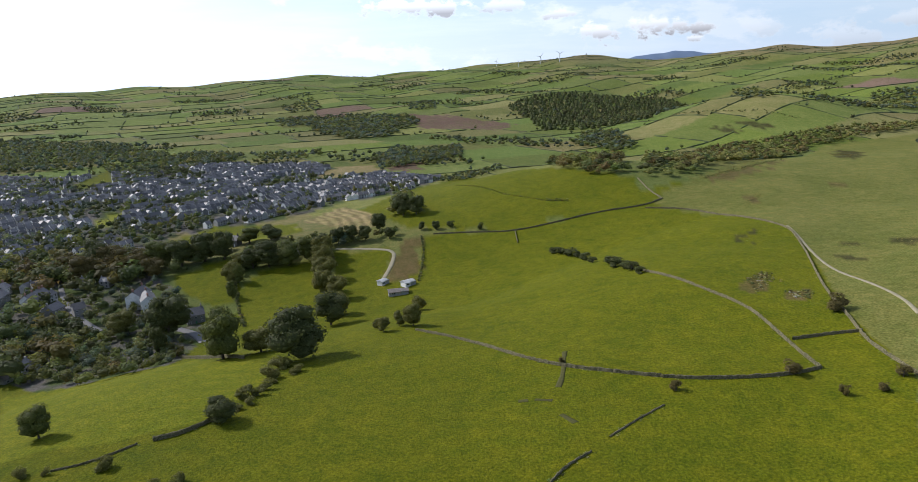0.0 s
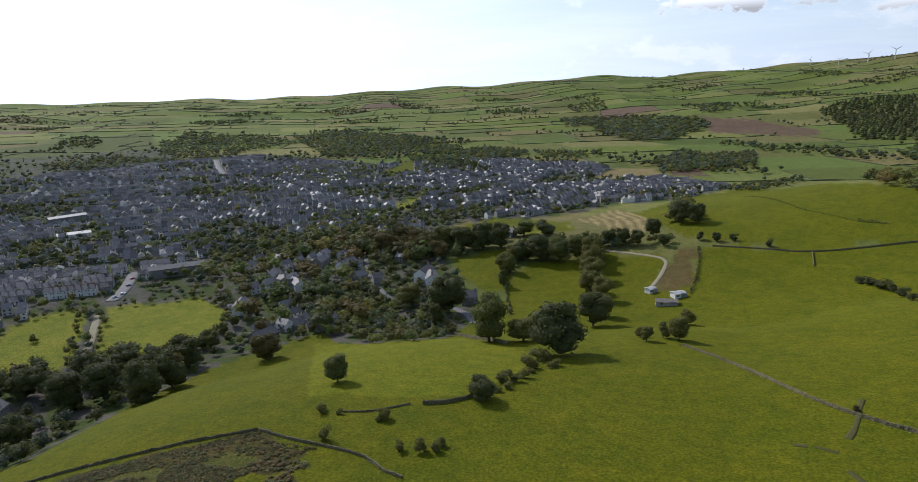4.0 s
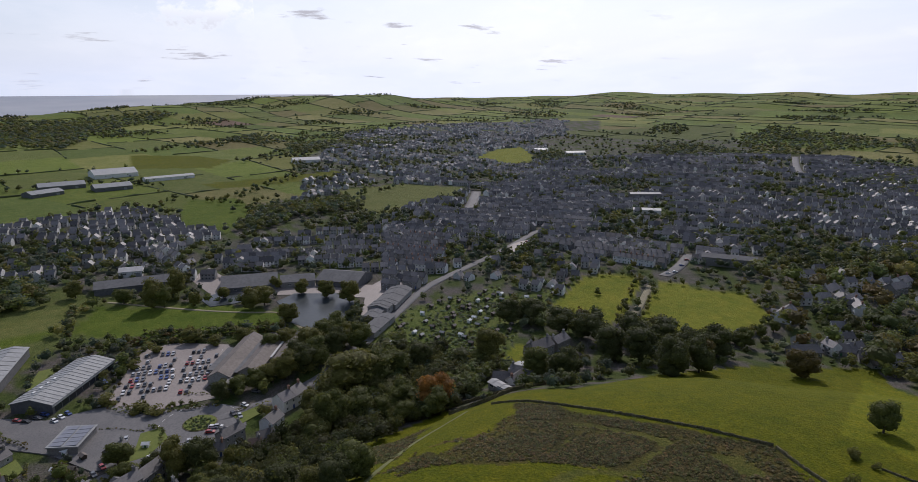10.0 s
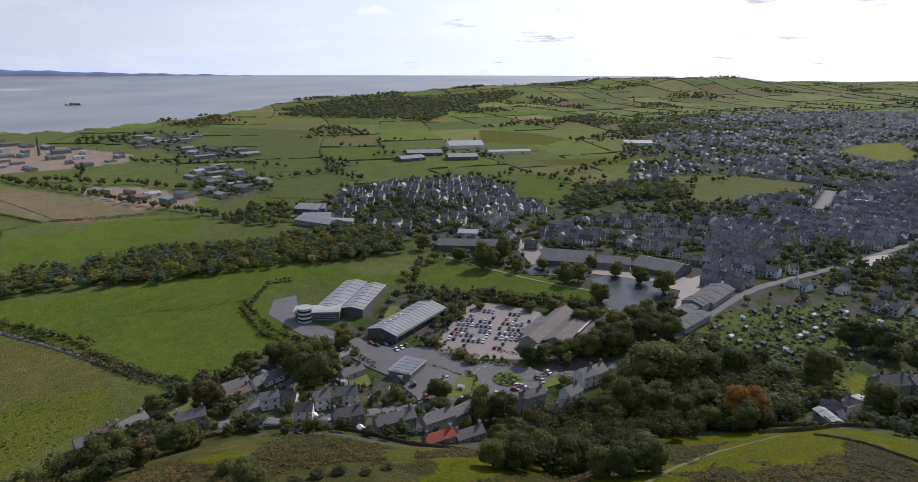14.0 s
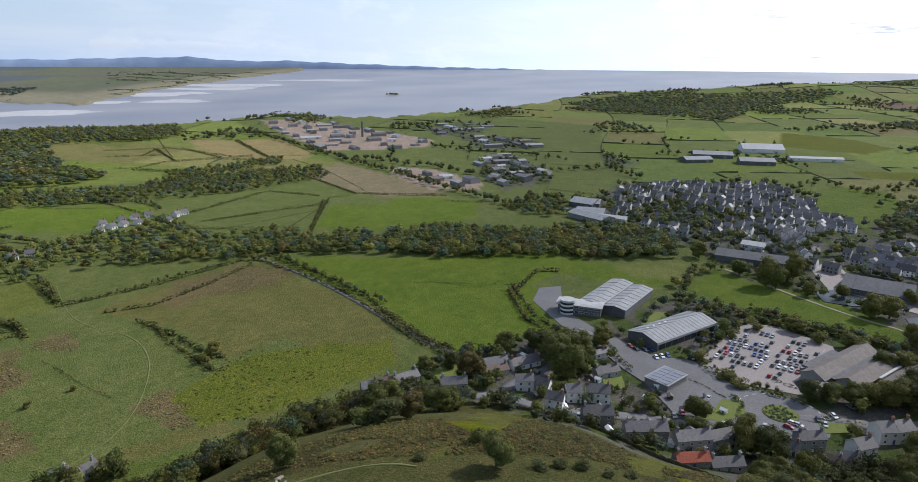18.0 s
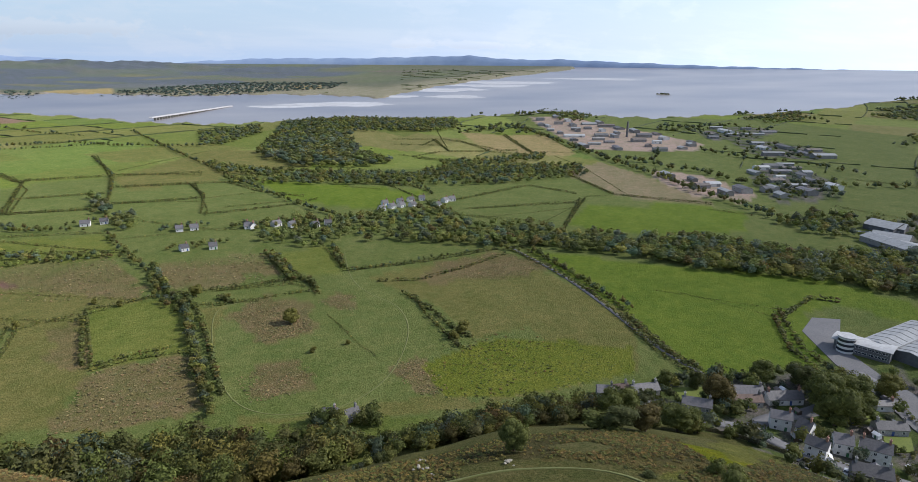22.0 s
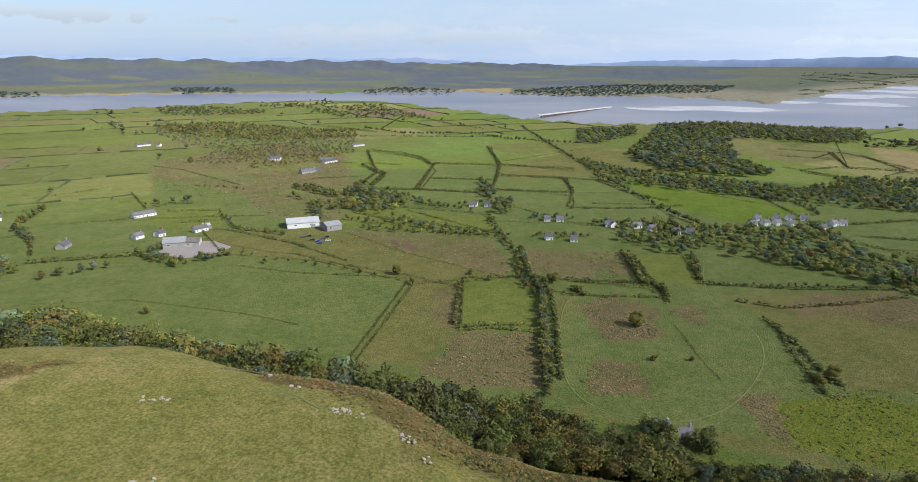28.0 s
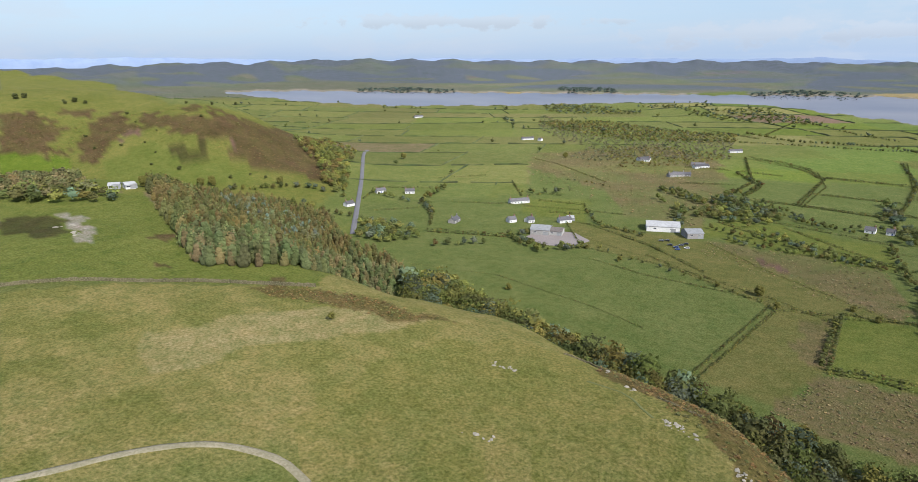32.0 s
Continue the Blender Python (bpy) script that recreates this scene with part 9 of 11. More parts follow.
wood([(-223, 468), (-200, 488), (-186, 504), (-199, 529), (-218, 520), (-242, 498)], 9, 7, choices=[(DARK, 1)])
wood([(-167, 470), (-133, 482), (-106, 498), (-112, 513), (-146, 513), (-179, 501)], 9, 7, choices=[(DARK, 1)])
wood([(-389, 468), (-362, 519), (-312, 526), (-244, 492), (-239, 449), (-282, 454), (-322, 451)], 15, 11, choices=[(DARK, 3), (RUSSET, 3), (OLIVE, 1)])
wood([(-428, 394), (-417, 464), (-363, 539), (-284, 553), (-245, 488), (-257, 425), (-201, 347), (-221, 298), (-270, 266), (-329, 313)], 13, 17, choices=[(DARK, 4), (GREEN, 2), (RUSSET, 1)])
tree_line([(-178, 326), (-207, 331), (-228, 322), (-238, 303), (-239, 280)], 7, gap=6, jitter=2, choices=[(DARK, 3), (OLIVE, 1)], label='dark trees along the foot of villa gardens')
wood([(-284, 362), (-274, 380), (-221, 365), (-195, 371), (-170, 325), (-199, 297), (-236, 294)], 6, 8.5, choices=VILLA)
wood([(-970, 1340), (-955, 1432), (-833, 1279), (-821, 1127)], 9, 11, choices=TOWNY)
wood([(-917, 1457), (-861, 1525), (-745, 1335), (-782, 1254)], 9, 11, choices=TOWNY)
wood([(-715, 1349), (-645, 1415), (-574, 1280), (-635, 1215)], 9, 11, choices=TOWNY)
wood([(-588, 1403), (-484, 1364), (-427, 1229), (-492, 1194)], 9, 11, choices=TOWNY)
wood([(-442, 1348), (-332, 1356), (-294, 1244), (-379, 1219)], 9, 11, choices=TOWNY)
wood([(-679, 1213), (-584, 1200), (-547, 1100), (-618, 1099)], 9, 11, choices=TOWNY)
wood([(-175, 1291), (-56, 1293), (3, 1350), (3, 1223), (-90, 1107), (-138, 1081)], 8, 8, choices=TOWNY)
wood([(-428, 394), (-417, 464), (-363, 539), (-284, 553), (-245, 488), (-257, 425), (-201, 347), (-221, 298), (-270, 266), (-329, 313)], 5.5, 9, choices=[(OLIVE, 3), (GREEN, 3), (PALE, 3), (DARK, 1.5), (RUSSET, 1)])
wood([(-241, 301), (-237, 320), (-196, 325), (-169, 319), (-134, 312), (-156, 260)], 6, 7, choices=VILLA)
wood([(-1256, 1537), (-1158, 1711), (-887, 1628), (-616, 1342), (-692, 1130), (-877, 1179)], 9, 9, choices=TOWNY)
wood([(-1365, 589), (-1376, 646), (-1152, 633), (-1074, 500), (-1001, 332), (-1083, 370), (-1174, 515)], 7, 8, choices=TOWNY)
wood([(-1568, 1334), (-1401, 1565), (-1122, 1400), (-1075, 999), (-1283, 1090)], 8, 9, choices=TOWNY)
wood([(-930, 300), (-955, 434), (-952, 682), (-903, 646), (-871, 403), (-857, 289)], 7, 7, choices=TOWNY)
wood([(-538, 403), (-534, 483), (-494, 455), (-502, 413)], 7, 7, choices=TOWNY)
wood([(-450, -835), (-541, -825), (-649, -836), (-607, -779), (-431, -768)], 7, 7)
wood([(107, -553), (-4, -544), (-4, -532), (100, -541)], 4, 6)
wood([(107, -619), (71, -591), (-4, -536), (36, -535), (91, -582)], 5, 7)
wood([(435, -1788), (301, -1884), (189, -1720), (119, -1578), (266, -1651)], 7, 8, choices=TOWNY)
wood([(712, -1374), (589, -1472), (381, -1360), (267, -1356), (241, -1219), (420, -1153), (587, -1239)], 6, 8, choices=[(RUSSET, 2), (OLIVE, 3), (DARK, 2)])
wood([(429, -1057), (315, -1113), (211, -1059), (232, -955), (322, -869)], 4, 8, choices=[(RUSSET, 3), (OLIVE, 3)])
wood([(215, -696), (174, -651), (136, -688), (107, -657), (81, -628), (106, -614), (169, -630)], 7, 6)
wood([(849, -1649), (716, -1701), (588, -1721), (561, -1638), (739, -1575)], 7, 9, choices=TOWNY)

# hedges
tree_line([(-31, -492), (-33, -426), (-38, -390), (-34, -333), (-31, -289), (-31, -258)], 5, gap=3.5, jitter=1.2, label='tall unkempt hedge along a lane')
tree_line([(-5, -605), (-18, -519), (-26, -484), (-27, -427), (-33, -390)], 5, gap=4.5, jitter=2, label='tall unkempt hedge along a lane')
hedge([(-41, -425), (-45, -389), (-42, -332), (-38, -276)], 3)
hedge([(14, -422), (-35, -426)], 1.8)
hedge([(13, -422), (12, -334)], 2.2)
hedge([(12, -332), (-7, -336), (-32, -331)], 2)
hedge([(126, -456), (52, -413)], 1.2)
hedge([(52, -413), (14, -417)], 1.2)
hedge([(207, -471), (126, -456)], 1.2)
hedge([(121, -540), (59, -479), (-22, -421)], 1.0)
hedge([(-35, -426), (-121, -414)], 2)
hedge([(-113, -482), (-109, -416)], 4)
hedge([(-165, -484), (-151, -421)], 2.5)
hedge([(-121, -414), (-118, -381)], 3)
hedge([(-42, -392), (-114, -389)], 1.8)
hedge([(-146, -418), (-206, -409), (-276, -412)], 2.4)
hedge([(-166, -357), (-168, -320), (-166, -282), (-170, -275)], 2.5)
hedge([(-111, -345), (-112, -300), (-114, -279)], 1.0)
hedge([(52, -413), (67, -292)], 1.0)
hedge([(47, -412), (63, -292)], 1.0)
hedge([(-12, -672), (-92, -577), (-175, -567)], 1.6)
hedge([(-13, -1122), (-21, -880), (-6, -673)], 1.6)
hedge([(-175, -1108), (-28, -959)], 1.2)
hedge([(-20, -833), (-129, -814), (-259, -799)], 1.4)
hedge([(65, -864), (73, -728)], 1.6)
hedge([(-319, -1053), (-276, -853), (-278, -784), (-327, -750)], 1.6)
hedge([(-14, -746), (-99, -708)], 1.4)
hedge([(-108, -825), (-96, -661), (-90, -642)], 1.6)
hedge([(-102, -725), (-158, -730)], 1.2)
hedge([(-91, -648), (-187, -651)], 1.4)
hedge([(-99, -583), (-4, -586)], 1.2)
hedge([(75, -627), (-4, -550)], 1.6)
hedge([(467, -883), (414, -856), (293, -752)], 1.4)
hedge([(315, -578), (264, -592), (212, -597)], 1.4)
hedge([(257, -553), (203, -471)], 1.6)
hedge([(193, -1057), (85, -971), (65, -864)], 1.6)
hedge([(193, -1057), (143, -850), (151, -736), (111, -686)], 3)
tree_line([(-82, -1441), (-134, -1027), (-162, -784), (-192, -604), (-207, -559)], 5, gap=5, label='scrubby trees along a railway bank')
tree_line([(-276, -412), (-296, -387), (-286, -328), (-280, -301), (-275, -261)], 5, gap=5, jitter=1.5, label='tall hedge along the lane')
tree_line([(151, -736), (117, -686), (79, -668), (42, -642)], 6, gap=6)
tree_line([(-116, -482), (-115, -443), (-111, -416)], 5, gap=5)
hedge([(-284, -411), (-283, -358), (-273, -296), (-250, -222), (-247, -186)], 2.2)
hedge([(-296, -411), (-292, -349), (-277, -283), (-251, -210), (-248, -182)], 2.0)
hedge([(-356, -221), (-317, -180), (-303, -153), (-294, -141)], 2.4)
hedge([(-314, -280), (-354, -220)], 0.8)
hedge([(-311, -741), (-308, -529), (-366, -461)], 1.8)
hedge([(-308, -529), (-350, -458), (-465, -522)], 1.0)
hedge([(-461, -527), (-371, -446)], 1.6)
hedge([(-643, -805), (-612, -698), (-530, -531)], 1.0)
hedge([(-517, -529), (-578, -445)], 1.6)
hedge([(-292, -513), (-363, -503), (-436, -499)], 1.0)
hedge([(-558, -910), (-633, -869), (-696, -809)], 1.2)
hedge([(-805, -1043), (-696, -809)], 1.2)
hedge([(-112, -669), (-187, -667)], 1.4)
hedge([(-258, -723), (-292, -682)], 1.2)
hedge([(-682, -1292), (-533, -958)], 1.4)
hedge([(-160, -385), (-186, -374), (-229, -383), (-275, -398)], 2.2)
hedge([(-61, -418), (-97, -419), (-123, -415)], 1.6)
hedge([(-114, -479), (-116, -415), (-120, -397)], 3)
hedge([(-157, -464), (-150, -426)], 3)
hedge([(-170, -347), (-163, -321), (-157, -269), (-161, -263)], 2.2)
hedge([(-59, -404), (-67, -390)], 3)
hedge([(-344, -215), (-309, -181), (-297, -156)], 2.5)
hedge([(-267, -261), (-251, -217), (-243, -185)], 2.5)
hedge([(-259, -253), (-245, -215), (-240, -185)], 2.0)
hedge([(-400, -377), (-412, -339)], 2)
hedge([(-346, -200), (-341, -217), (-324, -272)], 0.7)
hedge([(-473, -132), (-417, -121)], 4)
hedge([(-384, -96), (-396, -67), (-390, 3)], 4)
hedge([(-409, -78), (-395, -1)], 3)
hedge([(-562, -387), (-545, -430)], 1.5)
hedge([(-679, -375), (-683, -276)], 1.5)
hedge([(-899, -342), (-856, -464)], 1.5)
hedge([(-345, -211), (-364, -214), (-392, -221), (-400, -208)], 3)
tree_line([(-403, -77), (-396, -44), (-399, -13), (-390, 3)], 6, gap=6)
tree_line([(-482, -120), (-478, -90), (-465, -60), (-444, 2)], 6, gap=9, jitter=3)
tree_line([(-314, -73), (-306, -59), (-302, -36)], 3, gap=4, label='planted shrubs and small trees round a car park')
tree_line([(-376, -75), (-346, -80), (-317, -80)], 3, gap=4, label='planted shrubs and small trees round a car park')
tree_line([(-304, -157), (-297, -143), (-279, -131)], 6, gap=5)
hedge([(-34, 500), (-30, 469), (-31, 413)], 2, gap=3.0, label='line of thorn bushes on an old field boundary')
hedge([(-171, 459), (-152, 404), (-131, 355)], 2.2, gap=3.0, label='line of thorn bushes on an old field boundary')
hedge([(-6, 656), (37, 563), (69, 530)], 1.0)
hedge([(69, 530), (88, 522)], 2.0, gap=3.5)
tree_line([(-433, 228), (-397, 191), (-379, 178)], 5, gap=9, jitter=1.5, choices=[(OLIVE, 2), (GREEN, 3)], label='young trees lining a park lawn')
tree_line([(-443, 239), (-427, 277)], 5, gap=9, jitter=1.5, choices=[(OLIVE, 2), (GREEN, 3)], label='young trees lining a park lawn')
tree_line([(-405, 286), (-364, 327), (-319, 312), (-295, 269)], 5, gap=9, jitter=1.5, choices=[(OLIVE, 2), (GREEN, 3)], label='young trees lining a park lawn')
tree_line([(-424, 275), (-377, 239), (-345, 212)], 5, gap=9, jitter=1.5, choices=[(OLIVE, 2), (GREEN, 3)], label='young trees lining a park lawn')
tree_line([(-399, 275), (-356, 241), (-335, 221)], 5, gap=9, jitter=1.5, choices=[(OLIVE, 2), (GREEN, 3)], label='young trees lining a park lawn')
tree(-395, 224, 6.1, label='young tree on a park lawn')
tree(-296, 290, 8.5, label='young tree on a park lawn')
tree(-293, 278, 7.5, label='young tree on a park lawn')
tree_line([(-165, 429), (-169, 453), (-164, 467)], 6, gap=6)
tree_line([(-101, 494), (-82, 507), (-56, 511)], 7, gap=7)
tree_line([(-134, 517), (-112, 509), (-106, 498)], 8, gap=7)
hedge([(290, -356), (221, -369), (146, -352), (104, -336)], 0.9)
hedge([(186, -444), (135, -428), (86, -424), (53, -420)], 1.2)
hedge([(45, -408), (19, -415)], 1.4)
hedge([(15, -411), (16, -339)], 2.5)
hedge([(15, -335), (-9, -341), (-25, -341)], 2.2)
hedge([(11, -414), (-25, -428)], 1.6)
hedge([(51, -410), (67, -289)], 1.2)
hedge([(46, -407), (63, -289)], 1.2)
hedge([(223, -541), (156, -503), (102, -457)], 2)
hedge([(336, -439), (265, -463), (248, -452)], 3)
hedge([(425, -546), (381, -508), (347, -458)], 3)
hedge([(430, -474), (399, -511)], 1.5)
hedge([(492, -658), (448, -715)], 1.5)
hedge([(477, -508), (505, -569), (452, -603)], 2)
hedge([(397, -697), (342, -622)], 2)
hedge([(390, -552), (315, -585)], 1.5)
tree_line([(402, -434), (356, -391), (329, -421)], 6, gap=7, jitter=3)
tree_line([(304, -404), (269, -431)], 6, gap=7, jitter=3)
tree_line([(275, -469), (224, -437), (196, -466)], 6, gap=7, jitter=3)
tree_line([(444, -617), (416, -534), (368, -486)], 6, gap=7, jitter=3)
tree_line([(524, -449), (432, -442)], 6, gap=7, jitter=3)
tree_line([(488, -539), (426, -527)], 6, gap=7, jitter=3)
tree_line([(351, -637), (311, -662)], 6, gap=7, jitter=3)
tree_line([(221, -743), (164, -702), (107, -675)], 6, gap=7, jitter=3)
tree_line([(159, -706), (149, -770), (129, -763)], 6, gap=7, jitter=3)
tree(398, -221, 8.5, tone=OLIVE, label='single tree on a field edge')
tree(387, -230, 3.9, tone=OLIVE, label='single tree on a field edge')
tree(638, -419, 10.7, tone=OLIVE, label='single tree on a field edge')
tree(628, -427, 12.0, tone=OLIVE, label='single tree on a field edge')
tree(586, -487, 9.7, tone=OLIVE, label='single tree on a field edge')
tree(239, -345, 5.2, tone=OLIVE, label='single tree on a field edge')
tree(199, -348, 5.8, tone=OLIVE, label='single tree on a field edge')
tree(87, -430, 5.0, tone=OLIVE, label='single tree on a field edge')
tree(60, -428, 8.0, tone=OLIVE, label='single tree on a field edge')
tree(47, -409, 6.1, tone=OLIVE, label='single tree on a field edge')
tree(141, -133, 3.6, tone=OLIVE, label='single tree on a field edge')
tree(630, -766, 11.0, tone=OLIVE, label='single tree on a field edge')
tree(428, -917, 9.3, tone=OLIVE, label='single tree on a field edge')
tree(-89, -343, 9.0, tone=OLIVE, wide=1.2, label='lone bush in rough pasture')
tree(-88, -299, 4.1, tone=OLIVE, wide=1.2, label='lone bush in rough pasture')
tree(-167, -282, 8.7, tone=OLIVE, wide=1.2, label='lone bush in rough pasture')
tree(-6, -419, 5.1, tone=OLIVE, wide=1.2, label='lone bush in rough pasture')
tree(-48, -414, 8.6, tone=OLIVE, wide=1.2, label='lone bush in rough pasture')
tree(-64, -397, 5.8, tone=OLIVE, wide=1.2, label='lone bush in rough pasture')
tree(162, -450, 5.1, tone=OLIVE, wide=1.2, label='lone bush in rough pasture')
tree(-160, -279, 6.0, tone=OLIVE, wide=1.2, label='lone bush in rough pasture')
tree(-107, -300, 3.4, tone=OLIVE, wide=1.2, label='lone bush in rough pasture')
tree(8, -431, 4.4, tone=OLIVE, wide=1.2, label='lone bush in rough pasture')
tree(73, -166, 1.7, tone=OLIVE, wide=1.2, label='lone bush in rough pasture')
tree(-109, -70, 9.5, tone=GREEN, label="rounded tree on the bracken slope's edge")
tree(-85, -117, 9.4, tone=GREEN, label="rounded tree on the bracken slope's edge")
tree(-120, -83, 5.0, tone=GREEN, label="rounded tree on the bracken slope's edge")
tree(-151, -194, 8.1, tone=GREEN, label="rounded tree on the bracken slope's edge")
tree(-187, -144, 11.2, tone=GREEN, label="rounded tree on the bracken slope's edge")
tree(-167, -167, 14.1, tone=GREEN, label="rounded tree on the bracken slope's edge")
tree(-178, -167, 13.0, tone=GREEN, label="rounded tree on the bracken slope's edge")

# bracken, gorse and rushes
scrub([(-108, -127), (-118, -124), (-126, -117), (-139, -106), (-132, -92), (-129, -83), (-160, -89), (-147, -70), (-146, -54), (-155, -42), (-208, -35), (-163, -21), (-87, -107)], tone=FERN_LEAF, gap=0.95, size=0.8)
scrub([(192, 548), (242, 597), (467, 1018), (564, 1121), (515, 1013), (275, 597), (224, 551), (195, 534)], tone=FERN_LEAF, gap=3.4, size=0.8)
scrub([(204, 462), (222, 483), (236, 499), (222, 473), (205, 454)], tone=FERN_LEAF, gap=3.4, size=0.8)
scrub([(597, 1036), (653, 1092), (638, 1025), (383, 633), (381, 654)], tone=FERN_LEAF, gap=3.4, size=0.8)
scrub([(236, 649), (457, 1108), (545, 1168), (520, 1115), (411, 996), (220, 599)], tone=FERN_LEAF, gap=3.4, size=0.8)
scrub([(667, 1189), (711, 1201), (682, 1150), (648, 1146)], tone=FERN_LEAF, gap=3.4, size=0.8)
scrub([(129, 283), (143, 295), (151, 287), (144, 250), (138, 235), (129, 241), (121, 252)], tone=[(DARK, 3), (OLIVE, 2), ((0.15, 0.14, 0.06), 2)], gap=1.5, size=0.8)
scrub([(-156, 45), (-167, 60), (-178, 72), (-174, 81), (-158, 96), (-140, 112), (-128, 121), (-122, 125), (-108, 125), (-103, 125), (-153, 22), (-155, 31)], tone=FERN_LEAF, gap=0.95, size=0.7)
scrub([(191, -137), (175, -149), (149, -155), (125, -155), (110, -159), (127, -146), (147, -142), (172, -135)], tone=RED_LEAF, gap=1.4, size=0.6)
scrub([(-60, -371), (-84, -396), (-107, -366), (-97, -326), (-68, -322)], tone=RUSH_LEAF, gap=1.7, size=0.6)
scrub([(-54, -294), (-79, -297), (-82, -272), (-57, -263), (-51, -276)], tone=RUSH_LEAF, gap=1.7, size=0.6)
scrub([(-118, -267), (-132, -265), (-134, -233), (-118, -228), (-114, -251)], tone=RUSH_LEAF, gap=1.7, size=0.6)
scrub([(-212, -405), (-275, -404), (-288, -359), (-241, -345), (-207, -370)], tone=RUSH_LEAF, gap=1.7, size=0.6)
scrub([(-109, -370), (-140, -372), (-125, -339)], tone=RUSH_LEAF, gap=1.7, size=0.6)
scrub([(-130, -260), (-174, -269), (-210, -249), (-237, -223), (-217, -201), (-155, -210), (-125, -226)], tone=[((0.060, 0.075, 0.020), 3), ((0.075, 0.085, 0.022), 2)], gap=3.0, size=0.6)
scrub([(-195, 79), (-185, 85), (-165, 91), (-152, 101), (-143, 112), (-126, 129), (-122, 125), (-132, 112), (-143, 103), (-150, 91), (-156, 78), (-169, 71)], tone=FERN_LEAF, gap=0.85, size=0.6)
scrub([(-154, 56), (-158, 64), (-151, 77), (-144, 76), (-139, 62), (-148, 57)], tone=FERN_LEAF, gap=0.85, size=0.6)
scrub([(-136, 64), (-149, 80), (-142, 98), (-135, 96), (-131, 90), (-128, 77), (-132, 69)], tone=FERN_LEAF, gap=0.85, size=0.6)
scrub([(-119, 82), (-128, 92), (-137, 103), (-131, 111), (-118, 109), (-113, 107), (-112, 100), (-105, 87), (-119, 71)], tone=FERN_LEAF, gap=0.85, size=0.6)
scrub([(-169, 43), (-165, 54), (-138, 62), (-124, 75), (-119, 85), (-108, 99), (-100, 94)], tone=RED_LEAF, gap=1.2, size=0.6)
scrub([(-117, 110), (-111, 115), (-100, 118), (-98, 116), (-109, 109)], tone=RED_LEAF, gap=1.3, size=1.0)
scrub([(-105, 107), (-102, 113), (-95, 108), (-98, 102)], tone=RED_LEAF, gap=1.3, size=1.0)
scrub([(-220, 24), (-218, 52), (-166, 32), (-159, 12), (-146, 2), (-130, -25), (-140, -18), (-167, 2)], tone=FERN_LEAF, gap=1.2, size=0.7)
scrub([(-145, 26), (-164, 34), (-164, 40), (-147, 39)], tone=FERN_LEAF, gap=1.2, size=0.7)
scrub([(-183, 75), (-170, 88), (-160, 84), (-155, 73), (-170, 70)], tone=FERN_LEAF, gap=1.2, size=0.7)
scrub([(-91, 131), (-80, 135), (-70, 135), (-78, 131)], tone=RED_LEAF, gap=2.2)
scrub([(-164, 43), (-164, 58), (-156, 58), (-151, 45)], tone=RED_LEAF, gap=2.0)
scrub([(-201, -129), (-160, -70), (-157, -48), (-131, -34), (-129, -94)], tone=FERN_LEAF, gap=2.4)
scrub([(-40, -133), (-52, -138), (-71, -138), (-99, -131), (-119, -115), (-142, -96), (-154, -78), (-150, -76)], tone=FERN_LEAF, gap=1.2, size=0.7)
scrub([(2, -133), (-30, -144), (-63, -141), (-74, -125), (-65, -110), (3, -126)], tone=FERN_LEAF, gap=1.3, size=0.8)
tree_line([(-1, -142), (-24, -205), (-41, -195), (-63, -188), (-66, -148)], 3.5, gap=4, jitter=2, label='thorn bushes along the hill brow')
scrub([(52, -158), (52, -265), (13, -152), (1, -146), (-23, -140), (-37, -135), (-7, -119), (6, -124), (22, -133)], tone=RED_LEAF, gap=1.8)
scrub([(63, -158), (49, -154), (29, -145), (9, -140), (5, -236), (41, -263), (77, -275)], tone=RED_LEAF, gap=1.8)
scrub([(165, -149), (146, -159), (114, -157), (124, -151), (141, -142)], tone=RED_LEAF, gap=2.2)
scrub([(12, -329), (-32, -329), (-28, -265), (30, -276)], tone=RUSH_LEAF, gap=2.6, size=0.8)
scrub([(122, -545), (-4, -540), (-23, -427), (31, -447), (116, -501)], tone=RUSH_LEAF, gap=3.6, size=0.9)
scrub([(-32, -500), (-113, -491), (-103, -417), (-35, -432)], tone=RUSH_LEAF, gap=3.4, size=0.9)
scrub([(-72, -374), (-105, -370), (-96, -325), (-66, -325)], tone=RUSH_LEAF, gap=2.6, size=0.8)
scrub([(-47, -292), (-76, -283), (-71, -259), (-48, -262)], tone=RUSH_LEAF, gap=2.6, size=0.7)
scrub([(-143, -275), (-206, -273), (-197, -223), (-132, -214)], tone=FERN_LEAF, gap=4.5, size=0.8)
scrub([(-120, -272), (-132, -264), (-130, -232), (-117, -237)], tone=RUSH_LEAF, gap=2.6, size=0.7)
scrub([(491, -930), (363, -1150), (219, -1009), (151, -736), (136, -577), (231, -610), (392, -732)], tone=RUSH_LEAF, gap=8, size=1.6)
scrub([(-370, 93), (-420, 142), (-413, 178), (-433, 228), (-362, 154), (-314, 122), (-317, 95)], tone=GARDEN_LEAF, gap=3.6, size=1.6)
scrub([(-370, 52), (-405, 87), (-437, 164), (-353, 139), (-303, 91), (-313, 58)], tone=GARDEN_LEAF, gap=3.6, size=1.6)

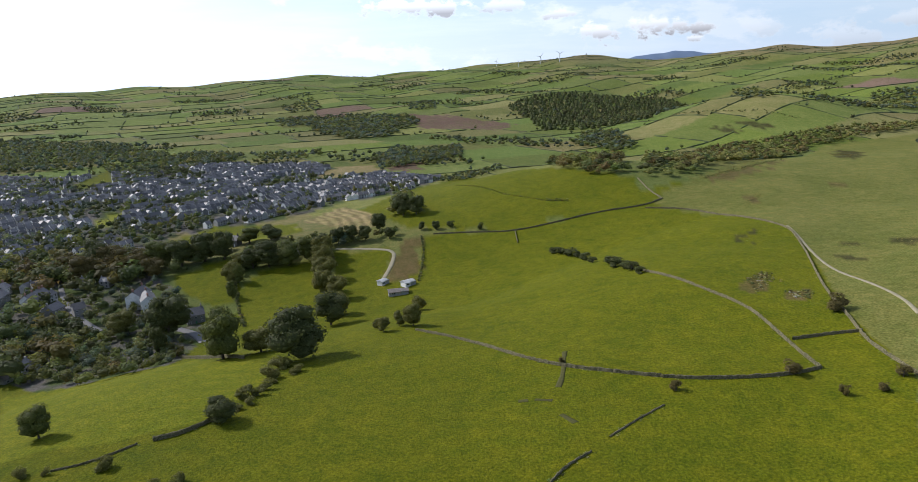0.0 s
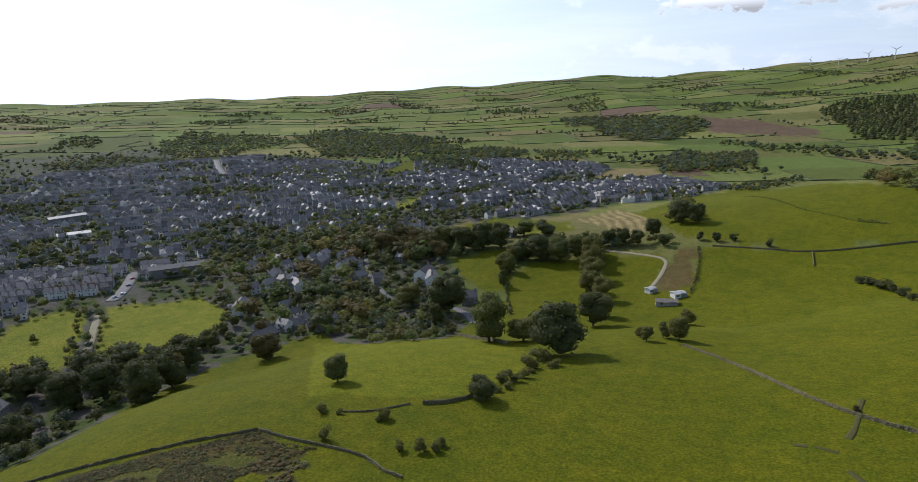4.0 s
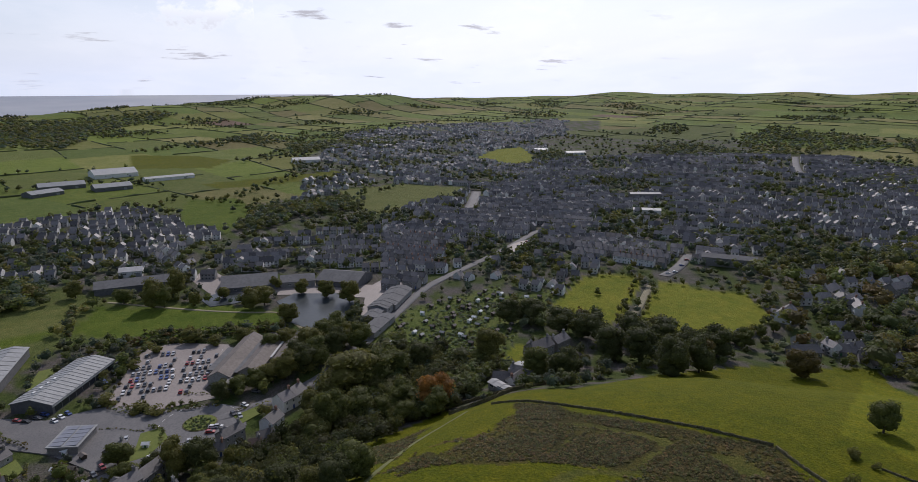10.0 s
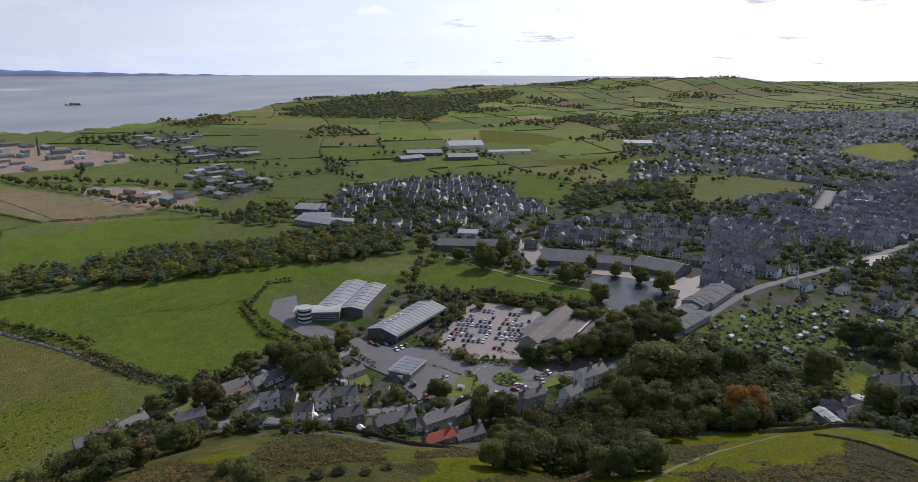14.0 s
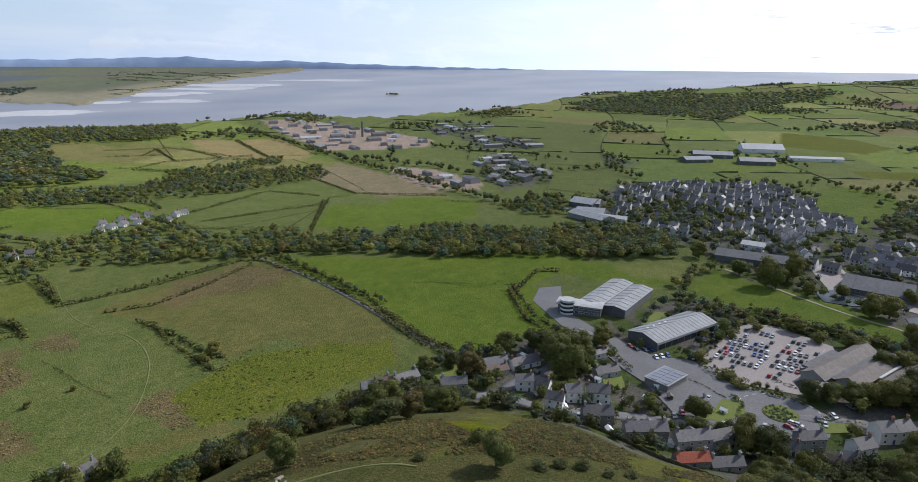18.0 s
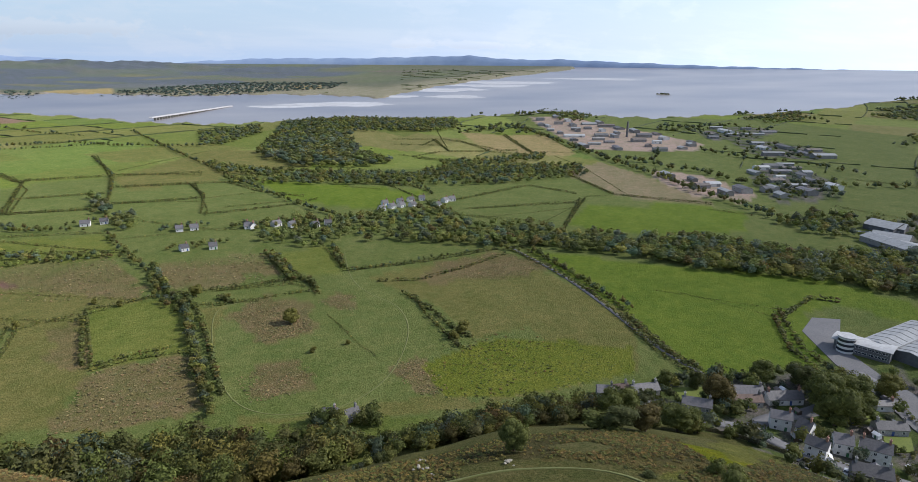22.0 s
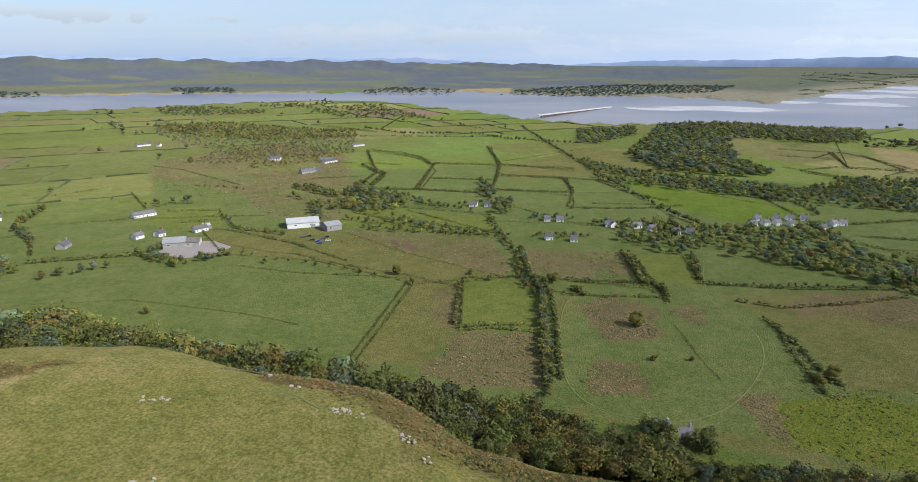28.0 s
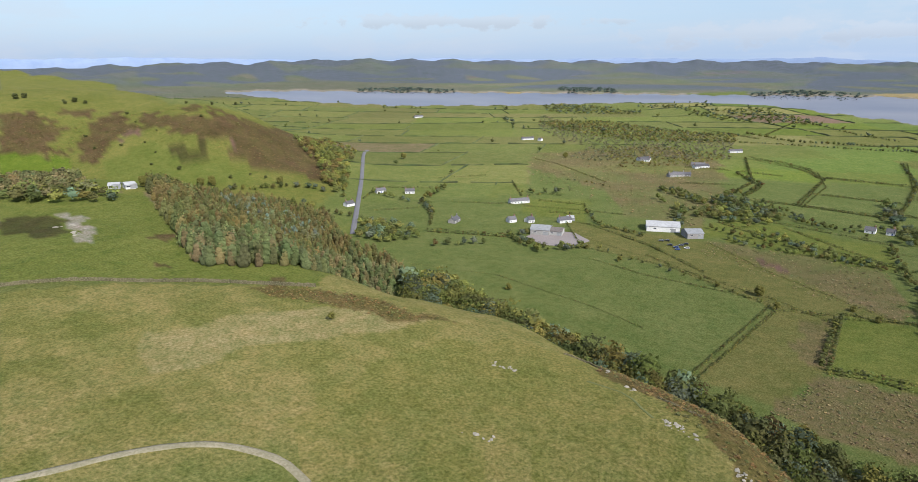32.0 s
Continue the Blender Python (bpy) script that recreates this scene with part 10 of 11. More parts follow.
# farmland hedges and trees
hedge([(180, -1049), (141, -1046), (95, -989), (81, -932), (-21, -921)], 2.4, gap=3.2)
hedge([(-24, -921), (-129, -899)], 2.4, gap=3.2)
hedge([(-24, -837), (-102, -821), (-106, -739)], 2.2, gap=3.2)
hedge([(70, -812), (-10, -804)], 2, gap=3.2)
hedge([(-13, -739), (-103, -729)], 2.2, gap=3.2)
hedge([(72, -931), (80, -742)], 2.4, gap=3.2)
hedge([(136, -742), (83, -736), (3, -721)], 2.4, gap=3.2)
hedge([(101, -648), (33, -627), (-7, -613)], 2, gap=3.2)
hedge([(220, -798), (158, -822)], 2, gap=3.2)
hedge([(249, -926), (186, -931)], 2, gap=3.2)
hedge([(339, -627), (325, -646), (305, -648)], 2, gap=3.2)
hedge([(314, -611), (263, -618)], 2, gap=3.2)
hedge([(280, -567), (252, -577)], 2, gap=3.2)
hedge([(252, -544), (172, -539)], 1.6, gap=3.2)
hedge([(343, -1410), (219, -1314)], 2.6, gap=3.2)
hedge([(207, -1649), (221, -1375)], 2.6, gap=3.2)
hedge([(239, -512), (169, -478), (114, -465)], 0.8, gap=3.2)
tree_line([(175, -905), (130, -836), (133, -748)], 5, gap=5, jitter=2)
tree_line([(-6, -1107), (-24, -931), (-13, -761), (-8, -703)], 4, gap=5, jitter=1.5)
tree_line([(229, -748), (195, -715), (161, -688), (146, -720), (120, -690), (81, -654)], 6, gap=4, jitter=3)
tree_line([(111, -557), (88, -555), (58, -545), (29, -536), (1, -538), (-13, -525)], 4, gap=6, jitter=1.5)
tree_line([(263, -611), (230, -561), (223, -549), (169, -528)], 4, gap=4.5, jitter=1.5)
tree_line([(194, -477), (150, -456), (93, -434), (50, -412)], 3, gap=13, jitter=1.5)
tree_line([(174, -1648), (68, -1462), (1, -1390)], 4, gap=6, jitter=3)
tree_line([(449, -1257), (311, -1224), (184, -1249), (21, -1247), (-38, -1269)], 4, gap=5, jitter=3)
tree_line([(346, -742), (310, -738), (278, -725)], 3, gap=6, jitter=3)
wood([(152, -730), (125, -718), (84, -680), (77, -643), (115, -658), (144, -686)], 7, 5.5, choices=TOWNY)
wood([(3, -785), (-13, -739), (-11, -675), (3, -686)], 8, 6, choices=TOWNY)
wood([(-15, -674), (-33, -672), (-31, -610), (-13, -619)], 8, 6, choices=TOWNY)
wood([(271, -490), (261, -489), (249, -465), (224, -461), (218, -443), (252, -453)], 5, 5, choices=TOWNY)
wood([(219, -465), (196, -477), (190, -465), (211, -452)], 5, 5, choices=TOWNY)
wood([(646, -1790), (542, -1835), (304, -1651), (278, -1597), (359, -1613), (509, -1773)], 7, 8, choices=TOWNY)
wood([(906, -1765), (854, -1820), (685, -1765), (664, -1707), (792, -1682), (866, -1685)], 7, 8, choices=TOWNY)
wood([(176, -629), (157, -612), (149, -579), (169, -587)], 6, 5, choices=TOWNY)
wood([(796, -1544), (585, -1333), (490, -1415), (322, -1320), (244, -1244), (210, -1033), (263, -985), (334, -976), (371, -896), (428, -929), (448, -1052), (549, -1128), (659, -1267)], 4, 7, choices=[((0.095, 0.088, 0.050), 3), ((0.075, 0.078, 0.038), 3)], label='grey-brown willow scrub on wet ground')
wood([(-143, -1000), (-166, -944), (-220, -864), (-308, -811), (-368, -758), (-445, -798), (-506, -755), (-577, -735), (-556, -701), (-494, -696), (-402, -719), (-338, -730), (-279, -755), (-206, -810), (-153, -872)], 7, 6.5)
wood([(-197, -1373), (-328, -1394), (-300, -1274), (-203, -1158), (-167, -1163)], 8, 8, choices=TOWNY, label='dark coastal wood')
wood([(-445, -1287), (-585, -1397), (-788, -1378), (-732, -1251), (-583, -1161), (-434, -1193)], 8, 8, choices=TOWNY, label='dark coastal wood')
wood([(-124, -587), (-176, -593), (-194, -565), (-228, -575), (-261, -557), (-309, -585), (-315, -543), (-291, -522), (-308, -485), (-348, -471), (-361, -439), (-362, -422), (-404, -399), (-368, -360), (-323, -373), (-312, -396), (-292, -422), (-272, -415), (-266, -443), (-250, -492), (-209, -493), (-190, -505), (-153, -484), (-129, -498), (-113, -532)], 7, 7)
hedge([(-468, -1035), (-539, -995)], 2.4, gap=3.2)
hedge([(-563, -1067), (-518, -923)], 2.4, gap=3.2)
hedge([(-601, -1044), (-581, -899)], 2.4, gap=3.2)
hedge([(-662, -1127), (-740, -1164), (-806, -1157)], 2.4, gap=3.2)
hedge([(-730, -1074), (-625, -834)], 2.6, gap=3.2)
hedge([(-440, -899), (-502, -925), (-571, -900), (-603, -837)], 2.4, gap=3.2)
hedge([(-435, -888), (-474, -823), (-552, -763)], 2.4, gap=3.2)
hedge([(-564, -700), (-543, -623), (-516, -535)], 1.8, gap=3.2)
hedge([(-461, -624), (-478, -554)], 1.4, gap=3.2)
hedge([(-340, -589), (-430, -612)], 1.4, gap=3.2)
hedge([(-319, -549), (-453, -514)], 1.4, gap=3.2)
hedge([(-477, -539), (-511, -528)], 1.2, gap=3.2)
hedge([(-472, -533), (-366, -438)], 2.2, gap=3.2)
hedge([(-61, -418), (-119, -411), (-115, -379)], 1.5, gap=3.2)
tree_line([(-295, -730), (-342, -666), (-329, -624)], 4, gap=5, jitter=1.5)
tree_line([(-109, -490), (-110, -412)], 4, gap=4.5, jitter=1.5)
tree_line([(-163, -488), (-152, -423)], 4, gap=4.5, jitter=1.5)
tree_line([(-152, -414), (-209, -416), (-265, -413)], 3, gap=6, jitter=1.5)

# hedges and tree belts of the plain
hedge([(191, -1078), (125, -1014), (95, -968), (81, -930)], 2.0, gap=2.6)
hedge([(81, -930), (71, -937), (-27, -927)], 2.0, gap=2.6)
hedge([(71, -937), (76, -741)], 2.0, gap=2.6)
hedge([(174, -930), (120, -918)], 2.0, gap=2.6)
hedge([(137, -735), (82, -736), (-1, -723)], 2.0, gap=2.6)
hedge([(73, -810), (-15, -803)], 2.0, gap=2.6)
hedge([(-8, -1117), (-26, -932), (-21, -860), (-8, -729)], 2.0, gap=2.6)
hedge([(-27, -932), (-125, -878)], 2.0, gap=2.6)
hedge([(-17, -844), (-102, -827), (-144, -810), (-165, -733), (-201, -685)], 2.0, gap=2.6)
hedge([(-19, -737), (-92, -727), (-104, -733)], 2.0, gap=2.6)
hedge([(-105, -822), (-104, -733), (-88, -652), (-108, -645), (-164, -648), (-209, -665)], 2.0, gap=2.6)
hedge([(174, -920), (155, -873), (128, -825), (131, -773)], 2.0, gap=2.6)
hedge([(131, -618), (96, -593), (30, -564), (-25, -538)], 2.0, gap=2.6)
hedge([(-276, -734), (-334, -688), (-335, -636)], 2.0, gap=2.6)
hedge([(-340, -591), (-425, -615), (-453, -620)], 2.0, gap=2.6)
hedge([(-331, -545), (-411, -531), (-449, -520)], 2.0, gap=2.6)
hedge([(-371, -444), (-463, -532)], 2.0, gap=2.6)
hedge([(-458, -622), (-480, -557)], 2.0, gap=2.6)
hedge([(-565, -701), (-514, -537), (-541, -485), (-570, -442)], 2.0, gap=2.6)
hedge([(-493, -1097), (-585, -1062), (-596, -997), (-600, -893), (-628, -885)], 2.0, gap=2.6)
hedge([(-508, -1005), (-568, -1066), (-519, -931)], 2.0, gap=2.6)
hedge([(-722, -1069), (-634, -862)], 2.0, gap=2.6)
hedge([(-427, -926), (-480, -833), (-559, -785)], 2.0, gap=2.6)
hedge([(150, -475), (104, -448), (51, -426), (12, -401)], 1.4, gap=2.6)
hedge([(-158, -419), (-202, -412), (-234, -416), (-276, -416)], 1.4, gap=2.6)
hedge([(-41, -424), (-71, -416), (-110, -406), (-120, -385)], 1.4, gap=2.6)
hedge([(-45, -399), (-81, -387)], 1.4, gap=2.6)
hedge([(-158, -503), (-151, -437)], 1.4, gap=2.6)
tree_line([(260, -1386), (159, -1292), (20, -1300), (-40, -1224), (-168, -1164)], 6, gap=6, jitter=3)
tree_line([(385, -1362), (319, -1313), (263, -1350)], 6, gap=6, jitter=3)
tree_line([(115, -737), (89, -701), (54, -655), (12, -631)], 5, gap=6, jitter=3)
tree_line([(214, -755), (168, -707), (134, -689)], 5, gap=6, jitter=3)
tree_line([(130, -585), (75, -566), (12, -540)], 5, gap=6, jitter=3)

wood([(-716, -41), (-815, -8), (-846, 38), (-859, 102), (-787, 100), (-758, 32), (-685, -10)], 9, 7, choices=TOWNY, label='dark belt of trees among the houses')
wood([(-385, 461), (-454, 565), (-451, 634), (-406, 626), (-345, 536), (-381, 515)], 9, 7, choices=TOWNY, label='dark belt of trees among the houses')
wood([(-1696, 51), (-1770, 224), (-1779, 379), (-1635, 347), (-1534, 192), (-1521, 56)], 9, 7, choices=TOWNY, label='dark belt of trees among the houses')
wood([(-779, 871), (-787, 1008), (-694, 1020), (-582, 911), (-608, 808)], 9, 7, choices=TOWNY, label='dark belt of trees among the houses')
wood([(-1370, 839), (-1335, 1008), (-1096, 1003), (-1120, 832)], 9, 7, choices=TOWNY, label='dark belt of trees among the houses')

wood([(-581, 1056), (-602, 1284), (-584, 1373), (-444, 1331), (-476, 1117), (-516, 958)], 9, 7, choices=TOWNY, label='dark belt of trees beside the town')
wood([(-168, 1190), (-139, 1410), (-91, 1342), (-4, 1416), (3, 1238), (-106, 1094)], 9, 7, choices=TOWNY, label='dark belt of trees beside the town')
wood([(-65, 562), (-71, 652), (-46, 631), (-38, 557)], 12, 7, choices=TOWNY, label='dark belt of trees beside the town')
wood([(-104, 505), (-89, 519), (-79, 500), (-97, 493)], 9, 7, choices=TOWNY, label='dark belt of trees beside the town')
wood([(-58, 914), (-6, 984), (67, 1085), (64, 1032), (2, 879)], 6, 7, choices=TOWNY, label='dark belt of trees beside the town')
wood([(-406, 805), (-395, 929), (-327, 902), (-342, 803)], 7, 7, choices=TOWNY, label='dark belt of trees beside the town')

# works and sheds by the shore
for yard, gap in (([(-951, -1293), (-1057, -1210), (-1021, -982), (-982, -798), (-893, -737), (-796, -788), (-738, -840), (-845, -1074)], 52), ([(-1070, -816), (-1123, -741), (-1090, -616), (-977, -573), (-935, -655)], 58), ([(-686, -637), (-708, -570), (-661, -456), (-607, -432), (-594, -491), (-639, -597)], 40), ([(-799, -566), (-892, -575), (-830, -460), (-721, -389), (-641, -413), (-692, -478)], 36), ([(-1120, -929), (-1293, -960), (-1306, -866), (-1131, -784), (-1026, -821)], 64)):
    for k, (sx, sy) in enumerate(zip(*spread(yard, gap, 0.3))):
        mill_shed(round(float(sx)), round(float(sy)), rnd.choice((60, 66, 150, 156)), rnd.uniform(12, gap * 0.8), rnd.uniform(7, 16), rnd.uniform(3.5, 7.0), ("metal_grey", "metal_dark", "metal_white", "brown_sheet", "slate_one", "metal_grey")[k % 6])
tree_line([(-30, -487), (-33, -440), (-39, -389), (-34, -302), (-32, -262)], 5, gap=5, jitter=1.5, label='small trees on a farm lane')
for hx, hy in ((10, -652), (-5, -653), (-61, -592), (-73, -591), (-56, -527), (-77, -522), (-117, -574), (-140, -571), (-152, -562), (-170, -551), (-182, -551)):
    tree_line([(hx - 16, hy - 11), (hx + 5, hy - 14), (hx + 15, hy - 4)], 4.5, gap=5, jitter=2, label='garden trees round a farmhouse')
tree_line([(-841, -1197), (-752, -920), (-683, -710), (-646, -584), (-607, -485), (-585, -401), (-561, -346)], 8, gap=6, jitter=6, label='belt of trees along the railway')
tree_line([(-715, -744), (-716, -649), (-723, -563), (-699, -492)], 8, gap=7, jitter=8, label='trees between the works and the yards')
tree_line([(-891, -723), (-902, -631), (-924, -540), (-908, -465)], 7, gap=8, jitter=9, label='trees between the works and the yards')
tree_line([(-958, -1365), (-1192, -1548), (-1229, -1433)], 9, gap=6, jitter=8, label='wooded knoll by the shore')
tree_line([(-1417, -1037), (-1564, -1026), (-1561, -931)], 9, gap=6, jitter=8, label='wooded knoll by the shore')
tree_line([(-550, -351), (-615, -351), (-636, -318), (-628, -273)], 9, gap=6, jitter=8, label='belt of trees between fields and town')
mill_shed(136, -552, -144, 13.8, 16, 6, 'metal_grey')
mill_shed(249, -550, -150, 5.9, 9, 4, 'metal_white')

# allotment huts and fruit bushes
for plot in ([(-370, 93), (-420, 142), (-413, 178), (-433, 228), (-362, 154), (-314, 122), (-317, 95)], [(-370, 52), (-405, 87), (-437, 164), (-353, 139), (-303, 91), (-313, 58)]):
    wood(plot, 2.6, 8, choices=[(PALE, 4), (GREEN, 3), (DARK, 1)], label='fruit bushes and small trees on allotments', name='allotment_bushes')
for plot in ([(-370, 93), (-420, 142), (-413, 178), (-433, 228), (-362, 154), (-314, 122), (-317, 95)], [(-370, 52), (-405, 87), (-437, 164), (-353, 139), (-303, 91), (-313, 58)]):
    for k, (hx, hy) in enumerate(zip(*spread(plot, 15))):
        if not near_road(np.array([hx]), np.array([hy]), 4.0)[0]:
            garden_hut(round(float(hx)), round(float(hy)), rnd.choice((40, 45, 130, 135)), ("metal_grey", "brown_sheet", "brown_sheet", "brown_sheet", "frame")[k % 5])
mill_shed(-274, 118, 2, 17.0, 8, 3.5, 'metal_white')
mill_shed(-259, 98, 20, 10.5, 5, 3, 'metal_grey')
mill_shed(-406, 68, 148, 13.2, 14, 6, 'metal_dark')
hedge([(-316, -84), (-304, -72), (-299, -56), (-299, -42), (-298, -29)], 2.6, gap=3, label='planted shrubs round a retail park')
hedge([(-333, -85), (-349, -80), (-370, -76)], 2.2, gap=4, label='planted shrubs round a retail park')
hedge([(-315, -46), (-312, -30)], 1.6, gap=3, label='planted shrubs round a retail park')
hedge([(-291, -80), (-288, -69), (-282, -58)], 1.2, gap=2, label='planted shrubs round a retail park')
hedge([(-310, -135), (-302, -123), (-292, -115), (-281, -102)], 2.2, gap=3, label='planted shrubs round a retail park')
hedge([(-287, -58), (-281, -51), (-270, -51)], 2.0, gap=3, label='planted shrubs round a retail park')
hedge([(-376, -77), (-392, -68), (-387, -54), (-383, -33)], 3, gap=4, label='planted shrubs round a retail park')
hedge([(-289, -23), (-292, -11)], 1.6, gap=3, label='planted shrubs round a retail park')
slab('verge', [(-291, -98), (-295, -94), (-288, -90), (-285, -95)], 'grass_plain', label='mown grass verge by the roundabout', lift=0.45)
slab('verge', [(-281, -60), (-284, -52), (-274, -48), (-261, -54), (-258, -62), (-271, -60)], 'grass_plain', label='mown grass verge by the roundabout', lift=0.45)
slab('verge', [(-285, -22), (-292, -11), (-285, -9), (-277, -18)], 'grass_plain', label='mown grass verge by the roundabout', lift=0.45)
slab('brick_court', [(-266, -85), (-283, -84), (-284, -74), (-265, -75)], 'red_court', label='pinkish brick-paved court', lift=0.4)
wood([(-58, -233), (-92, -229), (-89, -219), (-56, -224)], 6, 5)
garden_hut(-251, -54, 8, 'metal_grey')
garden_hut(-237, -58, 55, 'brown_sheet')
garden_hut(-222, -109, 39, 'frame')
garden_hut(-227, -125, 63, 'metal_grey')
garden_hut(-249, -93, 69, 'frame')
garden_hut(-254, -149, 10, 'frame')
garden_hut(-273, -87, 54, 'frame')
garden_hut(-238, -41, 6, 'frame')
garden_hut(-264, -63, 82, 'frame')
garden_hut(-267, -79, 37, 'brown_sheet')
garden_hut(-269, -56, 78, 'frame')
garden_hut(-262, -112, 79, 'frame')
garden_hut(-260, -155, 48, 'brown_sheet')
garden_hut(-263, -154, 73, 'frame')
garden_hut(-224, -64, 17, 'frame')
garden_hut(-253, -107, 76, 'metal_grey')
garden_hut(-213, -85, 47, 'frame')
garden_hut(-251, -139, 72, 'brown_sheet')
garden_hut(-258, -81, 71, 'brown_sheet')
garden_hut(-259, -87, 70, 'frame')
garden_hut(-224, -113, 66, 'frame')
garden_hut(-225, -58, 58, 'brown_sheet')
garden_hut(-263, -116, 2, 'brown_sheet')
garden_hut(-236, -110, 4, 'frame')
garden_hut(-248, -57, 58, 'frame')
garden_hut(-244, -108, 41, 'frame')
hedge([(-263, -124), (-266, -114)], 1.4, gap=1.6, label='clipped garden hedge between cottages')
hedge([(-255, -105), (-258, -97), (-270, -100)], 1.4, gap=1.6, label='clipped garden hedge between cottages')
hedge([(-240, -144), (-243, -139)], 1.4, gap=1.6, label='clipped garden hedge between cottages')
hedge([(-222, -111), (-228, -101)], 1.4, gap=1.6, label='clipped garden hedge between cottages')
hedge([(-228, -79), (-236, -66)], 1.4, gap=1.6, label='clipped garden hedge between cottages')
hedge([(-245, -63), (-253, -49)], 1.4, gap=1.6, label='clipped garden hedge between cottages')
hedge([(-222, -142), (-225, -136)], 1.4, gap=1.6, label='clipped garden hedge between cottages')
hedge([(-280, -122), (-266, -114)], 1.4, gap=1.6, label='clipped garden hedge between cottages')
tree_line([(-230, -115), (-235, -110), (-238, -103)], 5, gap=6, jitter=3, label='small garden trees between cottages')
tree_line([(-247, -96), (-249, -85), (-244, -73)], 5, gap=6, jitter=3, label='small garden trees between cottages')
tree_line([(-239, -74), (-243, -63)], 5, gap=6, jitter=3, label='small garden trees between cottages')
tree_line([(-242, -150), (-247, -148)], 5, gap=6, jitter=3, label='small garden trees between cottages')
tree_line([(-242, -47), (-252, -38), (-256, -28)], 5, gap=6, jitter=3, label='small garden trees between cottages')
car(-309, -115, 60)
car(-307, -111, 62)
car(-309, -107, 65)
car(-312, -105, 60)
car(-316, -103, 64)
car(-341, -86, 30)
car(-352, -84, 30)
car(-363, -82, 30)
car(-267, -39, 10)
car(-277, -30, 80)
car(-287, -22, 20)
car(-284, -19, 15)
car(-294, -17, 40)
car(-260, -48, 0)
car(-252, -72, 30)
car(-257, -70, 30)
car(-217, -100, 20)
car(-208, -112, 10)
car(-307, -12, 60)
car(-250, -45, 15)
car(-315, -84, 30)
car(-279, -114, 70)
tree_line([(-2416, 1173), (-2312, 513), (-2028, 120), (-1129, 53), (-896, -59)], 8, gap=9, jitter=14, label="trees along the town's edge")
tree_line([(-819, -147), (-940, -122), (-864, -29), (-898, 17)], 7, gap=8, jitter=9, label="trees along the town's edge")
tree_line([(-66, -234), (-80, -226), (-92, -220)], 7, gap=4, jitter=1.5)
tree_line([(463, 1524), (521, 1539), (567, 1473), (614, 1422), (656, 1408), (683, 1359), (702, 1334)], 4, gap=7, jitter=4, label='straggling thorn bushes on the round hill')
hedge([(207, 545), (258, 589), (337, 670)], 1.1, gap=3, jitter=3, label='low gorse and rush clumps on the common')
hedge([(128, 277), (138, 282), (137, 269)], 1.1, gap=3, jitter=3, label='low gorse and rush clumps on the common')
hedge([(134, 251), (140, 246)], 1.1, gap=3, jitter=3, label='low gorse and rush clumps on the common')
hedge([(200, 329), (210, 325)], 1.1, gap=3, jitter=3, label='low gorse and rush clumps on the common')
hedge([(229, 328), (234, 323)], 1.1, gap=3, jitter=3, label='low gorse and rush clumps on the common')
hedge([(164, 369), (165, 356)], 1.1, gap=3, jitter=3, label='low gorse and rush clumps on the common')
tree_line([(-790, -444), (-881, -369), (-813, -311)], 8, gap=8, jitter=9, label='belt of trees between fields and town')
tree_line([(-1927, -807), (-2264, -596), (-2455, -334), (-2233, -62)], 8, gap=8, jitter=9, label='belt of trees between fields and town')
tree_line([(-818, -38), (-867, 89), (-945, 192)], 8, gap=8, jitter=9, label='belt of trees between fields and town')
tree_line([(-1057, -381), (-1131, -282), (-1064, -148)], 8, gap=8, jitter=9, label='belt of trees between fields and town')
slab('garden_lawn', [(-275, -130), (-286, -125), (-276, -117), (-264, -122)], 'grass_plain', label='mown garden lawn beside cottages', lift=0.3)
slab('garden_lawn', [(-263, -110), (-270, -107), (-261, -101), (-254, -104)], 'grass_plain', label='mown garden lawn beside cottages', lift=0.3)
slab('garden_lawn', [(-278, -132), (-289, -127), (-277, -117), (-265, -124)], 'grass_plain', label='mown garden lawn beside cottages', lift=0.3)
slab('garden_lawn', [(-265, -111), (-274, -105), (-264, -99), (-255, -104)], 'grass_plain', label='mown garden lawn beside cottages', lift=0.3)
slab('garden_lawn', [(-342, -122), (-367, -123), (-370, -115), (-345, -114)], 'grass_plain', label='mown garden lawn beside cottages', lift=0.3)
slab('garden_lawn', [(-270, -56), (-287, -55), (-281, -51), (-269, -50)], 'grass_plain', label='mown garden lawn beside cottages', lift=0.3)
slab('garden_lawn', [(-219, -181), (-233, -174), (-226, -165), (-213, -171)], 'grass_plain', label='mown garden lawn beside cottages', lift=0.3)


town_green()


# ---- far farmland: hedgerows and hedgerow trees ----
def patch_point(u, v):
    """The place with those patchwork coordinates."""
    a = 0.5
    x, y = u * math.cos(a) - v * math.sin(a), u * math.sin(a) + v * math.cos(a)
    for _ in range(14):
        uu = u - 38 * np.sin(y / 260.0) - 16 * np.sin(x / 90.0)
        vv = v - 34 * np.sin(x / 230.0) - 14 * np.sin(y / 80.0)
        x, y = uu * math.cos(a) - vv * math.sin(a), uu * math.sin(a) + vv * math.cos(a)
    return x, y


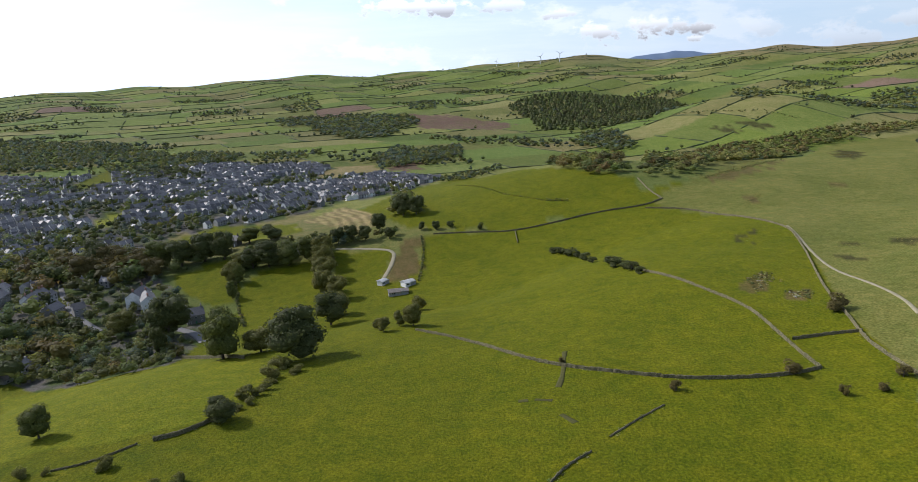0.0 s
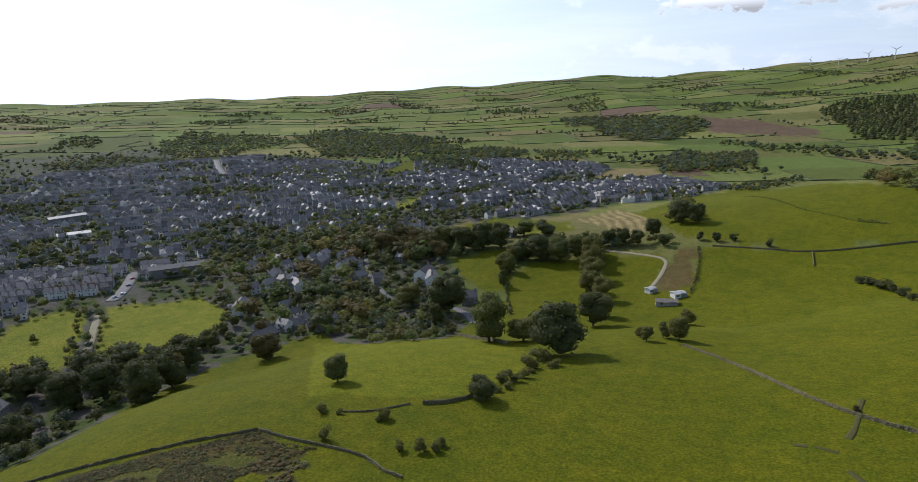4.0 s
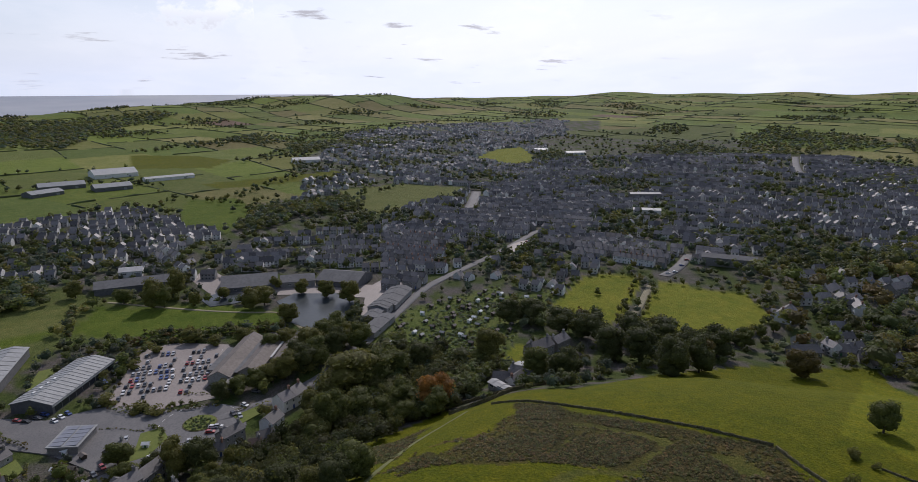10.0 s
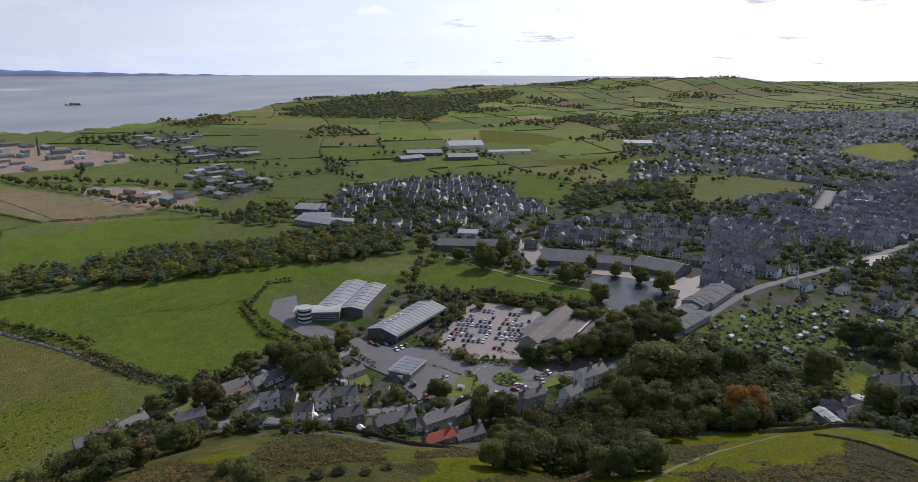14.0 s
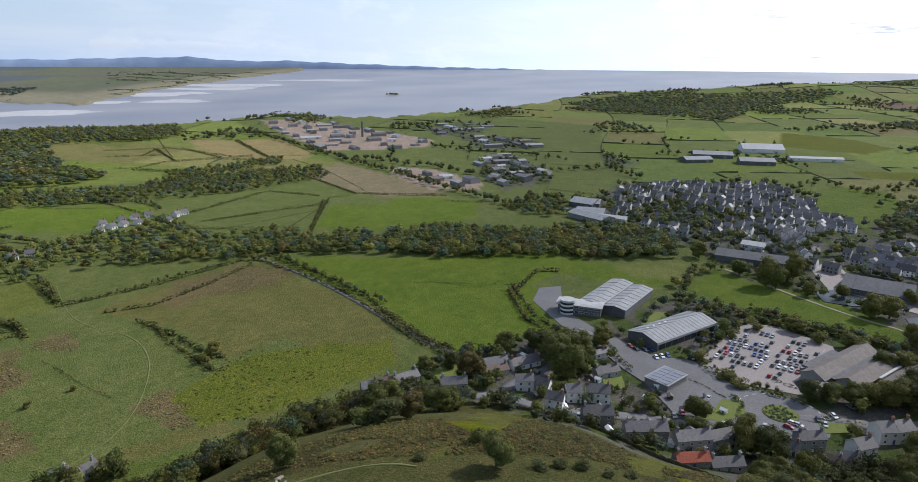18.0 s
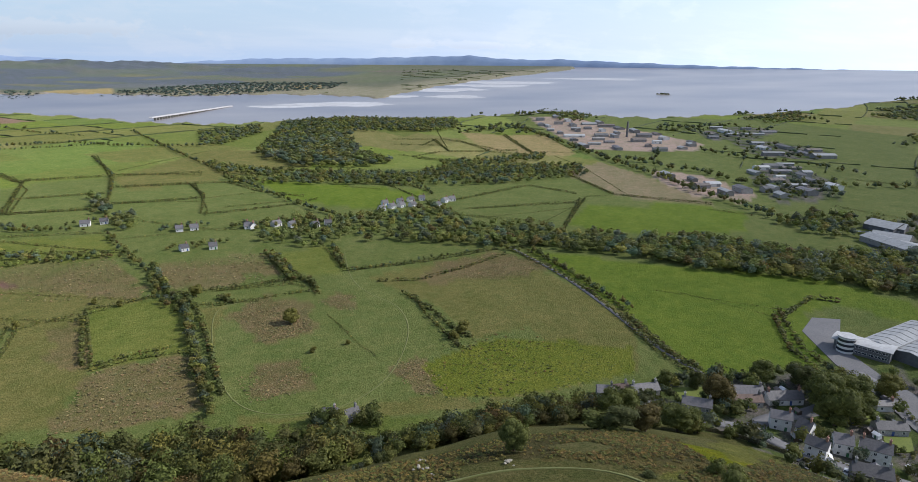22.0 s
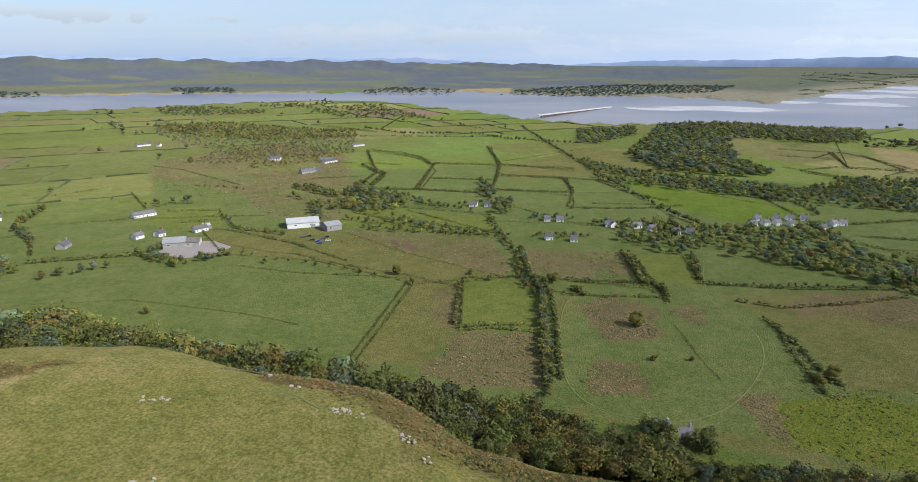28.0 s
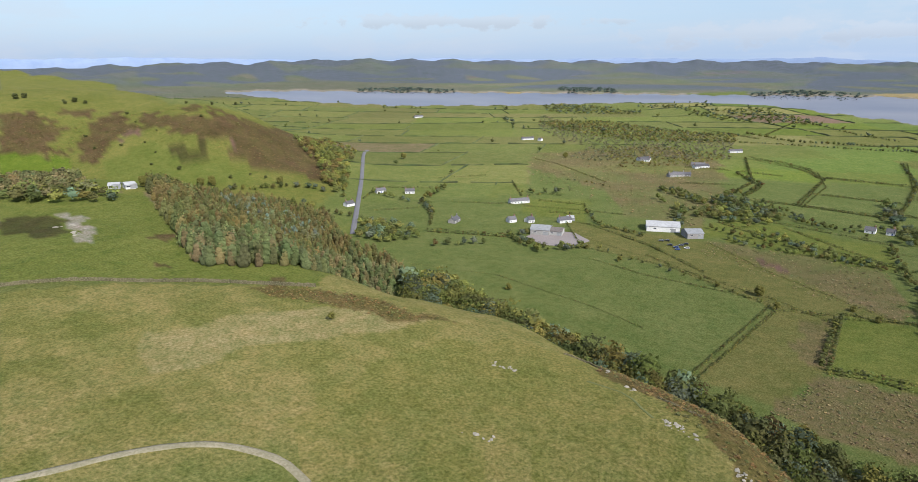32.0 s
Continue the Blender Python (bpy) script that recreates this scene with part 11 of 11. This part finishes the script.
def open_farmland(x, y):
    bd, r = polar(x, y)
    ok = (r > 760) & (r < 4250) & ((bd < 255) | (bd > 320)) & (shores(bd, r) > 40) & ~((bd > 155) & (bd < 250) & (r > 2500))
    k = np.flatnonzero(ok)
    u = ground_use(x[k], y[k])
    ok[k] = ((u < 0) | of_colour(u, (G2,)) & (r[k] > 1000)) & ~((bd[k] > 150) & (bd[k] < 196) & (r[k] < 1300))
    return ok


def far_hedges():
    """Hedgerows along the edges of the far fields: low, broken, lumpy strips."""
    V, F, T, stand, base = [], [], [], [], 0
    lines = []
    rows = np.arange(-36, 37)
    for i in rows:
        u = np.arange(-4500, 4500, 16.0)
        lines.append((u, np.full(len(u), i * 128.0), hash2(np.floor(u / 205 + hash2(float(i), 3.0) * 0.9), float(i), 6)))
        first = np.floor(np.arange(-22, 23))
        for c in first:
            v = np.arange(i * 128.0, (i + 1) * 128.0 + 1, 16.0)
            lines.append((np.full(len(v), (c - hash2(float(i), 3.0) * 0.9) * 205), v, np.full(len(v), hash2(c, float(i), 6))))
    cut = np.cumsum([0] + [len(q) for u, v, q in lines])
    px, py = patch_point(np.concatenate([q[0] for q in lines]), np.concatenate([q[1] for q in lines]))
    free = open_farmland(px, py)
    for k, (u, v, q) in enumerate(lines):
        x, y = px[cut[k]:cut[k + 1]], py[cut[k]:cut[k + 1]]
        ok = free[cut[k]:cut[k + 1]] & (q > 0.28)
        n = len(x)
        if ok.sum() < 2:
            continue
        r = np.hypot(x, y)
        dx, dy = np.gradient(x), np.gradient(y)
        ln = np.hypot(dx, dy) + 1e-9
        nx, ny = -dy / ln, dx / ln
        w = (0.75 + r * 0.00025) * rng.uniform(0.5, 1.5, n)
        h = (1.3 + r * 0.00025) * rng.uniform(0.4, 1.6, n)
        g = ground_z(x, y)
        cols = [np.c_[x + nx * w * s, y + ny * w * s, g + h * k] for s, k in ((-1, -0.3), (-0.55, 0.9), (0.5, 1.0), (1, -0.3))]
        V.append(np.stack(cols, 1).reshape(-1, 3))
        k = np.flatnonzero(ok[:-1] & ok[1:] & (rng.uniform(0, 1, n - 1) > 0.06))
        j = np.arange(3)
        a = (k[:, None] * 4 + j[None]).ravel() + base
        F.append(np.stack([a, a + 1, a + 5, a + 4], 1))
        T.append(np.repeat(mixed(n, [((0.045, 0.058, 0.022), 3), ((0.065, 0.076, 0.028), 2)]), 4, 0))
        base += 4 * n
        grove = np.sin(x / 170 + np.sin(y / 240)) * np.sin(y / 150 + np.sin(x / 310))
        pick = ok & (rng.uniform(0, 1, n) < 0.05 + 0.45 * smooth(0.3, 0.7, grove))
        stand.append(np.c_[x[pick], y[pick]])
    V, F, T = np.concatenate(V), np.concatenate(F), np.concatenate(T)
    used = np.zeros(len(V), bool)
    used[F.ravel()] = True
    index = np.cumsum(used) - 1
    me = mesh_from("far_hedgerows", V[used], index[F], [M["leaf"]], tint=T[used], flat=False)
    tagged(new("far_hedgerows", me), "dark hedgerows round far fields", "hedgerows", kind="stuff")
    p = np.concatenate(stand)
    x, y = p[:, 0] + rng.uniform(-4, 4, len(p)), p[:, 1] + rng.uniform(-4, 4, len(p))
    scatter("far_trees", CROWN_FAR, rows_at(x, y, 8.5, 0.4, 1.15), mixed(len(x), TOWNY), "hedgerow trees among far fields", "trees")
    # copses and shelter belts
    t, r = rng.uniform(radians(-38), radians(150), 60000), np.sqrt(rng.uniform(1100 ** 2, 3600 ** 2, 60000))
    x, y = -np.sin(t) * r, np.cos(t) * r
    k = np.sin(x / 130 + 1.3 * np.sin(y / 210)) * np.sin(y / 105 + 1.1 * np.sin(x / 260)) + 0.25 * np.sin(x / 41) * np.sin(y / 37) > 0.66
    x, y = x[k], y[k]
    k = open_farmland(x, y)
    scatter("far_copses", CROWN_FAR, rows_at(x[k], y[k], 9.5, 0.35, 1.3), mixed(int(k.sum()), TOWNY), "small dark woods among far fields", "trees")


far_hedges()

# rough grass left along the feet of the field walls
feet = np.concatenate(WALL_FEET)
scatter("rough_grass", LOW, rows_at(feet[:, 0], feet[:, 1], 0.42, 0.5, 2.0), mixed(len(feet), [((0.085, 0.098, 0.022), 3), ((0.11, 0.115, 0.035), 2), (DARK, 1)]), "rough uncut grass along field walls", "grass")


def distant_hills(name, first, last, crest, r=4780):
    """Blue hills beyond the bay, as plain distance, tinted with haze."""
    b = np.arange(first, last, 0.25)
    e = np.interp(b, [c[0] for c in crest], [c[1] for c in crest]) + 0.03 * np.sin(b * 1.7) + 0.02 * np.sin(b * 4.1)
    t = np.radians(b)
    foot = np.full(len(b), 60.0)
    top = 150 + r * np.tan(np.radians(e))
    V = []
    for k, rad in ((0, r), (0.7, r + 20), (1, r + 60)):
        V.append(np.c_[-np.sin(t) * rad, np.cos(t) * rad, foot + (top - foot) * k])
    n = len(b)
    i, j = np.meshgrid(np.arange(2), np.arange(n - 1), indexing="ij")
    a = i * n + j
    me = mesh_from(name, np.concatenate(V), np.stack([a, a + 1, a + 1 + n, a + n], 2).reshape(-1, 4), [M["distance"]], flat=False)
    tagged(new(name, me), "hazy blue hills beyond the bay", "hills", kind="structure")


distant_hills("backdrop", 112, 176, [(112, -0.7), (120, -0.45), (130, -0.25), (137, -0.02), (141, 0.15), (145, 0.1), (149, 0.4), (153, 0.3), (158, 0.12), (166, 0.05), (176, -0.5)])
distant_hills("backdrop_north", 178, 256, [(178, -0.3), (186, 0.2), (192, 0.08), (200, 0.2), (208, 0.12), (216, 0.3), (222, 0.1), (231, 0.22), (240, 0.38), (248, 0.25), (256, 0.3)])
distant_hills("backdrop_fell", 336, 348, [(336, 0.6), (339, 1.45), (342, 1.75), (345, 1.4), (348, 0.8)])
